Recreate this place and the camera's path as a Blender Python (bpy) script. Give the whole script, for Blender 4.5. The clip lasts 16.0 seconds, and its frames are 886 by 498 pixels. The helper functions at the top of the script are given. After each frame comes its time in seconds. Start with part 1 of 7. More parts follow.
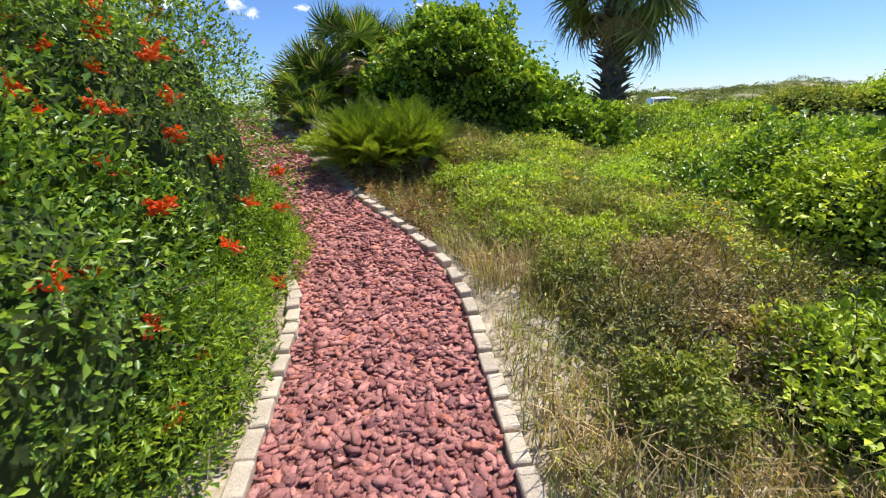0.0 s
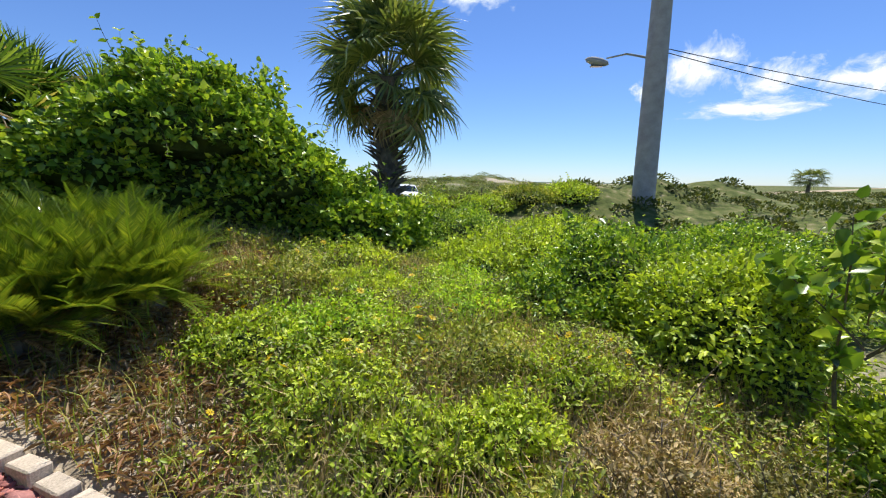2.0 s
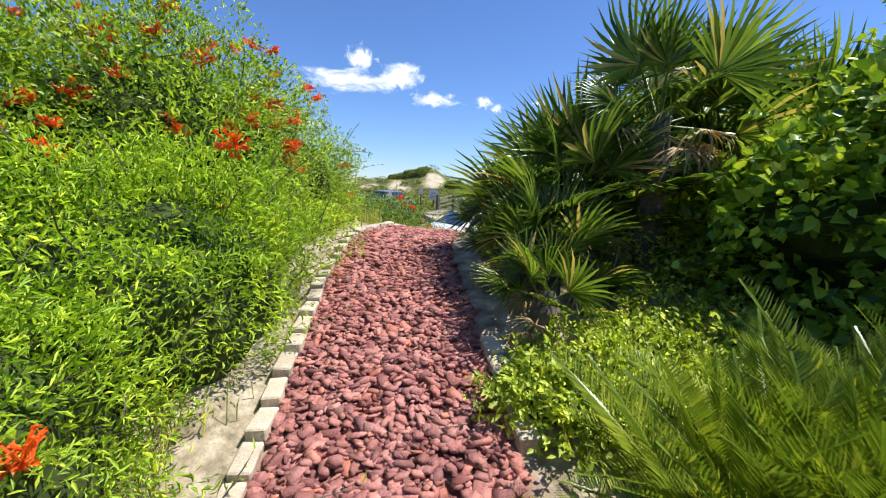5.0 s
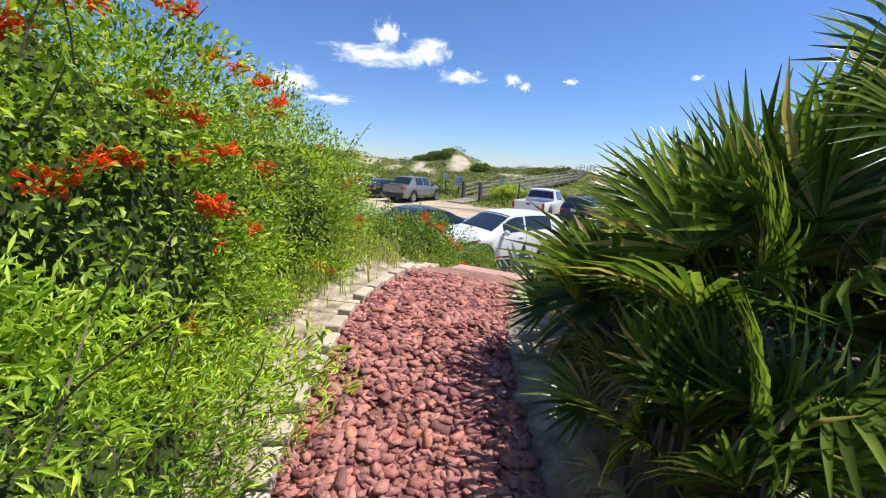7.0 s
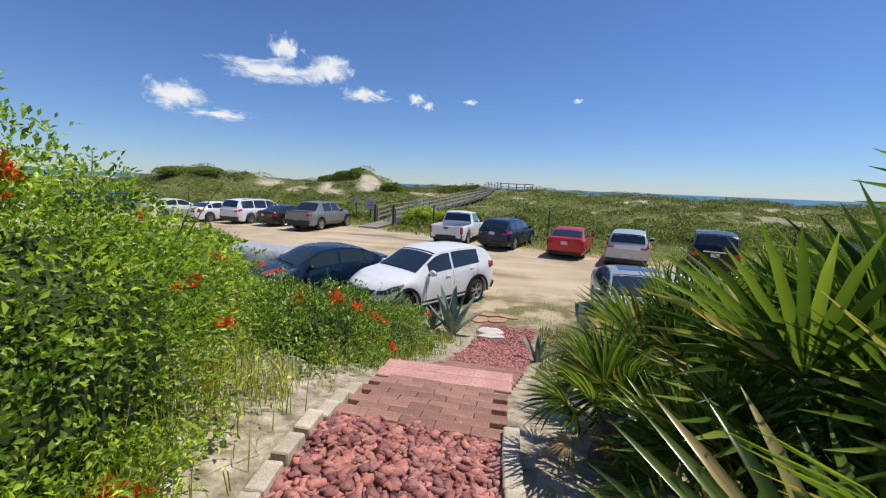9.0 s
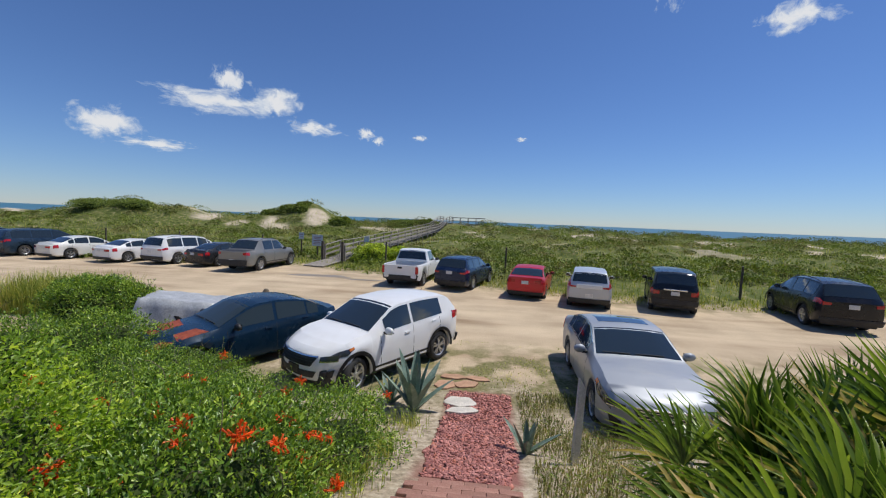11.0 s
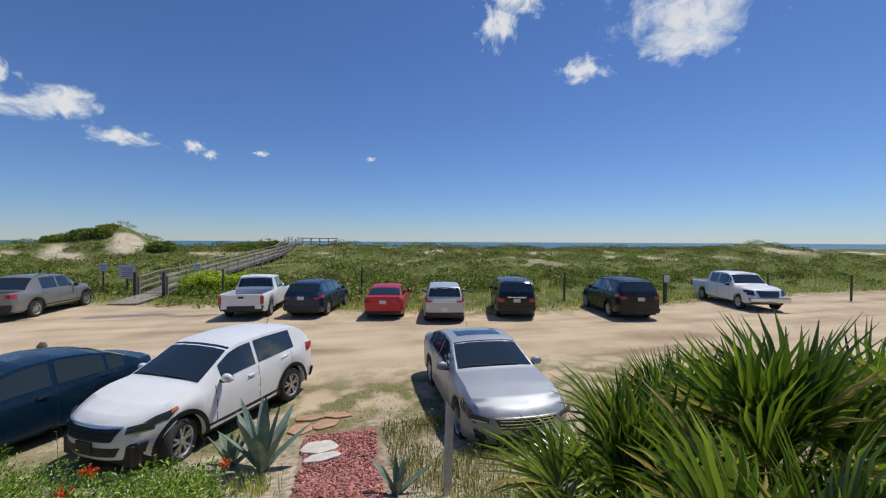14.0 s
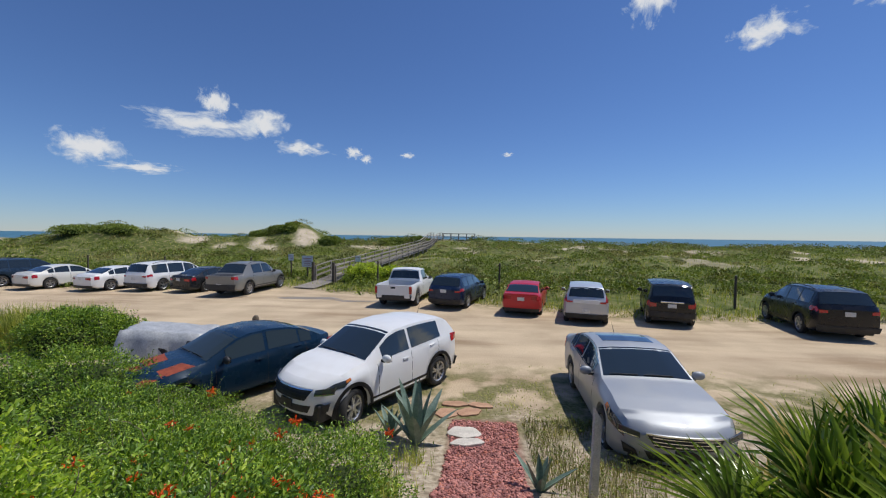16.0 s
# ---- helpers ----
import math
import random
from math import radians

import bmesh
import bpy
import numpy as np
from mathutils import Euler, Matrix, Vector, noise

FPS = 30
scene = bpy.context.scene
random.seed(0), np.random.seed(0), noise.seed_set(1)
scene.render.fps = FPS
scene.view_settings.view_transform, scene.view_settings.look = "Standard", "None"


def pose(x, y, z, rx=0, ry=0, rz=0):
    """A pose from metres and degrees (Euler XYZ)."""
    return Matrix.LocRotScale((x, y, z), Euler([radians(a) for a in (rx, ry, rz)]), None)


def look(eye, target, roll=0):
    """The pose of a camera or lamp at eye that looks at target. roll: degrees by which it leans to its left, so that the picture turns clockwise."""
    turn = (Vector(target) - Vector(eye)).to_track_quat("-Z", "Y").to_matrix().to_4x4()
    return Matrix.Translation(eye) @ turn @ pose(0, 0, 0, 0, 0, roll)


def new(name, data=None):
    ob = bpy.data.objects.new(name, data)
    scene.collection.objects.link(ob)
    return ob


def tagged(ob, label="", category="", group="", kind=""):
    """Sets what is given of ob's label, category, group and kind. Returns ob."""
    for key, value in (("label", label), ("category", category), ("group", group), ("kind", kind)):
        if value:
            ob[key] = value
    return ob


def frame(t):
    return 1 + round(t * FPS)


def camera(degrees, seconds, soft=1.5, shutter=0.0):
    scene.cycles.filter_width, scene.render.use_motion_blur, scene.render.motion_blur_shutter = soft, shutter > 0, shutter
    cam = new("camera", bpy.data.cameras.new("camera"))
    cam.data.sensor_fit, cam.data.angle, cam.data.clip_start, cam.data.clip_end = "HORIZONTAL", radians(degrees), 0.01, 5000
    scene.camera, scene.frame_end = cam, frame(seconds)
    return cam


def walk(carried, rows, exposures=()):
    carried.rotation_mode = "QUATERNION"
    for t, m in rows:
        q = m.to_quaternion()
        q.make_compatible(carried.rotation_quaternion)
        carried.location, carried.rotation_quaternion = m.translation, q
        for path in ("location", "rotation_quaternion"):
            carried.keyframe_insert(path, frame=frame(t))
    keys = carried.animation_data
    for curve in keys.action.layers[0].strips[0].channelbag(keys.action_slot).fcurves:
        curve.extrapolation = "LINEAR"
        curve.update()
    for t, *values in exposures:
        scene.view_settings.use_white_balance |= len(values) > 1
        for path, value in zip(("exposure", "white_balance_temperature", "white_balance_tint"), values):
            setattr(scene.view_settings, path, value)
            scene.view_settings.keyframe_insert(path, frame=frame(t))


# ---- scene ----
cam = camera(95.9, 16.0, soft=1.15, shutter=0.08)
PATH = [
    (0, (3.453, -12.85, 2.039), (3.658, -10.983, 1.352), -2.2),
    (0.5, (3.519, -12.215, 2.109), (3.971, -10.364, 1.503), -1.1),
    (1, (3.509, -11.547, 2.194), (4.358, -9.795, 1.735), -0.0),
    (1.5, (3.593, -11.05, 2.24), (4.757, -9.465, 1.873), 0.3),
    (2, (3.529, -10.632, 2.267), (4.848, -9.167, 1.926), 1.0),
    (2.5, (3.388, -10.153, 2.297), (4.681, -8.665, 1.958), 1.1),
    (3, (3.276, -9.625, 2.347), (4.328, -7.953, 2.034), -0.1),
    (3.5, (3.054, -9.07, 2.319), (3.494, -7.143, 2.017), -0.9),
    (4, (2.77, -8.493, 2.359), (2.558, -6.525, 2.071), 0.4),
    (4.5, (2.567, -8.073, 2.416), (1.984, -6.181, 2.133), 1.2),
    (4.7, (2.456, -7.886, 2.42), (1.769, -6.03, 2.13), 1.4),
    (7, (1.4, -6.04, 2.93), (0.575, -4.266, 2.512), 3.6),
    (7.5, (1.273, -5.804, 3.032), (0.495, -4.007, 2.625), 2.0),
    (8, (0.987, -5.374, 3.136), (0.332, -3.525, 2.745), 2.0),
    (8.5, (0.832, -4.966, 3.236), (0.287, -3.075, 2.877), 2.2),
    (9, (0.627, -4.567, 3.297), (0.197, -2.64, 2.981), 2.3),
    (9.5, (0.477, -4.205, 3.365), (0.132, -2.254, 3.095), 2.4),
    (10, (0.362, -3.805, 3.41), (0.087, -1.835, 3.193), 2.6),
    (12.5, (0.015, -2.817, 3.547), (0.06, -0.819, 3.468), 1.2),
    (13, (0.058, -2.778, 3.542), (0.29, -0.792, 3.487), 0.8),
    (13.5, (0.134, -2.783, 3.527), (0.544, -0.826, 3.484), 0.3),
    (14, (0.154, -2.818, 3.524), (0.666, -0.885, 3.487), 0.3),
    (14.5, (0.163, -2.897, 3.576), (0.543, -0.934, 3.532), 0.4),
    (15, (0.068, -3.009, 3.634), (0.174, -1.013, 3.582), 0.6),
    (15.5, (-0.002, -2.974, 3.628), (-0.067, -0.976, 3.568), 0.8),
    (16, (-0.009, -2.959, 3.595), (-0.162, -0.966, 3.529), 0.7),
]
walk(cam, [(t, look(eye, aim, roll)) for t, eye, aim, roll in PATH], [(0, 0.42), (0.7, 0.4), (1.5, 0.3), (3, 0.34), (3.6, 0.42), (4.5, 0.5), (7, 0.33), (8, 0.1), (9, -0.08), (10, -0.22), (16, -0.34)])

# ---- world, sun, exposure ----
SUN_TO = Vector((0.39, 0.20, 0.90)).normalized()
world = bpy.data.worlds.new("world")
scene.world = world
world.use_nodes = True
wn = world.node_tree
sky = wn.nodes.new("ShaderNodeTexSky")
sky.sky_type = "NISHITA"
sky.sun_disc = False
sky.sun_elevation = math.asin(SUN_TO.z)
sky.sun_rotation = math.atan2(SUN_TO.x, SUN_TO.y)
sky.air_density, sky.dust_density, sky.ozone_density = 1.0, 0.0, 6.0
cool = wn.nodes.new("ShaderNodeMix")
cool.data_type, cool.blend_type = "RGBA", "MULTIPLY"
cool.inputs[0].default_value = 1.0
cool.inputs[7].default_value = (0.77, 0.905, 1.18, 1)
wn.links.new(sky.outputs[0], cool.inputs[6])
wn.links.new(cool.outputs[2], wn.nodes["Background"].inputs[0])
wn.nodes["Background"].inputs[1].default_value = 0.1
sun_data = bpy.data.lights.new("sun", "SUN")
sun_data.energy, sun_data.angle, sun_data.color = 4.7, radians(0.55), (1.0, 0.96, 0.89)
sun = new("sun", sun_data)
sun.matrix_world = look(SUN_TO * 60, (0, 0, 0))
scene.view_settings.exposure = 0.0


# ---- materials ----
def shader(name):
    m = bpy.data.materials.new(name)
    m.use_nodes = True
    nt = m.node_tree
    return m, nt, nt.nodes["Principled BSDF"]


def node(nt, kind, **values):
    n = nt.nodes.new(kind)
    for key, value in values.items():
        if key == "Scale" or key == "Detail" or key == "Roughness" or key == "Strength" or key == "Distance" or key == "Distortion":
            n.inputs[key].default_value = value
    return n


def ramp(nt, fac, stops):
    r = nt.nodes.new("ShaderNodeValToRGB")
    el = r.color_ramp.elements
    while len(el) < len(stops):
        el.new(0.5)
    for e, (p, c) in zip(el, stops):
        e.position, e.color = p, (*c, 1)
    nt.links.new(fac, r.inputs[0])
    return r.outputs[0]


def mixed(nt, fac, a, b, how="MIX"):
    m = nt.nodes.new("ShaderNodeMix")
    m.data_type, m.blend_type = "RGBA", how
    for sock, v in ((m.inputs[0], fac), (m.inputs[6], a), (m.inputs[7], b)):
        if isinstance(v, bpy.types.NodeSocket):
            nt.links.new(v, sock)
        elif isinstance(v, tuple):
            sock.default_value = (*v, 1)
        else:
            sock.default_value = v
    return m.outputs[2]


def surface(name, dark, light, scale=6.0, rough=0.7, bump=0.2, fine=60.0, metal=0.0, coat=0.0, per="", spread=0.25, spec=0.5, tints=None):
    """A surface of two tones with coarse stains, fine grain and relief; per: 'object' or 'island' varies whole pieces."""
    m, nt, bsdf = shader(name)
    co = nt.nodes.new("ShaderNodeTexCoord")
    big = node(nt, "ShaderNodeTexNoise", Scale=scale, Detail=5.0)
    small = node(nt, "ShaderNodeTexNoise", Scale=fine, Detail=3.0)
    for n in (big, small):
        nt.links.new(co.outputs["Object"], n.inputs["Vector"])
    col = ramp(nt, big.outputs[0], ((0.32, dark), (0.68, light)))
    grain = ramp(nt, small.outputs[0], ((0.3, (0.72, 0.72, 0.72)), (0.7, (1.12, 1.12, 1.12))))
    col = mixed(nt, 0.8, col, grain, "MULTIPLY")
    if per:
        src = nt.nodes.new("ShaderNodeObjectInfo").outputs["Random"] if per == "object" else nt.nodes.new("ShaderNodeNewGeometry").outputs["Random Per Island"]
        tint = ramp(nt, src, tints or ((0.0, (1 - spread,) * 3), (1.0, (1 + spread,) * 3)))
        col = mixed(nt, 1.0, col, tint, "MULTIPLY")
    nt.links.new(col, bsdf.inputs["Base Color"])
    bsdf.inputs["Roughness"].default_value = rough
    bsdf.inputs["Metallic"].default_value = metal
    bsdf.inputs["Coat Weight"].default_value = coat
    bsdf.inputs["Coat Roughness"].default_value = 0.05
    bsdf.inputs["Specular IOR Level"].default_value = spec
    if bump:
        b = node(nt, "ShaderNodeBump", Strength=bump, Distance=0.01)
        nt.links.new(small.outputs[0], b.inputs["Height"])
        nt.links.new(b.outputs[0], bsdf.inputs["Normal"])
    return m


def leafy(name, dark, mid, light, shine=0.35, glow=0.3, dry=None):
    """Leaves that let some light through; every leaf takes its own tone."""
    m, nt, bsdf = shader(name)
    geo = nt.nodes.new("ShaderNodeNewGeometry")
    co = nt.nodes.new("ShaderNodeTexCoord")
    patch = node(nt, "ShaderNodeTexNoise", Scale=2.6, Detail=3.0)
    nt.links.new(co.outputs["Object"], patch.inputs["Vector"])
    own = ramp(nt, geo.outputs["Random Per Island"], ((0.0, dark), (0.55, mid), (1.0, light)) if dry is None else ((0.0, dark), (0.5, mid), (0.9, light), (0.95, dry)))
    tone = ramp(nt, patch.outputs[0], ((0.32, (0.62, 0.70, 0.6)), (0.68, (1.28, 1.18, 1.0))))
    col = mixed(nt, 1.0, own, tone, "MULTIPLY")
    nt.links.new(col, bsdf.inputs["Base Color"])
    bsdf.inputs["Roughness"].default_value = shine
    bsdf.inputs["Specular IOR Level"].default_value = 0.4
    thin = nt.nodes.new("ShaderNodeBsdfTranslucent")
    nt.links.new(mixed(nt, 1.0, col, (1.3, 1.35, 0.6), "MULTIPLY"), thin.inputs[0])
    blend = nt.nodes.new("ShaderNodeMixShader")
    blend.inputs[0].default_value = glow
    nt.links.new(bsdf.outputs[0], blend.inputs[1])
    nt.links.new(thin.outputs[0], blend.inputs[2])
    nt.links.new(blend.outputs[0], nt.nodes["Material Output"].inputs[0])
    return m


def paint(name, color, metal=0.0, rough=0.32, dirt=0.12):
    """Car paint under clear coat, with a film of sand dust."""
    m, nt, bsdf = shader(name)
    co = nt.nodes.new("ShaderNodeTexCoord")
    n = node(nt, "ShaderNodeTexNoise", Scale=3.0, Detail=6.0)
    nt.links.new(co.outputs["Object"], n.inputs["Vector"])
    film = ramp(nt, n.outputs[0], ((0.4, (0, 0, 0)), (0.75, (dirt,) * 3)))
    nt.links.new(mixed(nt, film, color, (0.45, 0.38, 0.28)), bsdf.inputs["Base Color"])
    nt.links.new(ramp(nt, n.outputs[0], ((0.3, (rough,) * 3), (0.8, (rough + 0.15,) * 3))), bsdf.inputs["Roughness"])
    bsdf.inputs["Metallic"].default_value = metal
    bsdf.inputs["Coat Weight"].default_value = 0.32 if max(color) < 0.1 else 0.5
    bsdf.inputs["Specular IOR Level"].default_value = 0.35
    bsdf.inputs["Coat Roughness"].default_value = 0.06
    return m


def plain(name, color, rough=0.5, metal=0.0, alpha=1.0, coat=0.0):
    m, nt, bsdf = shader(name)
    bsdf.inputs["Base Color"].default_value = (*color, 1)
    bsdf.inputs["Roughness"].default_value = rough
    bsdf.inputs["Metallic"].default_value = metal
    bsdf.inputs["Coat Weight"].default_value = coat
    return m


def ground_material():
    m, nt, bsdf = shader("sandy_ground")
    co = nt.nodes.new("ShaderNodeTexCoord")
    pos = co.outputs["Object"]

    def noise_at(scale, detail=5.0, stretch=None):
        n = node(nt, "ShaderNodeTexNoise", Scale=scale, Detail=detail)
        if stretch:
            mp = nt.nodes.new("ShaderNodeMapping")
            mp.inputs["Scale"].default_value = stretch
            nt.links.new(pos, mp.inputs[0])
            nt.links.new(mp.outputs[0], n.inputs["Vector"])
        else:
            nt.links.new(pos, n.inputs["Vector"])
        return n.outputs[0]

    def mask(name):
        a = nt.nodes.new("ShaderNodeAttribute")
        a.attribute_name = name
        return a.outputs["Fac"]
    ruts = noise_at(1.0, 8.0, (0.13, 0.8, 1))
    sand = ramp(nt, ruts, ((0.33, (0.36, 0.265, 0.17)), (0.43, (0.49, 0.385, 0.265)), (0.62, (0.585, 0.47, 0.325))))
    sand = mixed(nt, 0.55, sand, ramp(nt, noise_at(0.55, 9.0), ((0.34, (0.74, 0.71, 0.68)), (0.6, (1.1, 1.09, 1.07)))), "MULTIPLY")
    grit = ramp(nt, noise_at(38.0, 3.0), ((0.3, (0.75, 0.74, 0.72)), (0.7, (1.12, 1.12, 1.12))))
    sand = mixed(nt, 0.6, sand, grit, "MULTIPLY")
    litter = ramp(nt, noise_at(9.0, 8.0), ((0.3, (0.19, 0.15, 0.10)), (0.5, (0.40, 0.33, 0.235)), (0.68, (0.56, 0.48, 0.37))))
    litter = mixed(nt, 0.7, litter, grit, "MULTIPLY")
    turf = ramp(nt, noise_at(2.2, 9.0), ((0.28, (0.045, 0.06, 0.015)), (0.46, (0.10, 0.125, 0.03)), (0.6, (0.17, 0.17, 0.06)), (0.72, (0.36, 0.30, 0.19))))
    dune = ramp(nt, noise_at(0.9, 6.0), ((0.4, (0.46, 0.385, 0.28)), (0.6, (0.58, 0.49, 0.37))))
    turf = mixed(nt, mask("bare"), turf, dune)
    col = mixed(nt, mask("lot"), litter, sand)
    patchy = ramp(nt, noise_at(1.3, 8.0), ((0.42, (0, 0, 0)), (0.56, (1, 1, 1))))
    scrub = nt.nodes.new("ShaderNodeMath")
    scrub.operation = "MULTIPLY"
    nt.links.new(mask("verge"), scrub.inputs[0])
    nt.links.new(patchy, scrub.inputs[1])
    col = mixed(nt, scrub.outputs[0], col, ramp(nt, noise_at(14.0, 6.0), ((0.3, (0.10, 0.11, 0.03)), (0.7, (0.27, 0.23, 0.12)))))
    col = mixed(nt, mask("green"), col, turf)
    col = mixed(nt, mask("bed"), col, (0.25, 0.11, 0.09))
    nt.links.new(col, bsdf.inputs["Base Color"])
    bsdf.inputs["Roughness"].default_value = 0.95
    bsdf.inputs["Specular IOR Level"].default_value = 0.15
    b = node(nt, "ShaderNodeBump", Strength=0.55, Distance=0.03)
    nt.links.new(noise_at(22.0, 7.0), b.inputs["Height"])
    nt.links.new(b.outputs[0], bsdf.inputs["Normal"])
    return m


def water_material():
    m, nt, bsdf = shader("sea_water")
    co = nt.nodes.new("ShaderNodeTexCoord")
    mp = nt.nodes.new("ShaderNodeMapping")
    mp.inputs["Scale"].default_value = (0.02, 0.11, 1)
    nt.links.new(co.outputs["Object"], mp.inputs[0])
    n = node(nt, "ShaderNodeTexNoise", Scale=1.0, Detail=8.0)
    nt.links.new(mp.outputs[0], n.inputs["Vector"])
    nt.links.new(ramp(nt, n.outputs[0], ((0.3, (0.035, 0.115, 0.17)), (0.7, (0.07, 0.19, 0.25)))), bsdf.inputs["Base Color"])
    bsdf.inputs["Roughness"].default_value = 0.45
    bsdf.inputs["Specular IOR Level"].default_value = 0.25
    b = node(nt, "ShaderNodeBump", Strength=0.4, Distance=0.4)
    nt.links.new(n.outputs[0], b.inputs["Height"])
    nt.links.new(b.outputs[0], bsdf.inputs["Normal"])
    return m


def cloud_material(seed):
    """White vapour whose edges thin out into the sky."""
    m, nt, bsdf = shader("cloud_vapour")
    nt.nodes.remove(bsdf)
    co = nt.nodes.new("ShaderNodeTexCoord")
    mp = nt.nodes.new("ShaderNodeMapping")
    mp.inputs["Location"].default_value = (seed * 3.7, seed * 1.3, 0)
    mp.inputs["Scale"].default_value = (2.4, 1.5, 1)
    nt.links.new(co.outputs["Object"], mp.inputs[0])
    n = node(nt, "ShaderNodeTexNoise", Scale=1.3, Detail=9.0, Roughness=0.62, Distortion=0.35)
    nt.links.new(mp.outputs[0], n.inputs["Vector"])
    length = nt.nodes.new("ShaderNodeVectorMath")
    length.operation = "LENGTH"
    nt.links.new(co.outputs["Object"], length.inputs[0])
    edge = nt.nodes.new("ShaderNodeMath")
    edge.operation = "MULTIPLY_ADD"
    nt.links.new(length.outputs["Value"], edge.inputs[0])
    edge.inputs[1].default_value, edge.inputs[2].default_value = -0.62, 0.30
    add = nt.nodes.new("ShaderNodeMath")
    nt.links.new(n.outputs[0], add.inputs[0])
    nt.links.new(edge.outputs[0], add.inputs[1])
    alpha = ramp(nt, add.outputs[0], ((0.40, (0, 0, 0)), (0.66, (0.95, 0.95, 0.95))))
    white = nt.nodes.new("ShaderNodeEmission")
    nt.links.new(ramp(nt, add.outputs[0], ((0.4, (0.55, 0.68, 0.86)), (0.75, (0.93, 0.94, 0.96)))), white.inputs[0])
    clear = nt.nodes.new("ShaderNodeBsdfTransparent")
    blend = nt.nodes.new("ShaderNodeMixShader")
    nt.links.new(alpha, blend.inputs[0])
    nt.links.new(clear.outputs[0], blend.inputs[1])
    nt.links.new(white.outputs[0], blend.inputs[2])
    nt.links.new(blend.outputs[0], nt.nodes["Material Output"].inputs[0])
    return m


STONES = ((0.0, (0.55, 0.55, 0.62)), (0.12, (0.68, 0.62, 0.66)), (0.5, (1.0, 1.0, 1.0)), (0.86, (1.3, 1.24, 1.22)), (1.0, (1.32, 1.12, 0.85)))
ROCK = surface("red_lava_rock", (0.33, 0.128, 0.11), (0.55, 0.262, 0.222), 7, 0.85, 0.5, 70, per="island", spec=0.25, tints=STONES)
ROCK_ONE = surface("red_lava_rock_single", (0.33, 0.128, 0.11), (0.55, 0.262, 0.222), 7, 0.85, 0.5, 70, per="object", spec=0.25, tints=STONES)
PAVER = surface("tan_paver", (0.46, 0.375, 0.28), (0.64, 0.54, 0.42), 9, 0.9, 0.4, 90, per="object", spread=0.14, spec=0.2)
CLAY = surface("faded_red_brick", (0.30, 0.15, 0.115), (0.42, 0.235, 0.18), 6, 0.9, 0.4, 80, per="object", spread=0.2, spec=0.2)
PLANK = surface("pink_plank", (0.52, 0.26, 0.22), (0.66, 0.36, 0.31), 5, 0.75, 0.3, 50, spec=0.25)
FLAG = surface("terracotta_flagstone", (0.38, 0.21, 0.13), (0.52, 0.32, 0.2), 5, 0.9, 0.4, 60, per="object", spread=0.12)
PALE = surface("pale_stone", (0.52, 0.48, 0.42), (0.68, 0.63, 0.55), 6, 0.9, 0.4, 60)
GREYWOOD = surface("weathered_wood", (0.22, 0.195, 0.165), (0.40, 0.36, 0.31), 8, 0.9, 0.4, 60, per="object", spread=0.2, spec=0.2)
DARKWOOD = surface("dark_post_wood", (0.07, 0.06, 0.05), (0.15, 0.125, 0.10), 8, 0.9, 0.4, 60, spec=0.2)
CONCRETE = surface("grey_pole", (0.34, 0.32, 0.29), (0.46, 0.44, 0.40), 3, 0.85, 0.2, 40)
TARP_M = surface("grey_tarp", (0.34, 0.355, 0.37), (0.5, 0.51, 0.52), 3, 0.4, 0.2, 20)
BARK = surface("palm_bark", (0.09, 0.075, 0.06), (0.22, 0.185, 0.145), 6, 0.95, 0.6, 40, spec=0.2)
TWIG = surface("twig", (0.10, 0.075, 0.05), (0.2, 0.16, 0.11), 10, 0.9, 0.2, 60)
# Painted shade: the dark colour of the solid cores inside shrubs.
SHADE = surface("shaded_core", (0.03, 0.045, 0.014), (0.065, 0.09, 0.028), 8, 0.95, 0.5, 30, spec=0.1)
L_HONEY = leafy("honeysuckle_leaf", (0.06, 0.12, 0.022), (0.17, 0.295, 0.04), (0.42, 0.55, 0.08), 0.33, 0.32)
# Lighter, yellower copy of the honeysuckle leaf; its sunlit brightness is in the colour.
L_SUNNY = leafy("sunlit_honeysuckle_leaf", (0.11, 0.19, 0.028), (0.27, 0.42, 0.05), (0.56, 0.68, 0.09), 0.36, 0.48)
L_BRIGHT = leafy("feathery_leaf", (0.196, 0.341, 0.035), (0.419, 0.613, 0.057), (0.755, 0.900, 0.116), 0.5, 0.35)
L_VINE = leafy("vine_leaf", (0.080, 0.155, 0.022), (0.250, 0.400, 0.050), (0.650, 0.744, 0.099), 0.32, 0.3)
L_COVER = leafy("groundcover_leaf", (0.217, 0.272, 0.038), (0.435, 0.557, 0.063), (0.760, 0.843, 0.105), 0.45, 0.3)
L_DRY = leafy("dry_grass", (0.239, 0.167, 0.084), (0.442, 0.334, 0.176), (0.662, 0.528, 0.319), 0.7, 0.2)
L_LITTER = leafy("fern_litter", (0.20, 0.10, 0.055), (0.38, 0.21, 0.12), (0.56, 0.42, 0.28), 0.7, 0.2)
L_GRASS = leafy("green_grass", (0.189, 0.238, 0.045), (0.328, 0.383, 0.072), (0.605, 0.538, 0.162), 0.55, 0.3)
L_PALM = leafy("palmetto_blade", (0.04, 0.075, 0.016), (0.105, 0.18, 0.033), (0.31, 0.40, 0.08), 0.25, 0.4, (0.483, 0.380, 0.176))
L_DEAD = leafy("dead_palmetto_blade", (0.221, 0.150, 0.078), (0.364, 0.260, 0.150), (0.546, 0.429, 0.273), 0.6, 0.2)
L_FERN = leafy("cycad_leaflet", (0.13, 0.205, 0.022), (0.225, 0.31, 0.034), (0.40, 0.44, 0.06), 0.3, 0.3)
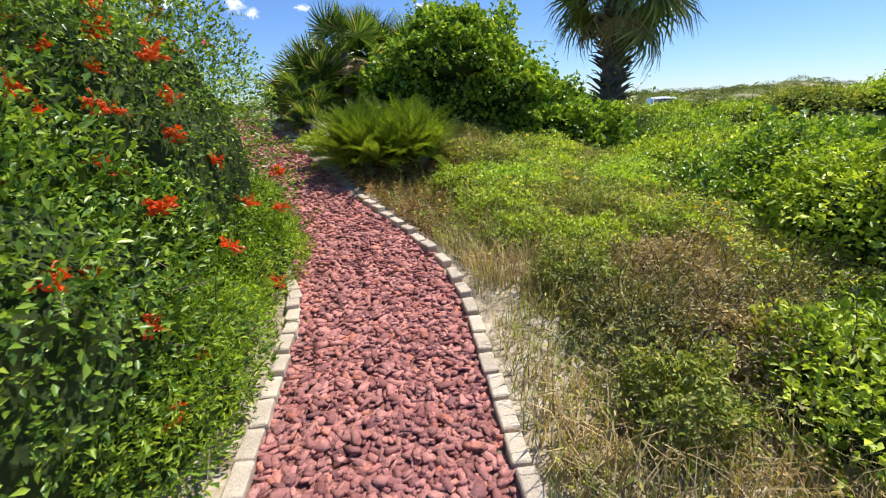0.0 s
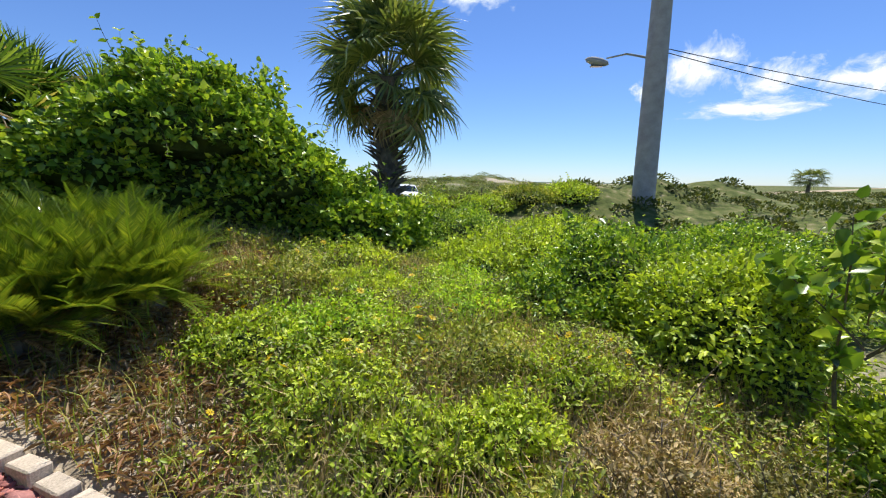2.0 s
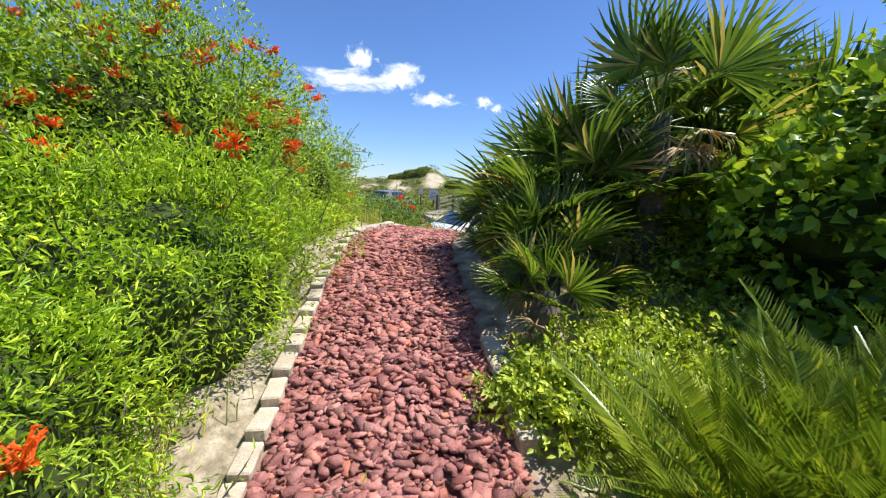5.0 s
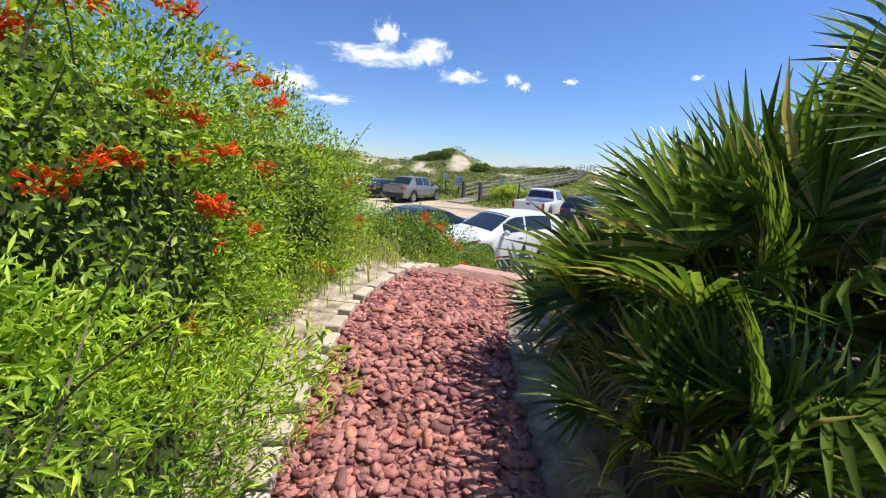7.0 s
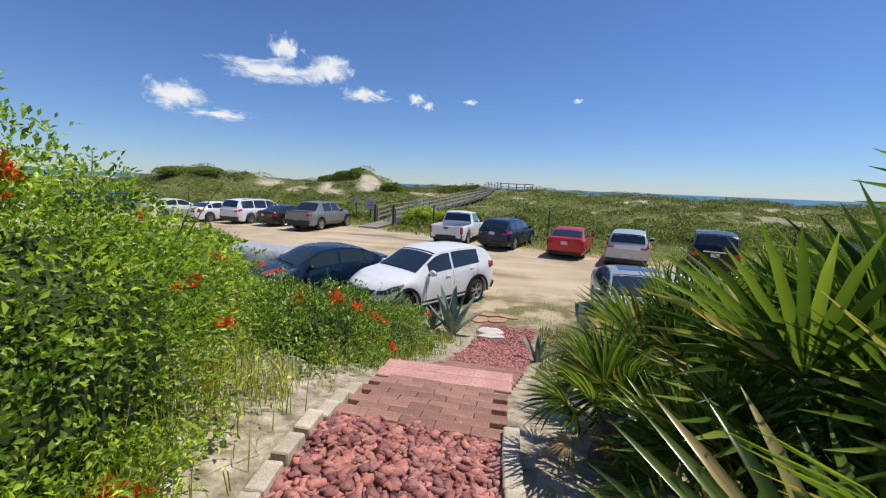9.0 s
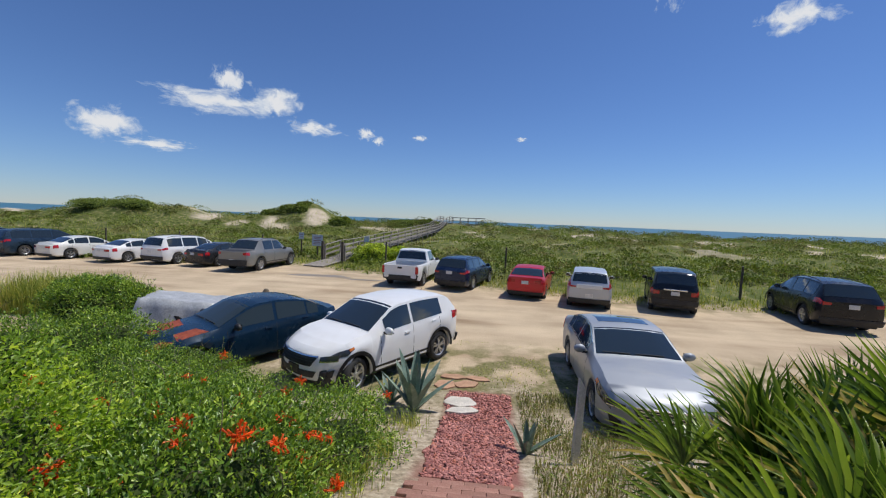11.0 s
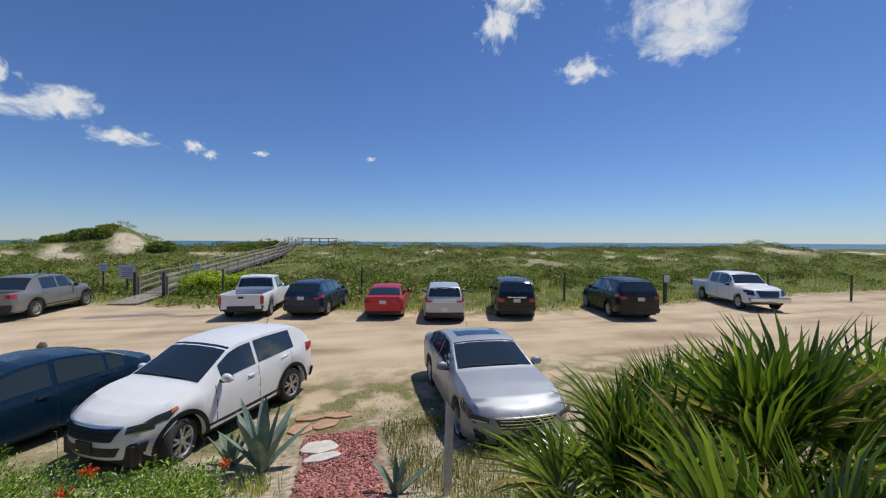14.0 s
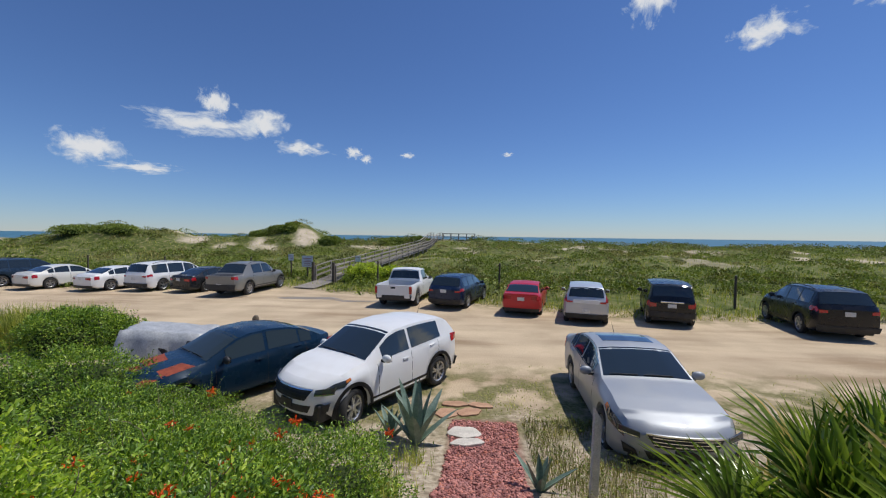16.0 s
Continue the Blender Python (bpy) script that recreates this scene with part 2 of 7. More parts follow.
L_CROWN = leafy("cabbage_palm_blade", (0.10, 0.14, 0.05), (0.21, 0.265, 0.09), (0.42, 0.43, 0.16), 0.38, 0.28)
L_AGAVE = surface("agave_skin", (0.13, 0.20, 0.15), (0.23, 0.31, 0.24), 5, 0.55, 0.15, 40)
L_DUNE = leafy("dune_scrub_leaf", (0.06, 0.08, 0.016), (0.12, 0.145, 0.028), (0.22, 0.22, 0.05), 0.55, 0.2)
L_SCRUB = leafy("mid_scrub_leaf", (0.11, 0.16, 0.026), (0.20, 0.265, 0.044), (0.31, 0.355, 0.073), 0.55, 0.2)
L_OLIVE = leafy("olive_scrub_leaf", (0.13, 0.128, 0.045), (0.25, 0.235, 0.085), (0.42, 0.37, 0.17), 0.6, 0.2)
PETAL = leafy("orange_red_petal", (0.84, 0.11, 0.018), (0.92, 0.16, 0.028), (0.94, 0.26, 0.045), 0.45, 0.3)
YELLOW = leafy("yellow_petal", (0.78, 0.52, 0.015), (0.85, 0.60, 0.02), (0.88, 0.66, 0.03), 0.5, 0.3)
GLASS = plain("tinted_glass", (0.018, 0.026, 0.028), 0.03, 0, 1, 1.0)
RUBBER = surface("tyre_rubber", (0.02, 0.02, 0.02), (0.045, 0.043, 0.04), 5, 0.85, 0.2, 60)
ALLOY = surface("alloy_rim", (0.42, 0.42, 0.43), (0.6, 0.6, 0.6), 6, 0.35, 0.0, 60, metal=0.8)
BLACKP = surface("black_plastic", (0.016, 0.016, 0.017), (0.035, 0.034, 0.033), 4, 0.55, 0.1, 60)
CHROME = plain("chrome_trim", (0.75, 0.75, 0.76), 0.18, 1.0)
REDLAMP = plain("red_lamp", (0.42, 0.012, 0.015), 0.15, 0, 1, 0.8)
AMBER = plain("amber_lamp", (0.7, 0.2, 0.02), 0.2, 0, 1, 0.6)
LAMPGLASS = plain("headlamp_glass", (0.05, 0.055, 0.06), 0.06, 0.3, 1, 0.8)
PLATE = surface("number_plate", (0.62, 0.62, 0.6), (0.75, 0.75, 0.72), 8, 0.5, 0.0, 60)
SIGNW = surface("faded_white_sign", (0.55, 0.57, 0.6), (0.68, 0.7, 0.72), 5, 0.6, 0.0, 40)
SIGNG = surface("street_sign_green", (0.02, 0.12, 0.07), (0.03, 0.16, 0.10), 5, 0.5, 0.0, 40)
FOAM = plain("surf_foam", (0.8, 0.82, 0.84), 0.8)


# ---- mesh helpers ----
def link_mesh(name, mesh, material, parent=None, label=""):
    if material is not None and not mesh.materials:
        mesh.materials.append(material)
    ob = new(name, mesh)
    if parent is not None:
        ob.parent = parent
    if label:
        ob["label"] = label
    return ob


def part(name, bm, material, parent, label="", smooth=False):
    """Links a bmesh as one mesh object under a thing or a part."""
    mesh = bpy.data.meshes.new(name)
    bm.to_mesh(mesh)
    bm.free()
    if smooth:
        mesh.shade_smooth()
        mesh.set_sharp_from_angle(angle=radians(38))
    return link_mesh(name, mesh, material, parent, label)


def thing(name, m, label, category, group="", kind=""):
    e = new(name)
    e.matrix_world = m
    return tagged(e, label, category, group, kind)


def raw(name, verts, faces, smooth=False):
    """A mesh from numpy corner arrays; all faces have the same number of corners."""
    verts, faces = np.asarray(verts, np.float32), np.asarray(faces, np.int32)
    mesh = bpy.data.meshes.new(name)
    k = faces.shape[1]
    mesh.vertices.add(len(verts))
    mesh.vertices.foreach_set("co", verts.ravel())
    mesh.loops.add(faces.size)
    mesh.loops.foreach_set("vertex_index", faces.ravel())
    mesh.polygons.add(len(faces))
    mesh.polygons.foreach_set("loop_start", np.arange(0, faces.size, k, dtype=np.int32))
    mesh.update(calc_edges=True)
    if smooth:
        mesh.shade_smooth()
    return mesh


def box(bm, size, at=(0, 0, 0), turn=(0, 0, 0), bevel=0.0):
    made = bmesh.ops.create_cube(bm, size=1, matrix=pose(*at, *turn) @ Matrix.Diagonal((*size, 1)))
    if bevel:
        edges = list({e for v in made["verts"] for e in v.link_edges})
        bmesh.ops.bevel(bm, geom=edges, offset=bevel, segments=1, affect="EDGES", profile=0.5)
    return bm


def boxed(size, at=(0, 0, 0), turn=(0, 0, 0), bevel=0.0):
    return box(bmesh.new(), size, at, turn, bevel)


def tube(bm, points, radii, sides=8):
    """A round limb along points."""
    points = [Vector(p) for p in points]
    rings = []
    for i, p in enumerate(points):
        d = (points[min(i + 1, len(points) - 1)] - points[max(i - 1, 0)]).normalized()
        u = d.orthogonal().normalized()
        w = d.cross(u)
        r = radii[i]
        rings.append([bm.verts.new(p + (u * math.cos(a) + w * math.sin(a)) * r) for a in [2 * math.pi * k / sides for k in range(sides)]])
    for a, b in zip(rings, rings[1:]):
        for k in range(sides):
            bm.faces.new((a[k], a[(k + 1) % sides], b[(k + 1) % sides], b[k]))
    bm.faces.new(rings[0][::-1])
    bm.faces.new(rings[-1])
    return bm


def lathe(profile, sides=28):
    """A ring of revolution about the x axis from (x, radius) corners."""
    bm = bmesh.new()
    rings = [[bm.verts.new((x, r * math.cos(a), r * math.sin(a))) for a in [2 * math.pi * k / sides for k in range(sides)]] for x, r in profile]
    for a, b in zip(rings, rings[1:]):
        for k in range(sides):
            bm.faces.new((a[k], a[(k + 1) % sides], b[(k + 1) % sides], b[k]))
    return bm, rings


# ---- the lie of the land ----
LINE_Y = [-30, -16, -12.5, -11, -10, -9.5, -8.86, -8.15, -7.07, -5.3, -4.3, -3.5, -2.8, -1.2, 1, 2.7, 4.6, 9]
LINE_X = [3.0, 3.2, 3.26, 3.28, 3.27, 3.2, 2.93, 2.54, 1.98, 1.0, 0.45, 0.13, 0.02, -0.06, 0.12, 0.2, 0.22, 0.25]
RISE_Y = [-30, -16, -12.5, -10.5, -9.6, -8.5, -7.8, -6.7, -5.8, -5, -4, -3.5, -2.6, -1.5, -1.15, -0.8, 0.5, 2, 3.2, 4.5, 6]
RISE_Z = [-0.1, 0.0, 0.2, 0.40, 0.52, 0.72, 0.86, 1.11, 1.36, 1.55, 1.76, 1.82, 1.82, 1.6, 1.5, 1.3, 0.87, 0.42, 0.14, 0.04, 0.0]
EDGE_X = [-200, -40, -25, -10.7, -5.7, 1.1, 4.1, 6.5, 11.4, 18, 25, 60, 200]
EDGE_Y = [28, 27, 25.8, 23.7, 21.6, 18.6, 17.4, 16.6, 16.4, 16.8, 18.2, 18, 18]


def smooth_step(a, b, x):
    t = np.clip((x - a) / (b - a), 0, 1)
    return t * t * (3 - 2 * t)


def lumps(x, y, s, seed=0.0):
    """Smooth uneven swell between about -1 and 1."""
    x, y = x / s + seed, y / s - seed * 0.7
    return (np.sin(x * 1.7 + 1.3 * np.sin(y * 1.1 + seed)) + np.sin(y * 1.9 + 1.1 * np.sin(x * 0.9)) + np.sin((x + y) * 2.7 + seed * 2) * 0.5 + np.sin((x - 1.3 * y) * 4.1) * 0.35) / 2.85


def line_x(y):
    return np.interp(y, LINE_Y, LINE_X)


def off_line(x, y):
    slope = (line_x(y + 0.3) - line_x(y - 0.3)) / 0.6
    return (x - line_x(y)) / np.sqrt(1 + slope * slope)


def land(x, y):
    x, y = np.asarray(x, float), np.asarray(y, float)
    d = off_line(x, y)
    side = np.where(d < 0, smooth_step(2.5, 6.0, -d), smooth_step(2.6, 7.5, d))
    away = 0.35 * smooth_step(4.5, 1.0, y) + 0.08 * lumps(x, y, 3.0, 2.0)
    z = np.interp(y, RISE_Y, RISE_Z) * (1 - side) + away * side * smooth_step(5.0, 3.0, y)
    z = z + smooth_step(0.7, 2.2, -d) * 0.22 * smooth_step(2.5, -1.0, y)
    z = z + 0.03 * lumps(x, y, 0.5) * smooth_step(0.6, 1.0, np.abs(d)) * smooth_step(4.5, 3.0, y)
    z = z + 0.015 * lumps(x, y, 1.7, 4.0) * smooth_step(4.0, 6.0, y)
    t = y - np.interp(x, EDGE_X, EDGE_Y)
    back = 0.35 * smooth_step(0, 4, t) + 1.35 * smooth_step(4, 44, t)
    back = back + smooth_step(1, 14, t) * (0.42 * lumps(x, y, 5.0, 1.0) + 0.22 * lumps(x, y, 1.9, 3.0))
    back = back + 0.4 * np.exp(-((y - 66) / 8) ** 2) * (0.7 + 0.5 * lumps(x, y, 9.0, 6.0))
    for px, py, h, rx, ry in ((-28.3, 61, 3.3, 4.0, 6.0), (-34, 60, 1.5, 4, 5), (-55, 53, 3.1, 11, 7), (-43, 54, 1.4, 6, 5), (70, 49, 2.0, 6, 7), (56, 48, 0.8, 8, 7), (-11, 64, 1.3, 6, 6), (2, 67, 0.8, 9, 5), (18, 64, 0.4, 9, 5)):
        back = back + h * np.exp(-((x - px) / rx) ** 2 - ((y - py) / ry) ** 2) * (1 + 0.25 * lumps(x, y, 2.5, 8.0))
    back = back * smooth_step(98, 78, y) - 1.6 * smooth_step(84, 112, y)
    field = smooth_step(13, 26, x) * smooth_step(6, -4, y)
    z = z + back + field * (0.9 + 0.5 * lumps(x, y, 8.0, 5.0))
    ridge = np.zeros_like(z)
    for px, py in ((8.8, 0.8), (11, 0.4), (13.5, -0.2), (16.5, -0.8), (20, -1.6), (24, -2.6), (28, -4.0)):
        ridge = np.maximum(ridge, 1.2 * np.exp(-((x - px) ** 2 + (y - py) ** 2) / 5.5))
    return z + ridge


def land1(x, y):
    return float(land(np.array([x]), np.array([y]))[0])


def build_ground():
    xs = np.unique(np.concatenate([np.linspace(-2500, -120, 14), np.linspace(-120, -40, 60), np.linspace(-40, -6, 80), np.linspace(-6, 12, 150), np.linspace(12, 45, 80), np.linspace(45, 120, 60), np.linspace(120, 2500, 14)]))
    ys = np.unique(np.concatenate([np.linspace(-2000, -60, 10), np.linspace(-60, -15, 30), np.linspace(-15, 7, 180), np.linspace(7, 24, 50), np.linspace(24, 120, 150)]))
    X, Y = np.meshgrid(xs, ys)
    Z = land(X, Y)
    nx, ny = len(xs), len(ys)
    idx = np.arange(nx * ny).reshape(ny, nx)
    faces = np.stack([idx[:-1, :-1], idx[:-1, 1:], idx[1:, 1:], idx[1:, :-1]], -1).reshape(-1, 4)
    mesh = raw("ground", np.stack([X, Y, Z], -1).reshape(-1, 3), faces, True)
    t = Y - np.interp(X, EDGE_X, EDGE_Y) + 0.7 * lumps(X, Y, 1.3)
    lot = smooth_step(4.4, 6.2, Y + 0.5 * lumps(X, Y, 0.9)) * smooth_step(0.6, -0.8, t)
    beach = smooth_step(80, 90, Y)
    d = off_line(X, Y)
    green = np.maximum(smooth_step(-0.6, 1.2, t), smooth_step(4.5, 8, np.abs(d)) * smooth_step(4.2, 2.5, Y)) * (1 - beach)
    bare = np.clip(smooth_step(0.35, 0.75, lumps(X, Y, 4.0, 9.0) + 0.6 * lumps(X, Y, 1.6, 2.0)) * smooth_step(16, 30, t), 0, 1)
    for px, py, r in ((-25.6, 57, 2.1), (-41, 53, 2.2), (45, 46, 3.2), (-32, 54, 1.3), (-36, 52, 1.4)):
        bare = np.maximum(bare, smooth_step(1.0, 0.55, np.hypot(X - px, (Y - py) * 0.7) / r + 0.25 * lumps(X, Y, 1.4, 3.0)))
    verge = smooth_step(3.6, 4.6, Y) * smooth_step(9.0, 6.4, Y) * smooth_step(-7, -3, X) * smooth_step(14, 8, X) + smooth_step(-2.6, -0.6, t) * 0.7
    lot = np.maximum(lot, beach)
    bed = smooth_step(0.62, 0.52, np.abs(d)) * np.maximum(smooth_step(-2.2, -2.4, Y), smooth_step(0.6, 0.8, Y) * smooth_step(4.75, 4.6, Y))
    for name, values in (("lot", lot), ("green", green), ("bare", np.maximum(bare, 0)), ("verge", np.clip(verge, 0, 1)), ("bed", bed)):
        mesh.attributes.new(name, "FLOAT", "POINT").data.foreach_set("value", values.astype(np.float32).ravel())
    tagged(link_mesh("ground", mesh, ground_material()), "pale sandy ground rising from a dirt car park into a garden and dunes", "ground", kind="structure")
    sea = raw("water", [(-4500, 104, -1.0), (4500, 104, -1.0), (4500, 4300, -1.0), (-4500, 4300, -1.0)], [(0, 1, 2, 3)])
    tagged(link_mesh("water", sea, water_material()), "calm blue-green sea under a clear sky", "sea", kind="structure")
    bm = bmesh.new()
    rng = random.Random(5)
    for k in range(60):
        x0, y0 = rng.uniform(-320, 320), rng.choice((110, 114, 119, 126)) + rng.uniform(-1, 1)
        n, w = 9, rng.uniform(0.5, 1.3)
        up = [bm.verts.new((x0 + i * rng.uniform(3, 5), y0 + w * math.sin(math.pi * i / (n - 1)), -0.9)) for i in range(n)]
        low = [bm.verts.new((v.co.x, y0 - w * math.sin(math.pi * i / (n - 1)) - 0.02, -0.9)) for i, v in enumerate(up)]
        for i in range(n - 1):
            bm.faces.new((low[i], low[i + 1], up[i + 1], up[i]))
    tagged(part("surf", bm, FOAM, None), "thin lines of white surf along the beach", "surf", kind="stuff")


build_ground()

CLOUDS = (((-860, 1225, 352), 480, 95), ((-830, 1230, 420), 130, 110), ((-715, 1315, 381), 250, 120), ((-610, 1368, 303), 230, 62), ((-1076, 1042, 240), 240, 110), ((-985, 1120, 195), 260, 40), ((-440, 1430, 300), 90, 50), ((-395, 1440, 280), 60, 40),
          ((575, 1385, 800), 230, 190), ((640, 1350, 900), 330, 170), ((1080, 1040, 735), 600, 300), ((840, 1240, 610), 230, 110), ((1350, 760, 800), 420, 160), ((1433, 444, 350), 330, 190), ((1480, 253, 300), 280, 130), ((1474, 290, 222), 480, 75), ((1380, 560, 290), 130, 80), ((1073, 1041, 640), 330, 110), ((1490, 60, 270), 320, 120), ((-250, 1480, 300), 80, 24), ((120, 1490, 305), 60, 20), ((330, 120, 1450), 420, 300), ((620, 420, 1400), 500, 260), ((120, -160, 1500), 380, 260), ((-300, 200, 1450), 300, 240))
for k, (c, w, h) in enumerate(CLOUDS):
    mesh = raw("cloud", [(-1, -1, 0), (1, -1, 0), (1, 1, 0), (-1, 1, 0)], [(0, 1, 2, 3)])
    ob = link_mesh("cloud", mesh, cloud_material(k + 1))
    ob.matrix_world = look(c, (0, -3, 3)) @ Matrix.Diagonal((w * 0.56, h * 0.66, 1, 1))
    ob.visible_shadow = False
    tagged(ob, "small bright white fair-weather cloud in a blue sky", "cloud", "clouds", "structure")


# ---- vehicles ----
class Shell:
    """A car's outer skin: a row of cross-sections along its length. x runs from the nose (0) to the tail; c runs up the flank
    (0 sill, 4 shoulder, 5 roof edge, 7 centre line)."""

    def __init__(self, s):
        self.s = s
        self.nose = s["wb"] / 2 + s["front"]

    def at(self, x, c, side):
        s = self.s
        L, half = s["L"], s["W"] / 2
        u, v = x / 0.55, (L - x) / 0.45
        plan = 1.0 - s.get("round", 0.17) * max(0, 1 - u) ** 2.2 - 0.11 * max(0, 1 - v) ** 2.2
        hw = half * plan
        zs = float(np.interp(x, *zip(*s["belt"])))
        zt = max(float(np.interp(x, *zip(*s["roof"]))), zs + 0.01)
        zb = s["sill"] + 0.10 * max(0, 1 - x / 0.35) + 0.12 * max(0, 1 - (L - x) / 0.35)
        for xw in (s["front"], s["front"] + s["wb"]):
            dx = x - xw
            R = s["wr"] + 0.075
            if abs(dx) < R:
                zb = max(zb, s["wr"] + math.sqrt(R * R - dx * dx) - 0.005)
        k = min(1.0, (zt - zs) / 0.5)
        rows = ((hw * 0.90, zb), (hw * 0.985, zb + 0.1 * (zs - zb)), (hw, zb + 0.45 * (zs - zb)), (hw * 0.99, zb + 0.78 * (zs - zb)), (hw * 0.945, zs),
                (hw * (0.90 - s.get("tumble", 0.17) * k), zs + (zt - zs) * (0.80 + 0.12 * k)), (hw * (0.55 - 0.08 * k), zs + (zt - zs) * 0.975), (0.0, zt))
        i = min(int(c), 6)
        f = c - i
        y = rows[i][0] * (1 - f) + rows[i + 1][0] * f
        z = rows[i][1] * (1 - f) + rows[i + 1][1] * f
        return self.bend(Vector((side * y, self.nose - x, z)), x)

    def bend(self, p, x):
        """Rounds the nose and the tail in plan and in profile."""
        s = self.s
        half = s["W"] / 2
        f, r = max(0.0, 1 - x / 0.9), max(0.0, 1 - (s["L"] - x) / 0.6)
        wide = min(1.0, abs(p.x) / half) ** 2.6
        p.y -= f * (s.get("bow", 0.30) * wide + s.get("rake", 0.28) * max(0, p.z - 0.62) ** 2 / 0.12 * 0.3 + 0.10 * max(0, 0.45 - p.z) / 0.25)
        p.y += r * (s.get("stern", 0.13) * wide + 0.08 * max(0, 0.45 - p.z) / 0.25)
        return p

    def end_rows(self, x):
        return [self.flat(x, c) for c in range(8)]

    def flat(self, x, c):
        """Half width and height of the section at x before the ends are rounded."""
        p = self.at(x, c, 1)
        return abs(p.x), p.z

    def end_face(self, rear=False):
        """The closing face of the nose or the tail as a grid."""
        x = self.s["L"] if rear else 0.0
        bm = bmesh.new()
        grid = []
        for hw, z in self.end_rows(x):
            grid.append([bm.verts.new(self.bend(Vector((hw * f, self.nose - x, z)), x)) for f in np.linspace(-1, 1, 13)])
        for a, b in zip(grid, grid[1:]):
            for k in range(12):
                bm.faces.new((a[k], a[k + 1], b[k + 1], b[k]))
        return bm

    def end_patch(self, corners, rear=False, off=0.012, nx=8, nz=3):
        """Trim on the nose or the tail: corners are (y, z) low left, low right, high right, high left."""
        x = self.s["L"] if rear else 0.0
        sign = -1 if rear else 1
        (a0, b0), (a1, b1), (a2, b2), (a3, b3) = corners
        bm = bmesh.new()
        layers = []
        for lift in (off, -0.02):
            rows = []
            for j in range(nz + 1):
                v = j / nz
                row = []
                for i in range(nx + 1):
                    u = i / nx
                    y = (a0 * (1 - u) + a1 * u) * (1 - v) + (a3 * (1 - u) + a2 * u) * v
                    z = (b0 * (1 - u) + b1 * u) * (1 - v) + (b3 * (1 - u) + b2 * u) * v
                    p = self.bend(Vector((y, self.nose - x, z)), x)
                    p.y += sign * lift
                    row.append(bm.verts.new(p))
                rows.append(row)
            layers.append(rows)
        top, low = layers
        for a, b in zip(top, top[1:]):
            for k in range(nx):
                bm.faces.new((a[k], a[k + 1], b[k + 1], b[k]))
        rim = top[0] + [r[-1] for r in top[1:]] + top[-1][-2::-1] + [r[0] for r in top[-2:0:-1]]
        rim2 = low[0] + [r[-1] for r in low[1:]] + low[-1][-2::-1] + [r[0] for r in low[-2:0:-1]]
        for k in range(len(rim)):
            m = (k + 1) % len(rim)
            bm.faces.new((rim[k], rim[m], rim2[m], rim2[k]))
        for v in [v for v in bm.verts if not v.link_faces]:
            bm.verts.remove(v)
        bmesh.ops.recalc_face_normals(bm, faces=bm.faces)
        return bm

    def stations(self):
        s = self.s
        xs = set(np.linspace(0, s["L"], 26)) | {0.03, 0.09, 0.17, 0.28, s["L"] - 0.03, s["L"] - 0.09, s["L"] - 0.17}
        xs |= {p[0] for p in s["roof"]} | {p[0] for p in s["belt"]}
        for xw in (s["front"], s["front"] + s["wb"]):
            R = s["wr"] + 0.075
            xs |= {xw + R * math.cos(a) for a in np.linspace(0, math.pi, 13)}
        out = []
        for x in sorted(min(max(x, 0), s["L"]) for x in xs):
            if not out or x - out[-1] > 0.012:
                out.append(x)
        return out

    def body(self):
        bm = bmesh.new()
        cs = [0, 1, 2, 3, 4, 5, 6, 7]
        rings = []
        for x in self.stations():
            ring = [bm.verts.new(self.at(x, c, 1)) for c in cs] + [bm.verts.new(self.at(x, c, -1)) for c in cs[-2::-1]]
            rings.append(ring)
        for a, b in zip(rings, rings[1:]):
            for k in range(len(a) - 1):
                bm.faces.new((a[k], a[k + 1], b[k + 1], b[k]))
        for rear in ((False, True) if rings[-1][0].co.y < self.nose - self.s["L"] + 0.3 else (False,)):
            face = self.end_face(rear)
            tmp = bpy.data.meshes.new("face")
            face.to_mesh(tmp)
            face.free()
            bm.from_mesh(tmp)
        if rings[-1][0].co.y >= self.nose - self.s["L"] + 0.3:
            bm.faces.new(rings[-1][::-1])
        bmesh.ops.remove_doubles(bm, verts=bm.verts, dist=0.002)
        bmesh.ops.recalc_face_normals(bm, faces=bm.faces)
        return bm

    def patch(self, x0, x1, c0, c1, side, off=0.006, nx=6, nc=4, x0b=None, x1b=None):
        """A pane or trim that follows the skin, a few millimetres proud; side 0 spans the centre line."""
        bm = bmesh.new()
        if side:
            steps = [(side, c) for c in np.linspace(c0, c1, nc + 1)]
        else:
            steps = [(1, c) for c in np.linspace(c0, 7, nc + 1)] + [(-1, c) for c in np.linspace(7, c0, nc + 1)[1:]]
        grid = []
        for j, (sd, c) in enumerate(steps):
            w = j / (len(steps) - 1)
            a = x0 if x0b is None else x0 * (1 - w) + x0b * w
            b = x1 if x1b is None else x1 * (1 - w) + x1b * w
            grid.append([(a + (b - a) * i / nx, c, sd) for i in range(nx + 1)])
        for lift in (off, -0.004):
            layer = []
            for row in grid:
                line = []
                for x, c, sd in row:
                    p = self.at(x, c, sd)
                    du = self.at(x + 0.02, c, sd) - self.at(x - 0.02, c, sd)
                    dv = self.at(x, min(c + 0.1, 7), sd) - self.at(x, max(c - 0.1, 0), sd)
                    n = du.cross(dv)
                    n = n.normalized() if n.length > 1e-9 else Vector((0, 0, 1))
                    ref = Vector((p.x, 0, 0.25 * (p.z - 0.3)))
                    if n.dot(ref) < 0:
                        n = -n
                    line.append(bm.verts.new(p + n * lift))
                layer.append(line)
            if lift == off:
                top = layer
            else:
                low = layer
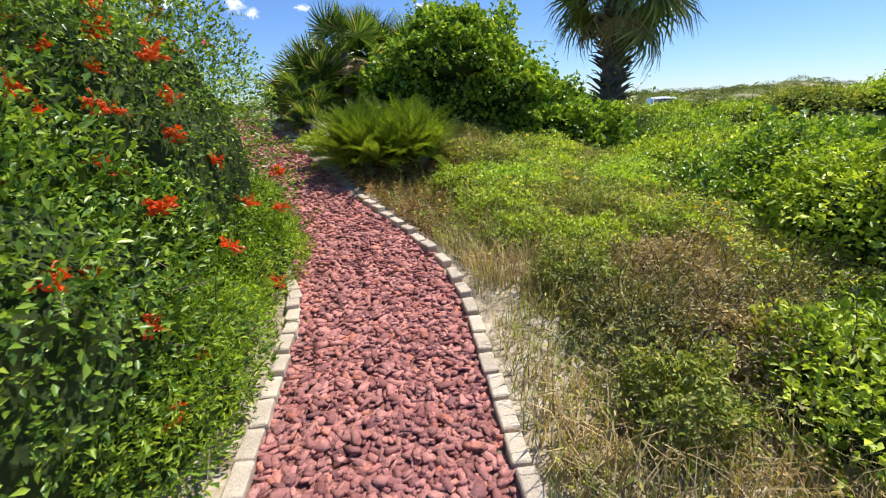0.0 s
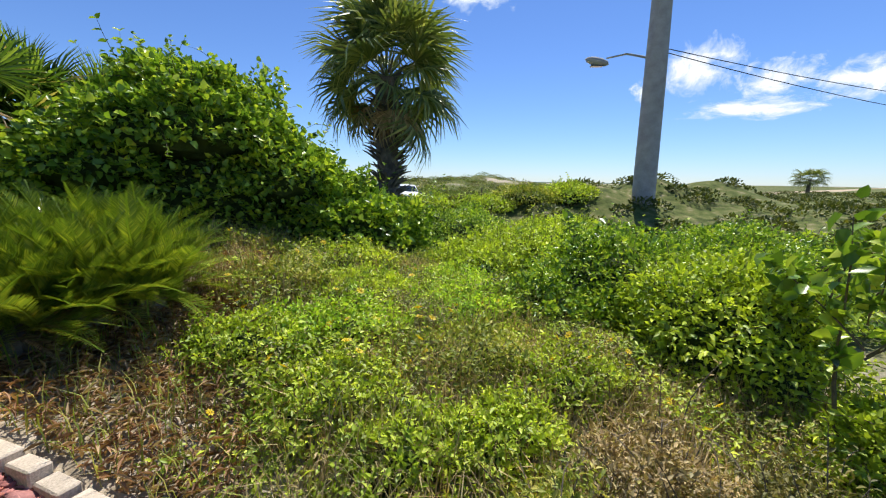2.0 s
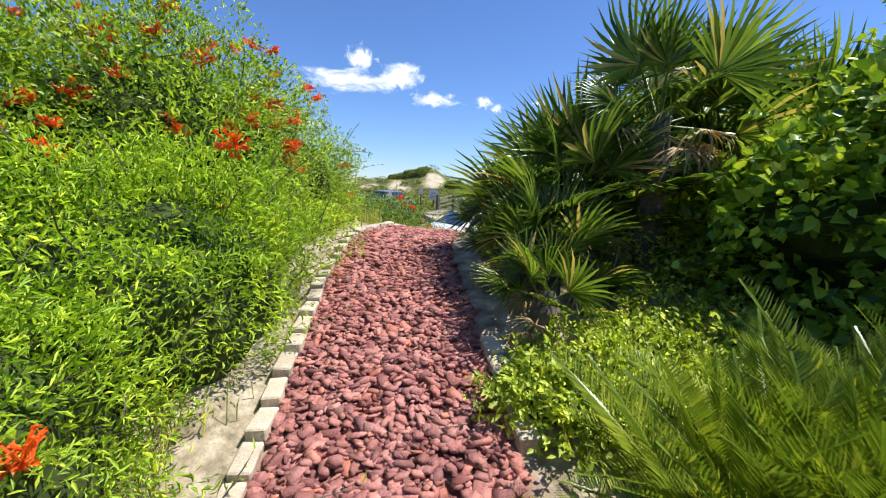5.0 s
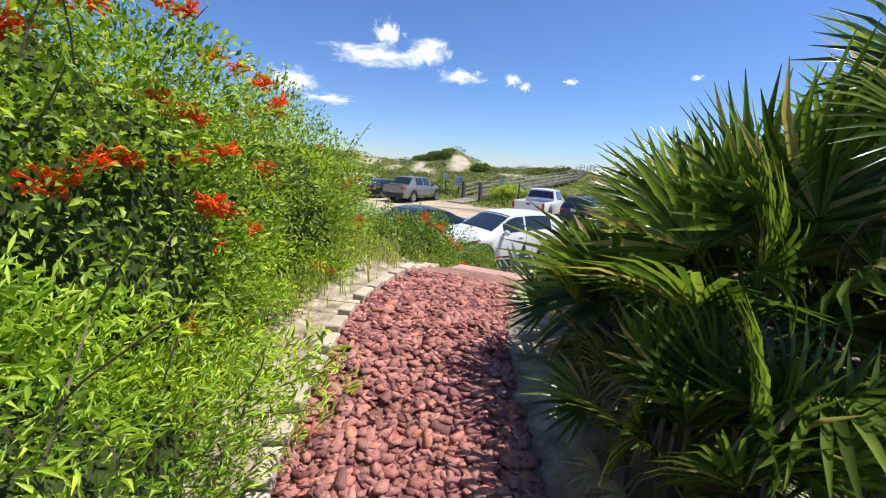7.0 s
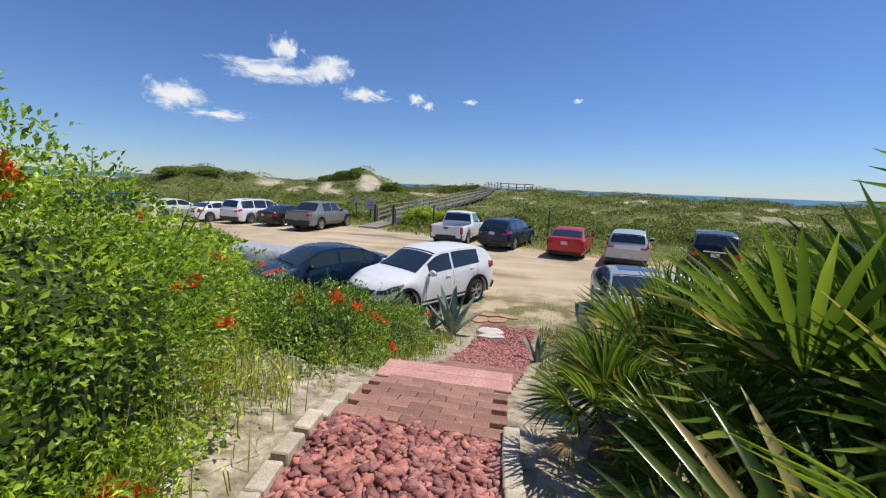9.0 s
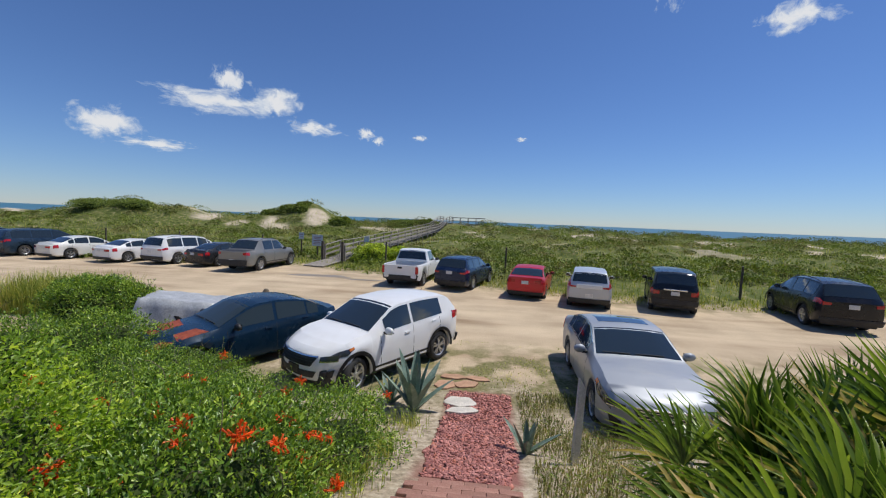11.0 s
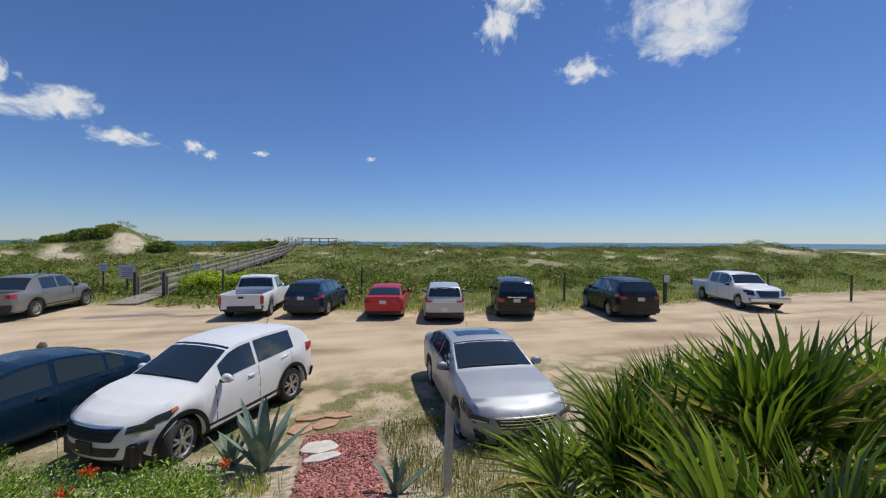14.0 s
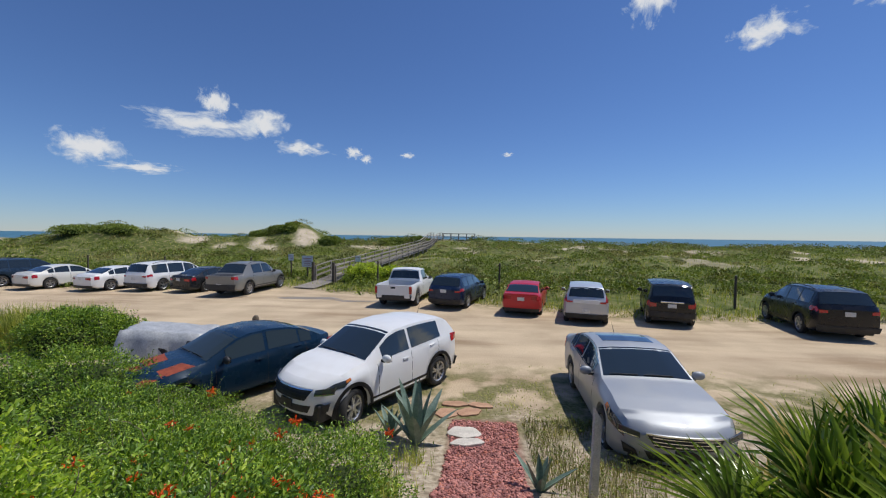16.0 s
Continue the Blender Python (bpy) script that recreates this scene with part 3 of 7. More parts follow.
        for a, b in zip(top, top[1:]):
            for k in range(nx):
                bm.faces.new((a[k], a[k + 1], b[k + 1], b[k]))
        edge = [top[0], top[-1], [r[0] for r in top], [r[-1] for r in top]]
        deep = [low[0], low[-1], [r[0] for r in low], [r[-1] for r in low]]
        for e, d in zip(edge, deep):
            for k in range(len(e) - 1):
                bm.faces.new((e[k], e[k + 1], d[k + 1], d[k]))
        for v in [v for v in bm.verts if not v.link_faces]:
            bm.verts.remove(v)
        bmesh.ops.recalc_face_normals(bm, faces=bm.faces)
        return bm


def wheel_meshes(r, spokes):
    bm, _ = lathe(((-0.10, r * 0.66), (-0.11, r * 0.78), (-0.105, r * 0.93), (-0.07, r * 0.995), (0, r), (0.07, r * 0.995), (0.105, r * 0.93), (0.11, r * 0.78), (0.10, r * 0.66), (0.04, r * 0.62)))
    tyre = bpy.data.meshes.new("tyre")
    bm.to_mesh(tyre)
    bm.free()
    tyre.shade_smooth()
    tyre.materials.append(RUBBER)
    bm, rings = lathe(((0.105, r * 0.67), (0.085, r * 0.61), (0.03, r * 0.58), (-0.05, r * 0.56)))
    for k in range(spokes):
        for split in (-0.13, 0.13):
            a = 2 * math.pi * k / spokes
            m = Matrix.Rotation(a, 4, "X")
            p0, p1 = m @ Vector((0.085, 0, r * 0.1)), m @ Vector((0.092, split * r, r * 0.6))
            d = p1 - p0
            side = d.cross(Vector((1, 0, 0))).normalized() * r * 0.05
            q = [bm.verts.new(v) for v in (p0 - side, p0 + side, p1 + side, p1 - side)]
            w = [bm.verts.new(v.co - Vector((0.035, 0, 0))) for v in q]
            bm.faces.new(q)
            for i in range(4):
                bm.faces.new((q[i], q[(i + 1) % 4], w[(i + 1) % 4], w[i]))
    hub, hr = lathe(((0.10, 0.001), (0.10, r * 0.15), (0.05, r * 0.19)), 16)
    tmp = bpy.data.meshes.new("hub")
    hub.to_mesh(tmp)
    hub.free()
    bm.from_mesh(tmp)
    rim = bpy.data.meshes.new("rim")
    bm.to_mesh(rim)
    bm.free()
    rim.materials.append(ALLOY)
    back, br = lathe(((0.02, 0.001), (0.02, r * 0.57)), 20)
    disc = bpy.data.meshes.new("brake_disc")
    back.to_mesh(disc)
    back.free()
    disc.materials.append(BLACKP)
    return tyre, rim, disc


WHEELS = {}


def add_wheels(car, s):
    key = (s["wr"], s.get("spokes", 5))
    if key not in WHEELS:
        WHEELS[key] = wheel_meshes(*key)
    tyre, rim, disc = WHEELS[key]
    for side in (1, -1):
        for y, steer in ((s["wb"] / 2, s.get("steer", 0)), (-s["wb"] / 2, 0)):
            hub = link_mesh("wheel", tyre.copy(), None, car)
            hub.name = "wheel"
            hub.matrix_local = pose(side * (s["W"] / 2 - 0.12), y, s["wr"], 0, 0, steer + (0 if side > 0 else 180))
            link_mesh("rim", rim, None, hub, "silver spoked alloy rim")
            link_mesh("brake_disc", disc, None, hub)


def vehicle(name, m, s, color, label, category, group="parked vehicles"):
    """A parked road vehicle: skin, panes, wheels, lamps, trim."""
    car = thing(name, m, label, category, group)
    sh = Shell(s)
    L, W = s["L"], s["W"]
    part("body", sh.body(), color, car, smooth=True)
    bm = bmesh.new()
    box(bm, (W * 0.80, L * 0.93, 0.34), (0, sh.nose - L / 2, s["sill"] + 0.16), bevel=0.03)
    part("underbody", bm, BLACKP, car, "black underbody")
    for x0, x1 in s["panes"]:
        for side in (1, -1):
            part("side_window", sh.patch(x0, x1, 4.10, 4.90, side), s.get("glass", GLASS), car, "dark tinted window")
    part("windscreen", sh.patch(*s["screen"], 5.12, 7, 0), s.get("glass", GLASS), car, "dark reflecting windscreen")
    part("rear_window", sh.patch(*s["backlight"], 5.12, 7, 0), s.get("glass", GLASS), car, "dark rear window")
    if s.get("bright"):
        for side in (1, -1):
            part("window_trim", sh.patch(s["panes"][0][0] - 0.06, s["panes"][-1][1] + 0.03, 4.03, 4.09, side, 0.012, 10, 1), CHROME, car, "chrome window trim")
            part("roof_trim", sh.patch(s["panes"][0][0] - 0.06, s["panes"][-1][1] + 0.03, 4.91, 4.96, side, 0.012, 10, 1), CHROME, car, "chrome roof trim")
    for xs_ in s["seams"]:
        for side in (1, -1):
            part("door_seam", sh.patch(xs_, xs_ + 0.012, 0.5, 4.0, side, 0.0015, 1, 8), BLACKP, car)
    for xh in s["handles"]:
        for side in (1, -1):
            part("door_handle", sh.patch(xh, xh + 0.17, 3.35, 3.5, side, 0.03, 3, 2), s.get("handle_mat", color), car)
    for side in (1, -1):
        x0, x1, c0, c1 = s["head"]
        part("headlight", sh.patch(x0, x1, c0, c1, side, 0.008, 5, 3, x0b=x0 + 0.06), s.get("head_mat", LAMPGLASS), car, "headlight")
        if s.get("grille"):
            g0, g1 = s["grille"][0], s["grille"][1]
            part("lamp_cover", sh.end_patch(((side * W * 0.33, g0 + 0.09), (side * W * 0.47, g0 + 0.11), (side * W * 0.47, g1 + 0.05), (side * W * 0.33, g1 + 0.01)), False, 0.012, 5, 2), s.get("head_mat", LAMPGLASS), car, "clear headlamp cover")
            part("lamp_strip", sh.end_patch(((side * W * 0.34, g0 + 0.095), (side * W * 0.47, g0 + 0.115), (side * W * 0.47, g0 + 0.13), (side * W * 0.34, g0 + 0.11)), False, 0.018, 5, 1), CHROME, car, "bright lamp strip")
        if s.get("amber"):
            part("turn_signal", sh.patch(x1 - 0.16, x1 - 0.01, c0 + 0.25 * (c1 - c0), c1 - 0.05, side, 0.014, 3, 2), AMBER, car, "amber turn signal")
        x0, x1, c0, c1 = s["tail"]
        lamp = part("tail_light", sh.patch(x0, x1, c0, c1, side, 0.010, 4, 3), REDLAMP, car, "red tail light")
        p = sh.at(L - 0.02, (c0 + c1) / 2, side)
        q0, q1 = sh.at(L - 0.01, c0, 1).z, sh.at(L - 0.01, c1, 1).z
        tw = s.get("tail_w", 0.22)
        e0, e1 = side * (abs(p.x) - tw), side * abs(p.x)
        part("lamp_lens", sh.end_patch(((e0, q0 + 0.02), (e1, q0), (e1, q1), (e0, q1 - 0.02)), True, 0.012, 4, 2), REDLAMP, lamp)
        ym, zm = sh.nose - s["mirror"], sh.at(s["mirror"], 4, 1).z
        hw = abs(sh.at(s["mirror"], 4, 1).x)
        bm = bmesh.new()
        bmesh.ops.create_icosphere(bm, subdivisions=2, radius=0.5, matrix=pose(side * (hw + 0.13), ym, zm + 0.09) @ Matrix.Diagonal((0.24, 0.13, 0.17, 1)))
        for v in bm.verts:
            v.co.y = max(v.co.y, ym - 0.045)
        mir = part("wing_mirror", bm, s.get("mirror_mat", color), car, smooth=True)
        part("mirror_foot", boxed((0.12, 0.05, 0.05), (side * (hw + 0.03), ym, zm + 0.03), (0, 0, 0), 0.01), BLACKP, mir)
        part("mirror_glass", boxed((0.17, 0.006, 0.11), (side * (hw + 0.13), ym - 0.049, zm + 0.09)), GLASS, mir)
    tail = sh.nose - L
    part("number_plate", boxed((0.31, 0.012, 0.155), (0, tail - 0.012, s["plate"]), (0, 0, 0), 0.004), PLATE, car, "pale number plate")
    if s.get("rear_trim"):
        z0, z1 = s["rear_trim"]
        w = W * 0.47
        part("rear_bumper", sh.end_patch(((-w * 0.95, z0), (w * 0.95, z0), (w, z1), (-w, z1)), True, 0.035), s.get("bumper_mat", BLACKP), car, "rear bumper")
    if s.get("grille"):
        z0, z1, w = s["grille"]
        w /= 2
        g = part("grille", sh.end_patch(((-w * 0.8, z0), (w * 0.8, z0), (w, z1), (-w, z1)), False, 0.010), BLACKP, car, "dark front grille")
        for k in range(3):
            zk = z0 + (z1 - z0) * (k + 0.6) / 3.2
            part("grille_bar", sh.end_patch(((-w * 0.86, zk), (w * 0.86, zk), (w * 0.86, zk + 0.012), (-w * 0.86, zk + 0.012)), False, 0.018, 8, 1), s.get("bar_mat", CHROME), g)
        part("grille_trim", sh.end_patch(((-w * 1.02, z1), (w * 1.02, z1), (w * 1.02, z1 + 0.022), (-w * 1.02, z1 + 0.022)), False, 0.016, 8, 1), CHROME, g, "chrome grille trim")
        b = s["sill"] + 0.14
        part("lower_intake", sh.end_patch(((-W * 0.26, b + 0.02), (W * 0.26, b + 0.02), (W * 0.30, b + 0.15), (-W * 0.30, b + 0.15)), False, 0.010), BLACKP, car)
        for side in (1, -1):
            part("fog_lamp", sh.end_patch(((side * W * 0.33, b + 0.03), (side * W * 0.43, b + 0.05), (side * W * 0.45, b + 0.20), (side * W * 0.36, b + 0.14)), False, 0.010, 3, 2), BLACKP, car)
        part("front_plate", sh.end_patch(((-0.16, z0 - 0.15), (0.16, z0 - 0.15), (0.16, z0 - 0.02), (-0.16, z0 - 0.02)), False, 0.022, 2, 1), BLACKP, car)
    if s.get("cladding"):
        for side in (1, -1):
            f, r = s["front"], s["front"] + s["wb"]
            R = s["wr"] + 0.08
            part("sill_trim", sh.patch(f + R, r - R, 0.02, 1.35, side, 0.012, 4, 2), BLACKP, car, "black sill cladding")
            for xw in (f, r):
                bm = bmesh.new()
                inner, outer = [], []
                for a in np.linspace(-0.12, math.pi + 0.12, 19):
                    for ring, rad in ((inner, R - 0.02), (outer, R + 0.06)):
                        x, z = xw + rad * math.cos(a), s["wr"] + rad * math.sin(a)
                        zs = sh.at(x, 4, 1).z
                        y = abs(sh.at(x, 2, 1).x) + 0.012
                        ring.append(bm.verts.new((side * y, sh.nose - x, z)))
                for k in range(18):
                    bm.faces.new((inner[k], inner[k + 1], outer[k + 1], outer[k]))
                bmesh.ops.solidify(bm, geom=bm.faces[:], thickness=0.02)
                part("wheel_arch", bm, BLACKP, car, "black wheel arch trim")
    if s.get("rails"):
        x0, x1 = s["rails"]
        for side in (1, -1):
            pts = [sh.at(x, 5.3, side) + Vector((0, 0, 0.055 if 0 < i < 6 else 0.0)) for i, x in enumerate(np.linspace(x0, x1, 7))]
            part("roof_rail", tube(bmesh.new(), pts, [0.016] * 7, 6), s.get("rail_mat", BLACKP), car)
    if s.get("sunroof"):
        part("sunroof", sh.patch(*s["sunroof"], 5.75, 7, 0, 0.005), GLASS, car, "dark glass sunroof")
    x0 = s["screen"][0]
    for y0 in (-0.45, 0.15):
        a, b = sh.at(x0 + 0.02, 6.2, 1), sh.at(x0 + 0.07, 6.4, 1)
        part("wiper", tube(bmesh.new(), [(y0, a.y, a.z + 0.015), (y0 + 0.5, b.y + 0.05, b.z - 0.005)], [0.012, 0.007], 5), BLACKP, car)
    if s.get("aerial"):
        p = sh.at(s["aerial"], 7, 1)
        part("aerial", tube(bmesh.new(), [p, p + Vector((0.02, -0.12, 0.22))], [0.006, 0.003], 5), BLACKP, car)
    add_wheels(car, s)
    return car


def sedan(**k):
    s = dict(L=4.7, W=1.80, wb=2.72, front=0.92, sill=0.20, wr=0.325, belt=[(0, 0.62), (0.3, 0.74), (1.3, 0.90), (3.6, 0.96), (4.6, 0.98), (4.7, 0.90)],
             roof=[(0, 0.66), (0.12, 0.76), (0.6, 0.90), (1.38, 1.00), (2.05, 1.36), (2.3, 1.425), (2.8, 1.45), (3.3, 1.40), (3.6, 1.32), (4.15, 1.06), (4.6, 1.03), (4.7, 0.92)],
             panes=[(1.78, 2.62), (2.70, 3.45), (3.50, 3.80)], screen=(1.42, 2.10), backlight=(3.5, 4.12), seams=[1.55, 2.66, 3.62], handles=[2.38, 3.32], head=(0.08, 0.55, 3.0, 3.85), tail=(4.38, 4.69, 2.7, 3.7), tail_w=0.34, plate=0.80, mirror=1.72, spokes=5, rear_trim=(0.25, 0.38))
    s.update(k)
    return s


def suv(**k):
    s = dict(L=4.34, W=1.83, wb=2.64, front=0.80, sill=0.24, wr=0.35, round=0.26, belt=[(0, 0.78), (0.2, 0.90), (1.1, 1.00), (2.6, 1.06), (3.9, 1.13), (4.35, 1.12), (4.44, 1.0)],
             roof=[(0, 0.84), (0.07, 0.93), (0.3, 1.01), (0.7, 1.07), (1.18, 1.12), (1.92, 1.54), (2.15, 1.60), (2.8, 1.635), (3.5, 1.61), (3.85, 1.57), (4.0, 1.50), (4.36, 1.16), (4.44, 1.02)],
             panes=[(1.62, 2.42), (2.50, 3.55)], screen=(1.22, 1.98), backlight=(3.9, 4.30), seams=[1.45, 2.46, 3.42], handles=[2.18, 3.12], head=(0.02, 0.74, 3.2, 3.88), tail=(4.0, 4.38, 3.2, 4.1), tail_w=0.24, plate=0.86, mirror=1.58, spokes=5, cladding=True, rear_trim=(0.32, 0.52), grille=(0.62, 0.80, 1.1), amber=True, bow=0.42, rake=0.5)
    s.update(k)
    return s


def van(**k):
    s = suv(L=5.15, W=2.0, wb=3.08, front=0.95, sill=0.19, wr=0.345, cladding=False, belt=[(0, 0.68), (0.3, 0.84), (1.1, 0.98), (3.0, 1.02), (4.9, 1.06), (5.15, 0.98)],
            roof=[(0, 0.72), (0.12, 0.86), (0.5, 1.0), (0.95, 1.10), (1.95, 1.66), (2.3, 1.74), (3.2, 1.77), (4.3, 1.74), (4.72, 1.68), (4.85, 1.58), (5.1, 1.1), (5.15, 1.0)],
            panes=[(1.5, 2.5), (2.58, 3.6), (3.68, 4.65)], screen=(1.0, 2.0), backlight=(4.76, 5.05), seams=[1.45, 2.54, 3.64], handles=[2.3, 2.75], tail=(4.75, 5.1, 3.3, 4.0), mirror=1.5, grille=None, amber=False, plate=0.8, rails=(2.2, 4.5))
    s.update(k)
    return s


def place(front, rear, side, W, wb):
    """A pose from the ground contacts of the two wheels on one flank; side: 1 right flank, -1 left flank."""
    f, r = Vector((*front, 0)), Vector((*rear, 0))
    d = (f - r).normalized()
    right = Vector((d.y, -d.x, 0))
    mid = r + d * wb / 2 - right * side * (W / 2 - 0.08)
    return pose(mid.x, mid.y, land1(mid.x, mid.y), 0, 0, math.degrees(math.atan2(-d.x, d.y)))


def heading(x, y, deg, s, rear=True):
    """A pose from the middle of the rear axle and a compass turn."""
    a = radians(deg)
    d = Vector((-math.sin(a), math.cos(a)))
    return pose(x + d.x * s["wb"] / 2, y + d.y * s["wb"] / 2, land1(x, y), 0, 0, deg)


WHITE = paint("white_paint", (0.78, 0.78, 0.77))
SILVER = paint("silver_paint", (0.33, 0.35, 0.38), 0.35, 0.42, 0.03)
GREEN_BLUE = paint("dark_teal_paint", (0.005, 0.024, 0.05), 0.2, 0.22, 0.004)
NAVY = paint("navy_paint", (0.012, 0.026, 0.065), 0.3, 0.22, 0.004)
BLACK = paint("black_paint", (0.006, 0.0075, 0.012), 0.1, 0.22, 0.004)
RED = paint("red_paint", (0.52, 0.012, 0.022), 0.15, 0.3, 0.02)
PEWTER = paint("pewter_paint", (0.24, 0.235, 0.22), 0.4)
GRAPHITE = paint("graphite_paint", (0.035, 0.037, 0.042), 0.4, 0.22, 0.004)
SLATE = paint("slate_blue_paint", (0.03, 0.055, 0.085), 0.4, 0.22, 0.004)
OFFWHITE = paint("off_white_paint", (0.70, 0.69, 0.64))
SOULSIL = paint("pale_silver_paint", (0.52, 0.54, 0.57), 0.4)

S = suv(steer=14, aerial=3.7, bar_mat=BLACKP, head=(0.03, 0.56, 3.15, 3.92))
sportage = vehicle("suv", place((-2.22, 4.33), (-0.86, 6.52), -1, S["W"], S["wb"]), S, WHITE, "white compact suv with black lower trim, nose towards the garden", "suv")
S = sedan(L=4.95, W=1.85, wb=2.78, front=1.0, sill=0.19, wr=0.335, amber=True, grille=(0.56, 0.72, 1.05), bright=True, sunroof=(2.62, 3.25), aerial=3.6, head=(0.05, 0.75, 2.9, 3.92), handle_mat=CHROME,
          belt=[(0, 0.68), (0.3, 0.83), (1.4, 0.95), (3.8, 1.0), (4.85, 1.02), (4.95, 0.92)], roof=[(0, 0.73), (0.08, 0.83), (0.35, 0.93), (0.8, 1.0), (1.5, 1.06), (2.25, 1.40), (2.5, 1.45), (3.0, 1.465), (3.5, 1.42), (3.85, 1.33), (4.45, 1.09), (4.85, 1.06), (4.95, 0.94)],
          panes=[(1.92, 2.78), (2.86, 3.62), (3.68, 3.98)], screen=(1.55, 2.30), backlight=(3.8, 4.4), seams=[1.7, 2.82, 3.8], handles=[2.5, 3.5], tail=(4.6, 4.93, 2.8, 3.8), mirror=1.85)
vehicle("sedan", place((2.28, 4.1), (2.41, 6.70), 1, S["W"], S["wb"]), S, SILVER, "silver sedan with a sunroof, nose towards the garden", "sedan")
S = sedan(L=4.45, W=1.70, wb=2.62, front=0.90, head=(0.07, 0.42, 3.1, 3.8), mirror_mat=BLACKP, glass=plain("clear_car_glass", (0.028, 0.038, 0.035), 0.04, 0, 1, 0.3))
old = vehicle("sedan", heading(-4.80, 6.77, 147, S), S, GREEN_BLUE, "old dark teal sedan with a rust-faded bonnet", "sedan")
sh = Shell(S)
RUST = surface("faded_rust_primer", (0.20, 0.035, 0.015), (0.34, 0.07, 0.03), 9, 0.8, 0.2, 50)
for x0, x1, c0, c1, sd in ((0.3, 1.15, 5.05, 6.6, 1), (0.55, 1.22, 5.0, 6.3, -1), (0.15, 0.5, 5.1, 6.0, -1)):
    part("rust_patch", sh.patch(x0, x1, c0, c1, sd, 0.002, 5, 4, x0b=x0 + 0.12, x1b=x1 - 0.1), RUST, old, "faded rusty primer patch")

S = suv(L=4.8, W=1.84, wb=2.75, front=0.95, wr=0.345, grille=None, amber=False, rails=(2.0, 4.0), plate=0.92, tail=(4.36, 4.76, 3.1, 3.85), belt=[(0, 0.7), (0.3, 0.85), (1.2, 1.0), (3.2, 1.06), (4.7, 1.08), (4.8, 0.98)],
        roof=[(0, 0.74), (0.12, 0.86), (0.6, 1.0), (1.3, 1.09), (2.05, 1.52), (2.3, 1.59), (3.2, 1.62), (4.0, 1.60), (4.3, 1.55), (4.68, 1.12), (4.8, 1.0)], panes=[(1.75, 2.55), (2.63, 3.5), (3.58, 4.2)], screen=(1.34, 2.1), backlight=(4.3, 4.64), seams=[1.6, 2.6, 3.55], handles=[2.35, 3.3], mirror=1.72)
vehicle("wagon", place((0.60, 19.73), (-0.30, 17.0), 1, S["W"], S["wb"]), S, NAVY, "navy blue wagon with roof rails parked facing the dunes", "wagon")
S = sedan(L=4.55, W=1.78, wb=2.68, front=0.85)
vehicle("sedan", place((3.80, 18.5), (3.15, 15.85), 1, S["W"], S["wb"]), S, RED, "bright red compact sedan parked facing the dunes", "sedan")
S = suv(L=4.14, W=1.80, wb=2.57, front=0.82, wr=0.33, cladding=False, grille=None, amber=False, plate=0.60, rear_trim=(0.30, 0.47), tail=(3.84, 4.12, 3.4, 4.4), belt=[(0, 0.75), (0.3, 0.9), (1.0, 1.02), (4.05, 1.06), (4.14, 0.98)],
        roof=[(0, 0.8), (0.1, 0.9), (0.5, 1.04), (0.98, 1.12), (1.55, 1.53), (1.75, 1.58), (3.0, 1.61), (3.8, 1.56), (3.9, 1.5), (4.1, 1.08), (4.14, 1.0)], panes=[(1.4, 2.2), (2.28, 3.4)], screen=(1.0, 1.6), backlight=(3.84, 4.06), seams=[1.3, 2.24, 3.3], handles=[1.95, 2.95], mirror=1.4)
soul = vehicle("hatchback", heading(4.80, 14.45, -14, S), S, SOULSIL, "pale silver boxy hatchback with black rear bumper and red tail lights", "hatchback")
part("tailgate_panel", boxed((1.0, 0.03, 0.17), (0, -S["L"] + S["wb"] / 2 + S["front"] - 0.004, 0.98), (0, 0, 0), 0.02), WHITE, soul, "white tailgate panel")
S = suv(L=4.3, W=1.82, wb=2.58, front=0.85, wr=0.35, grille=None, amber=False, plate=0.88, rear_trim=(0.40, 0.62), bumper_mat=BLACKP, tail=(4.0, 4.28, 2.7, 3.8), belt=[(0, 0.8), (0.25, 0.95), (1.1, 1.06), (4.2, 1.08), (4.3, 1.0)],
        roof=[(0, 0.84), (0.1, 0.98), (0.5, 1.08), (0.95, 1.14), (1.5, 1.68), (1.7, 1.75), (3.0, 1.78), (4.0, 1.74), (4.12, 1.66), (4.27, 1.12), (4.3, 1.02)], panes=[(1.4, 2.3), (2.4, 3.1), (3.2, 3.95)], screen=(1.0, 1.56), backlight=(4.06, 4.23), seams=[1.3, 2.35, 3.1], handles=[2.05, 2.6], mirror=1.35, mirror_mat=BLACKP, tumble=0.1)
el = vehicle("suv", heading(8.25, 14.5, -18, S), S, BLACK, "boxy dark suv with grey bumper parked facing the dunes", "suv")
part("tailgate_strip", boxed((0.85, 0.03, 0.07), (0, -S["L"] + S["wb"] / 2 + S["front"] - 0.006, 1.02), (0, 0, 0), 0.015), CHROME, el, "chrome tailgate strip")
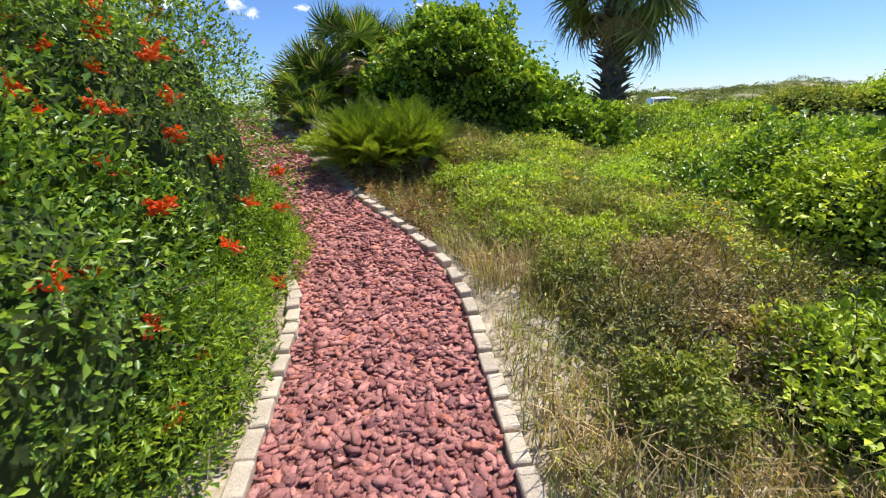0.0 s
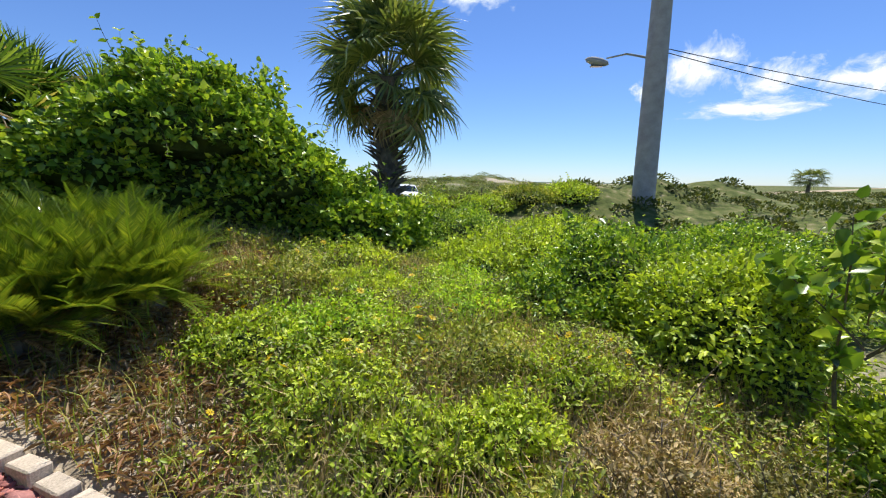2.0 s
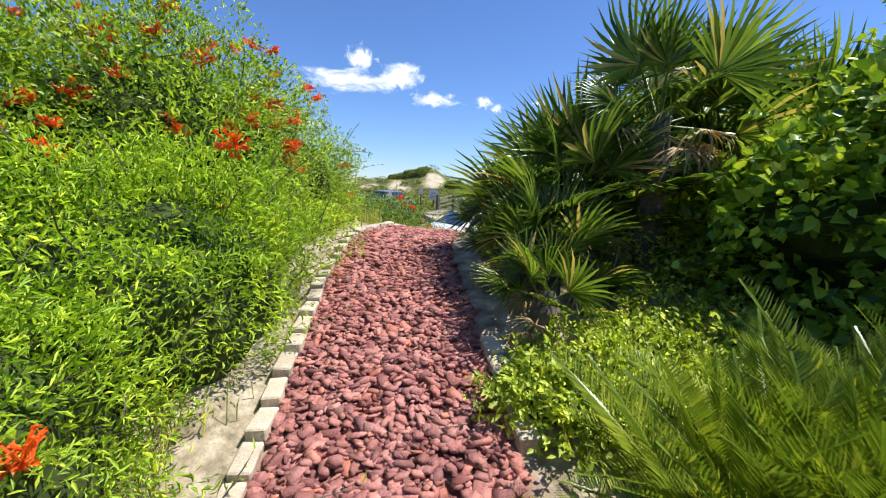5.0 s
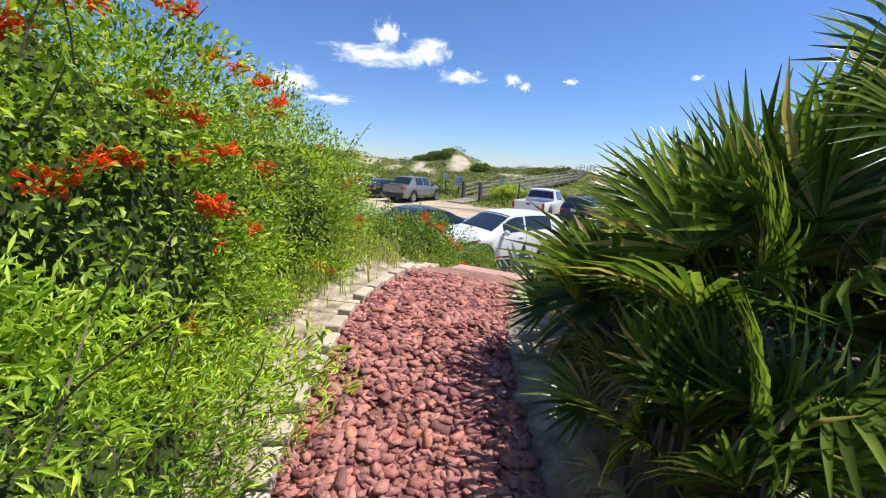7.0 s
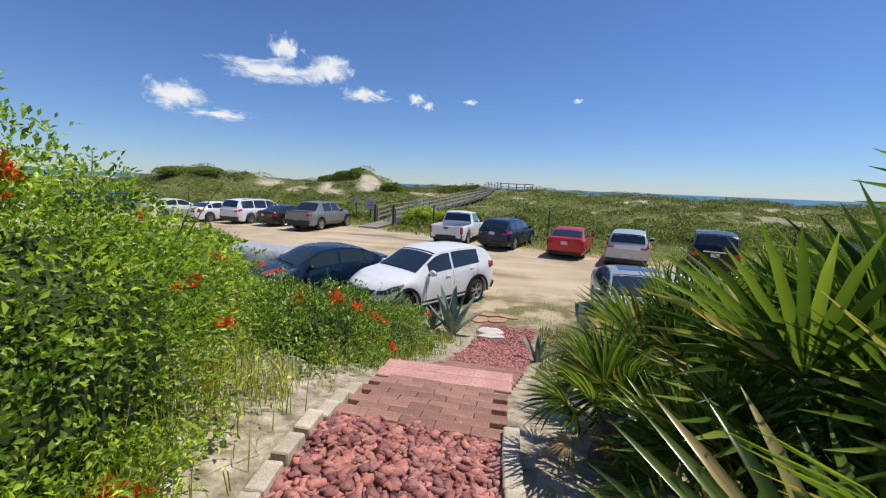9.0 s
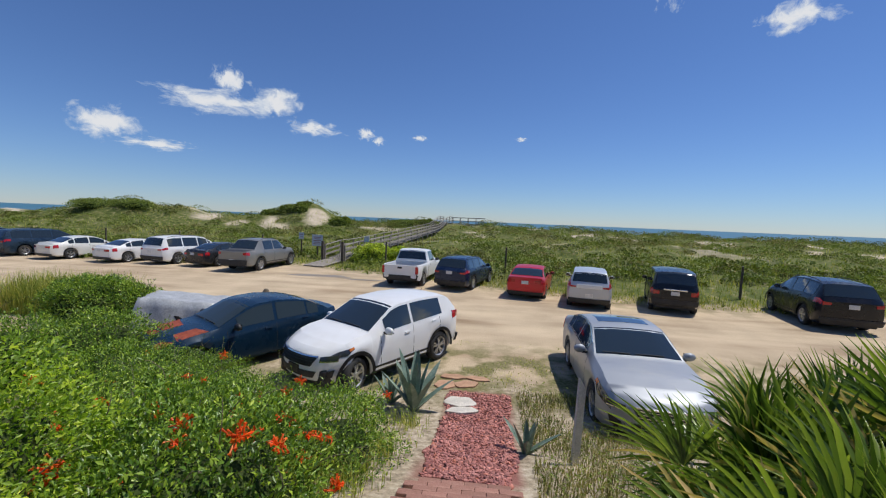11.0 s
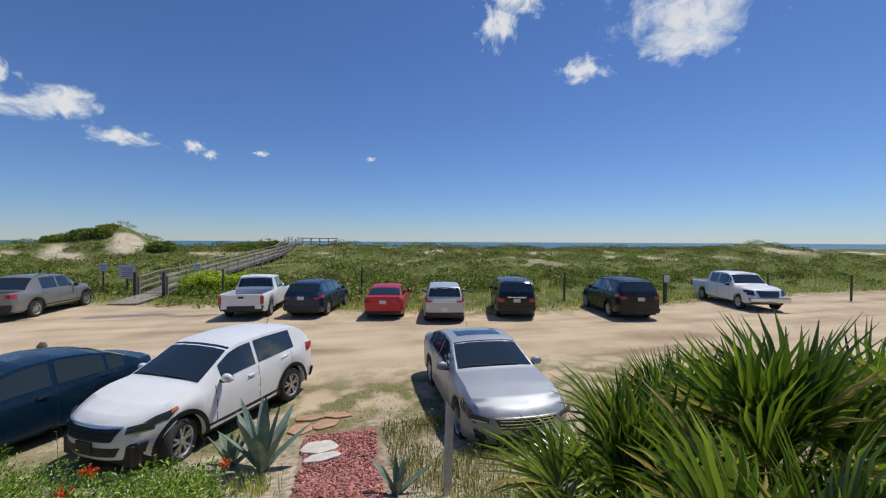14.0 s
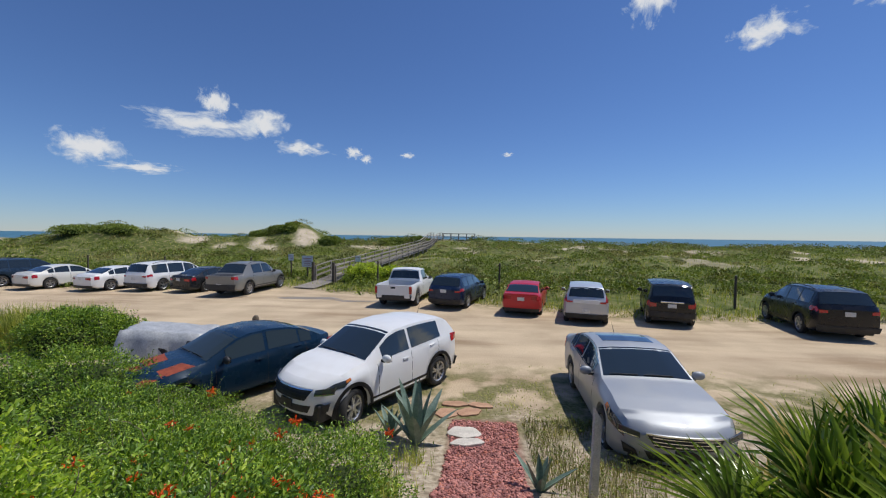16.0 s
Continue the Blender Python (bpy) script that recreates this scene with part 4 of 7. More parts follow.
S = suv(L=5.04, W=2.0, wb=2.86, front=1.0, wr=0.37, grille=None, amber=False, rails=(2.0, 4.2), plate=0.95, tail=(4.6, 5.0, 3.1, 3.9), belt=[(0, 0.8), (0.3, 0.95), (1.3, 1.1), (3.2, 1.14), (4.9, 1.18), (5.04, 1.08)],
        roof=[(0, 0.84), (0.12, 0.98), (0.6, 1.12), (1.4, 1.2), (2.15, 1.66), (2.4, 1.74), (3.2, 1.78), (4.2, 1.74), (4.55, 1.68), (4.94, 1.22), (5.04, 1.1)], panes=[(1.85, 2.7), (2.78, 3.6), (3.68, 4.4)], screen=(1.45, 2.2), backlight=(4.56, 4.9), seams=[1.65, 2.74, 3.64], handles=[2.45, 3.4], mirror=1.8)
vehicle("suv", place((13.31, 16.3), (12.66, 13.4), -1, S["W"], S["wb"]) @ Matrix.Diagonal((1, 0.95, 1.03, 1)), S, BLACK, "large black suv with roof rails parked facing the dunes", "suv")

S = van()
vehicle("minivan", place((-18.6, 23.3), (-19.2, 20.35), 1, S["W"], S["wb"]), S, WHITE, "white minivan with dark windows parked facing the dunes", "minivan")
S = sedan(L=4.8)
vehicle("sedan", place((-15.7, 22.9), (-16.37, 20.3), 1, S["W"], S["wb"]), S, GRAPHITE, "dark grey sedan parked facing the dunes", "sedan")
S = sedan(L=4.85, W=1.85, wb=2.8)
vehicle("sedan", place((-21.5, 22.5), (-22.2, 19.85), 1, S["W"], S["wb"]), S, WHITE, "white sedan parked facing the dunes", "sedan")
vehicle("sedan", place((-25.6, 22.6), (-26.3, 19.9), 1, S["W"], S["wb"]), S, OFFWHITE, "cream white sedan parked facing the dunes", "sedan")
S = van(belt=[(0, 0.8), (0.3, 0.95), (1.2, 1.08), (5.0, 1.12), (5.15, 1.0)])
vehicle("suv", place((-29.3, 23.2), (-30.0, 20.2), 1, S["W"], S["wb"]), S, SLATE, "slate blue large suv parked facing the dunes", "suv")
vehicle("suv", place((-33.6, 23.0), (-34.4, 20.1), 1, S["W"], S["wb"]), S, BLACK, "black large suv parked facing the dunes", "suv")




def bed_section(sh, x, side, rail, floor):
    hw = abs(sh.at(x, 2, 1).x)
    zb = sh.at(x, 0, 1).z
    return [Vector((side * hw * 0.93, sh.nose - x, zb)), Vector((side * hw, sh.nose - x, zb + (rail - zb) * 0.4)), Vector((side * hw * 0.985, sh.nose - x, rail - 0.04)), Vector((side * hw * 0.96, sh.nose - x, rail)), Vector((side * hw * 0.86, sh.nose - x, rail)), Vector((side * hw * 0.84, sh.nose - x, floor)), Vector((0, sh.nose - x, floor))]


class CabShell(Shell):
    def stations(self):
        end = self.s["cab_end"]
        return [x for x in super().stations() if x < end - 0.012] + [end]


def truck(name, m, s, color, label):
    global Shell
    keep = Shell
    Shell = CabShell
    t = vehicle(name, m, s, color, label, "pickup truck")
    Shell = keep
    sh = Shell(s)
    rail, floor, end, L, W = s["rail"], s["rail"] - 0.5, s["cab_end"] + 0.03, s["L"], s["W"]
    bm = bmesh.new()
    rings = []
    for x in [end] + [x for x in sh.stations() if end + 0.02 < x < L - 0.06] + [L - 0.05]:
        a, b = bed_section(sh, x, 1, rail, floor), bed_section(sh, x, -1, rail, floor)
        rings.append([bm.verts.new(p) for p in a + b[-2::-1]])
    for a, b in zip(rings, rings[1:]):
        for k in range(len(a) - 1):
            bm.faces.new((a[k], a[k + 1], b[k + 1], b[k]))
    bmesh.ops.recalc_face_normals(bm, faces=bm.faces)
    bed = part("bed", bm, color, t, smooth=True)
    part("bed_liner", boxed((W * 0.82, L - end - 0.2, 0.02), (0, sh.nose - (end + L) / 2, floor + 0.015)), BLACKP, bed, "black bed liner")
    part("bed_wall", boxed((W * 0.86, 0.04, rail - floor + 0.3), (0, sh.nose - end - 0.03, (rail + floor) / 2 - 0.1)), color, bed)
    gate = part("tailgate", boxed((W * 0.85, 0.07, rail - 0.52), (0, sh.nose - L + 0.035, (rail + 0.52) / 2), (0, 0, 0), 0.015), color, t)
    part("tailgate_handle", boxed((0.24, 0.02, 0.09), (0, sh.nose - L - 0.006, rail - 0.13), (0, 0, 0), 0.01), BLACKP, gate)
    for side in (1, -1):
        part("tail_lamp", boxed((0.15, 0.10, 0.36), (side * (W / 2 - 0.12), sh.nose - L + 0.04, rail - 0.24), (0, 0, 0), 0.02), REDLAMP, t, "tall red tail lamp")
    return t


PICK = dict(L=5.3, W=1.98, wb=3.2, front=0.95, sill=0.36, wr=0.385, belt=[(0, 0.95), (0.3, 1.08), (1.6, 1.14), (3.2, 1.16), (5.3, 1.14)],
            roof=[(0, 1.0), (0.12, 1.12), (0.8, 1.2), (1.5, 1.24), (2.05, 1.76), (2.25, 1.83), (2.7, 1.85), (3.0, 1.82), (3.15, 1.78), (3.32, 1.2), (3.4, 1.17), (5.3, 1.16)],
            panes=[(1.85, 2.95)], screen=(1.54, 2.1), backlight=(3.17, 3.29), seams=[1.7, 3.0], handles=[2.75], head=(0.05, 0.35, 3.2, 3.9), tail=(5.2, 5.28, 3.1, 3.6), tail_w=0.12, plate=0.56, mirror=1.78, mirror_mat=BLACKP, spokes=6, cab_end=3.36, rail=1.16, rear_trim=(0.46, 0.66), tumble=0.14)
truck("pickup_truck", place((-2.51, 20.53), (-2.89, 17.36), 1, PICK["W"], PICK["wb"]), PICK, WHITE, "white single-cab pickup truck with black rear bumper")
RAM = dict(PICK, L=5.85, wb=3.57, grille=(0.72, 1.05, 1.1), roof=[(0, 1.0), (0.12, 1.14), (0.8, 1.22), (1.45, 1.26), (2.05, 1.80), (2.25, 1.87), (3.0, 1.90), (3.8, 1.87), (3.98, 1.82), (4.12, 1.2), (4.2, 1.17), (5.85, 1.17)],
           belt=[(0, 0.95), (0.3, 1.1), (1.6, 1.16), (5.85, 1.17)], panes=[(1.85, 2.85), (2.95, 3.75)], backlight=(4.0, 4.1), seams=[1.7, 2.9, 3.85], handles=[2.6, 3.0], tail=(5.72, 5.83, 3.1, 3.6), cab_end=4.16, rail=1.17, bumper_mat=CHROME)
ram = truck("pickup_truck", place((20.93, 13.59), (22.25, 17.13), 1, RAM["W"], RAM["wb"]), RAM, WHITE, "white crew-cab pickup truck with a chrome grille and bumper")
part("front_bumper", boxed((1.9, 0.22, 0.26), (0, RAM["wb"] / 2 + RAM["front"] + 0.04, 0.62), (0, 0, 0), 0.05), CHROME, ram, "chrome front bumper")
AVA = suv(L=5.6, W=2.0, wb=3.3, front=0.98, sill=0.33, wr=0.385, grille=None, amber=False, spokes=6, plate=0.68, rear_trim=(0.45, 0.72), tail=(5.35, 5.58, 2.9, 3.9), tail_w=0.16, belt=[(0, 0.95), (0.3, 1.08), (1.6, 1.15), (4.2, 1.18), (5.6, 1.18)],
          roof=[(0, 1.0), (0.12, 1.1), (0.8, 1.2), (1.5, 1.25), (2.15, 1.78), (2.4, 1.85), (3.2, 1.88), (3.9, 1.85), (4.1, 1.80), (4.75, 1.24), (5.55, 1.22), (5.6, 1.15)], panes=[(1.95, 2.85), (2.95, 3.85)], screen=(1.55, 2.2), backlight=(4.12, 4.68), seams=[1.75, 2.9, 3.9], handles=[2.6, 3.65], mirror=1.9, mirror_mat=BLACKP, rails=(2.4, 3.9))
avalanche = vehicle("pickup_truck", place((-12.9, 22.7), (-13.13, 19.45), 1, AVA["W"], AVA["wb"]), AVA, PEWTER, "pewter grey pickup with dark lower cladding and a sloped rear cab", "pickup truck")
part("bed_cover", Shell(AVA).patch(4.82, 5.5, 5.25, 7, 0, 0.01), BLACKP, avalanche, "black bed cover")


# ---- structures beside the car park ----
def rail_walk():
    """Timber boardwalk that climbs over the dunes, with posts, two rails and deck boards."""
    base = thing("boardwalk", pose(0, 0, 0), "weathered grey timber boardwalk with handrails climbing over the dunes", "boardwalk")
    a, b = Vector((-10.6, 25.0, 0.25)), Vector((-5.9, 67.8, 2.38))
    d = b - a
    n = int(d.length / 0.3)
    yaw = math.degrees(math.atan2(-d.x, d.y))
    side = Vector((d.y, -d.x, 0)).normalized()
    board = bpy.data.meshes.new("deck_board")
    bm = boxed((1.5, 0.27, 0.045), bevel=0.006)
    bm.to_mesh(board)
    bm.free()
    board.materials.append(GREYWOOD)

    def lift(p):
        return max(p.z, land1(p.x, p.y) + 0.12)
    pts = []
    for k in range(n + 1):
        p = a + d * k / n
        p.z = lift(p)
        pts.append(p)
    for _ in range(6):
        for k in range(1, n):
            pts[k].z = max(pts[k].z, (pts[k - 1].z + pts[k + 1].z) / 2)
    for k, p in enumerate(pts):
        o = link_mesh("deck_board", board, None, base)
        o.matrix_local = pose(p.x, p.y, p.z, 0, 0, yaw)
    for s in (-1, 1):
        tops = []
        for k in range(0, n + 1, 8):
            p = pts[k] + side * 0.78 * s
            g = land1(p.x, p.y) - 0.2
            part("post", boxed((0.1, 0.1, pts[k].z + 1.05 - g), (p.x, p.y, (pts[k].z + 1.05 + g) / 2), (0, 0, yaw), 0.006), GREYWOOD, base)
            tops.append(p)
        for h in (0.35, 0.7, 1.07):
            for u, v in zip(tops, tops[1:]):
                m = (u + v) / 2
                slope = math.degrees(math.atan2(v.z - u.z, math.hypot(v.x - u.x, v.y - u.y)))
                size = (0.14, (v - u).length, 0.04) if h > 1 else (0.04, (v - u).length, 0.13)
                part("rail", boxed(size, (m.x, m.y, m.z + h), (slope, 0, yaw), 0.005), GREYWOOD, base)
    end = pts[-1]
    for s in (-1, 1):
        for h in (0.5, 1.07):
            part("landing_rail", boxed((6.0, 0.05, 0.1), (end.x + 3.2, end.y + 1.1 * s + 0.6, end.z + h), (0, 0, -8)), GREYWOOD, base)
    for k in range(5):
        for s in (-1, 1):
            part("landing_post", boxed((0.1, 0.1, 3.0), (end.x + 0.4 + 1.4 * k, end.y + 1.1 * s + 0.6 - 0.2 * k, end.z - 0.4)), GREYWOOD, base)
    part("landing_deck", boxed((6.2, 2.2, 0.06), (end.x + 3.2, end.y + 0.6, end.z), (0, 0, -8)), GREYWOOD, base)
    part("ramp", boxed((1.5, 2.6, 0.06), (-10.85, 23.6, 0.16), (4, 0, yaw - 4), 0.01), GREYWOOD, base, "sandy timber entry ramp")
    for x, y in ((-11.45, 24.8), (-9.85, 24.5)):
        part("entry_post", boxed((0.17, 0.17, 1.7), (x, y, land1(x, y) + 0.7), (0, 0, yaw), 0.01), DARKWOOD, base, "dark entry post")


rail_walk()


def post(x, y, h, r=0.06, lean=0.0, label="weathered dark wooden fence post at the dune edge"):
    m = pose(x, y, land1(x, y) - 0.15, lean, lean * 0.5, 0)
    e = thing("fence_post", m, label, "fence post", "fence posts")
    part("shaft", tube(bmesh.new(), [(0, 0, 0), (0, 0, h * 0.5), (0.01, 0, h + 0.15)], [r, r * 0.97, r * 0.92], 10), DARKWOOD, e)
    part("cap", tube(bmesh.new(), [(0.01, 0, h + 0.15), (0.01, 0, h + 0.18)], [r * 0.9, r * 0.5], 10), GREYWOOD, e)
    return e


POSTS = ((13.06, 18.0, 1.25), (18.8, 16.6, 1.25), (27.3, 16.9, 1.2), (30.8, 14.5, 1.2), (1.6, 21.8, 1.2), (-6.6, 24.2, 1.2), (-17.0, 26.4, 1.2), (-24.5, 27, 1.2), (-31.5, 27.4, 1.2))
for x, y, h in POSTS:
    post(x, y, h + 0.4)
for (x0, y0, h0), (x1, y1, h1) in list(zip(POSTS, POSTS[1:]))[:3]:
    for f in (0.35, 0.62, 0.9):
        a, b = Vector((x0, y0, land1(x0, y0) + h0 * f)), Vector((x1, y1, land1(x1, y1) + h1 * f))
        bm = tube(bmesh.new(), [a, (a + b) / 2 - Vector((0, 0, 0.03)), b], [0.004] * 3, 4)
        tagged(part("fence_wire", bm, DARKWOOD, None), "thin rusty wire strung between dune fence posts", "fence wire", "fence wires")


def small_sign(x, y, h, w, t, material, rows, label, turn=0):
    e = thing("sign", pose(x, y, land1(x, y) - 0.1, 0, 0, turn), label, "sign", "signs")
    part("post", boxed((0.09, 0.09, h + 0.1), (0, 0, h / 2), (0, 0, 0), 0.006), DARKWOOD, e)
    p = part("panel", boxed((w, 0.02, t), (0, -0.06, h - t / 2 + 0.12), (0, 0, 0), 0.004), material, e, "pale sign panel")
    for k in range(rows):
        part("text_bar", boxed((w * (0.7 - 0.12 * (k % 2)), 0.004, t * 0.06), (0, -0.073, h + 0.05 - t * (0.15 + 0.75 * k / max(rows, 1)))), SIGNINK, p)
    return e


SIGNINK = plain("faded_sign_ink", (0.32, 0.16, 0.16), 0.7)
small_sign(-12.45, 26.2, 1.75, 0.85, 0.85, SIGNW, 5, "faded white notice sign on a dark post")
small_sign(-14.1, 27.0, 1.75, 0.4, 0.5, SIGNW, 2, "small pale notice sign on a leaning post", 6)
small_sign(18.75, 16.4, 1.6, 0.4, 0.4, SIGNW, 0, "small white sign on a dune fence post")
small_sign(-8.9, 27.3, 1.6, 0.4, 0.45, SIGNW, 1, "small weathered sign beside the boardwalk")


def street_lamp():
    g = land1(20.75, -3.78)
    e = thing("street_lamp", pose(20.75, -3.78, g - 0.3), "tall grey utility pole with an arm lamp and overhead wires", "street lamp")
    part("pole", tube(bmesh.new(), [(0, 0, 0), (0.0, 0.02, 5), (0.0, 0.06, 11.5)], [0.45, 0.41, 0.33], 14), CONCRETE, e, smooth=True)
    a = Vector((19.87, -1.75, 7.17)) - Vector((20.75, -3.78, g - 0.3))
    part("arm", tube(bmesh.new(), [(0, 0.1, a.z - 0.1), a * 0.5 + Vector((0, 0, a.z * 0.5 + 0.18)), a + Vector((0.3, -0.25, 0.14))], [0.05, 0.04, 0.035], 8), CONCRETE, e)
    bm = bmesh.new()
    bmesh.ops.create_icosphere(bm, subdivisions=2, radius=0.5, matrix=pose(*a, 12, 0, 42) @ Matrix.Diagonal((0.42, 1.0, 0.34, 1)))
    part("lamp_head", bm, CONCRETE, e, "dull metal lamp head", True)
    part("lens", boxed((0.26, 0.5, 0.06), (a.x, a.y, a.z - 0.17), (0, 0, 42), 0.02), LAMPGLASS, e)
    for z0, dz in ((7.55, 0.1), (7.42, -0.35)):
        pts = []
        for k in range(15):
            v = k / 14
            pts.append((v * 36 + 0.1, -v * 15.4 + 0.1, z0 - g + 0.3 + dz * v * 3 - 2.2 * v * (1 - v)))
        part("wire", tube(bmesh.new(), pts, [0.018] * 15, 4), BLACKP, e)
    g = land1(26.98, -3.62)
    e = thing("street_sign", pose(26.98, -3.62, g), "green street name sign on a thin pole beyond the shrubs", "street sign")
    top = 2.15 - g
    part("pole", tube(bmesh.new(), [(0, 0, -0.1), (0, 0, top)], [0.035, 0.035], 8), CONCRETE, e)
    part("name_plate", boxed((0.05, 1.1, 0.2), (0, 0, top), (0, 0, -8), 0.01), SIGNG, e)
    part("cross_plate", boxed((0.7, 0.05, 0.2), (0, 0, top - 0.25), (0, 0, -8), 0.01), SIGNG, e)


street_lamp()


def covered_trailer():
    e = thing("covered_trailer", pose(-8.5, 7.7, 0, 0, 0, 12) @ Matrix.Scale(0.88, 4), "low trailer under a wrinkled grey tarpaulin", "trailer")
    nx, ny = 26, 18
    vs, fs = [], []
    for j in range(ny):
        for i in range(nx):
            u, v = i / (nx - 1) * 2 - 1, j / (ny - 1) * 2 - 1
            h = 1.0 * (1 - max(0, (abs(u) - 0.86) / 0.14) ** 1.2 * 0.95) * (1 - max(0, (abs(v) - 0.82) / 0.18) ** 1.2 * 0.95)
            h = max(0.03, h * (1 + 0.025 * math.sin(7 * u + 4 * v) + 0.03 * abs(math.sin(11 * v - 5 * u))) - 0.12 * u)
            vs.append((u * 1.35 + 0.04 * math.sin(9 * v), v * 0.85 + 0.04 * math.sin(8 * u), h))
    for j in range(ny - 1):
        for i in range(nx - 1):
            fs.append((j * nx + i, j * nx + i + 1, (j + 1) * nx + i + 1, (j + 1) * nx + i))
    link_mesh("tarpaulin", raw("tarpaulin", vs, fs, True), TARP_M, e)
    part("bed", boxed((2.3, 1.3, 0.35), (0, 0, 0.35), (0, 0, 0), 0.02), BLACKP, e)
    for s in (-1, 1):
        part("tyre", tube(bmesh.new(), [(0, s * 0.72 - 0.06, 0.28), (0, s * 0.72 + 0.06, 0.28)], [0.28, 0.28], 16), RUBBER, e)


covered_trailer()
x, y = -7.3, 9.9
e = thing("wooden_stub_post", pose(x, y, land1(x, y) - 0.1), "short brown wooden stub post in the car park", "post")
part("shaft", tube(bmesh.new(), [(0, 0, 0), (0, 0, 0.85), (0.02, 0, 0.93)], [0.12, 0.11, 0.06], 10), TWIG, e)
x, y = 1.42, 1.72
PALEWOOD = surface("pale_weathered_plank", (0.50, 0.47, 0.42), (0.68, 0.65, 0.60), 7, 0.85, 0.3, 70)
e = thing("wooden_stake", pose(x, y, land1(x, y) - 0.1, -3, 4, 20), "tall weathered grey plank stake beside the path", "stake")
bm = bmesh.new()
prof = [(-0.05, 0), (0.05, 0), (0.05, 1.06), (-0.05, 1.2)]
lo = [bm.verts.new((px, -0.02, pz)) for px, pz in prof]
hi = [bm.verts.new((px, 0.02, pz)) for px, pz in prof]
bm.faces.new(lo)
bm.faces.new(hi[::-1])
for k in range(4):
    bm.faces.new((lo[k], hi[k], hi[(k + 1) % 4], lo[(k + 1) % 4]))
part("board", bm, PALEWOOD, e)
part("strip", boxed((0.05, 0.03, 1.0), (0.02, 0.036, 0.5), (0, 0, 0), 0.006), PALEWOOD, e)

PUDDLE = plain("puddle_water", (0.30, 0.24, 0.17), 0.35)
for px, py, rx, ry in ((-9.0, 18.8, 1.7, 0.55), (-13.6, 18.6, 0.9, 0.3), (-6.3, 18.1, 1.1, 0.3)):
    bm = bmesh.new()
    z = max(land1(px + dx * rx, py + dy * ry) for dx in (-1, 0, 1) for dy in (-1, 0, 1)) + 0.003
    ring = [bm.verts.new((px + rx * math.cos(a) * (1 + 0.22 * math.sin(3 * a + px)), py + ry * math.sin(a) * (1 + 0.3 * math.sin(2 * a + 1)), z)) for a in np.linspace(0, 2 * math.pi, 40)[:-1]]
    bm.faces.new(ring)
    tagged(part("puddle", bm, PUDDLE, None), "shallow muddy puddle on the sand car park", "puddle")


# ---- plants ----
def unit(v):
    return v / np.maximum(np.linalg.norm(v, axis=-1, keepdims=True), 1e-9)


def leaf_cloud(P, A, N, size, width=0.45, fold=0.18):
    """Folded leaves: places P, axes A, faces N, lengths size. Returns corners and triangles."""
    A, S = unit(A), unit(np.cross(A, N))
    U = np.cross(S, A)
    L = size[:, None]
    base, tip = P, P + A * L
    mid = P + A * L * 0.48
    left, right = mid + S * L * width * 0.5 + U * L * fold, mid - S * L * width * 0.5 + U * L * fold
    n = len(P)
    if width >= 0.6:
        near, far = P + A * L * 0.16, P + A * L * 0.62
        w1, w2, up = S * L * width * 0.45, S * L * width * 0.36, U * L * fold * 0.8
        V = np.stack([base, near + w1 + up, far + w2 + up, tip - U * L * 0.08, far - w2 + up, near - w1 + up, mid], 1).reshape(-1, 3)
        k = np.arange(n)[:, None] * 7
        F = np.concatenate([k + [[0, 1, 6]], k + [[1, 2, 6]], k + [[2, 3, 6]], k + [[3, 4, 6]], k + [[4, 5, 6]], k + [[5, 0, 6]]], 1).reshape(-1, 3)
        return V, F
    V = np.stack([base, left, tip, right], 1).reshape(-1, 3)
    k = np.arange(n)[:, None] * 4
    F = np.concatenate([k + [[0, 1, 2]], k + [[0, 2, 3]]], 1).reshape(-1, 3)
    return V, F


def shell_points(blobs, n, rng, ground=True, shell=(0.84, 1.06), bump=0.12):
    B = np.array(blobs, float)
    area = B[:, 3] * B[:, 4] + B[:, 3] * B[:, 5] + B[:, 4] * B[:, 5]
    k = rng.choice(len(B), n, p=area / area.sum())
    D = unit(rng.normal(size=(n, 3)))
    D[:, 2] = np.where(D[:, 2] < -0.35, -D[:, 2], D[:, 2])
    r = rng.uniform(*shell, n) * (1 + bump * lumps(D[:, 0] * 3 + k, D[:, 1] * 3 + D[:, 2] * 4, 1.0) + bump * 0.5 * lumps(D[:, 0] * 9, D[:, 2] * 9 + k, 1.0))
    P = B[k, :3] + D * B[k, 3:] * r[:, None]
    N = unit(D / B[k, 3:])
    keep = np.ones(n, bool)
    for j, b in enumerate(B):
        q = np.linalg.norm((P - b[:3]) / b[3:], axis=1)
        keep &= (q > 0.82) | (k == j)
    if ground:
        keep &= P[:, 2] > land(P[:, 0], P[:, 1]) + 0.02
    return P[keep], N[keep]


def clumping(P, scale, seed):
    """Uneven swell in space between about -1 and 1, for the boughs of a crown."""
    q = P / scale + seed * 1.7
    x, y, z = q[:, 0], q[:, 1], q[:, 2]
    return (np.sin(2.1 * x + 1.3 * np.sin(1.7 * y)) + np.sin(2.3 * y + 1.1 * np.sin(1.9 * z)) + np.sin(2.5 * z + 1.2 * np.sin(1.8 * x))) / 2.4


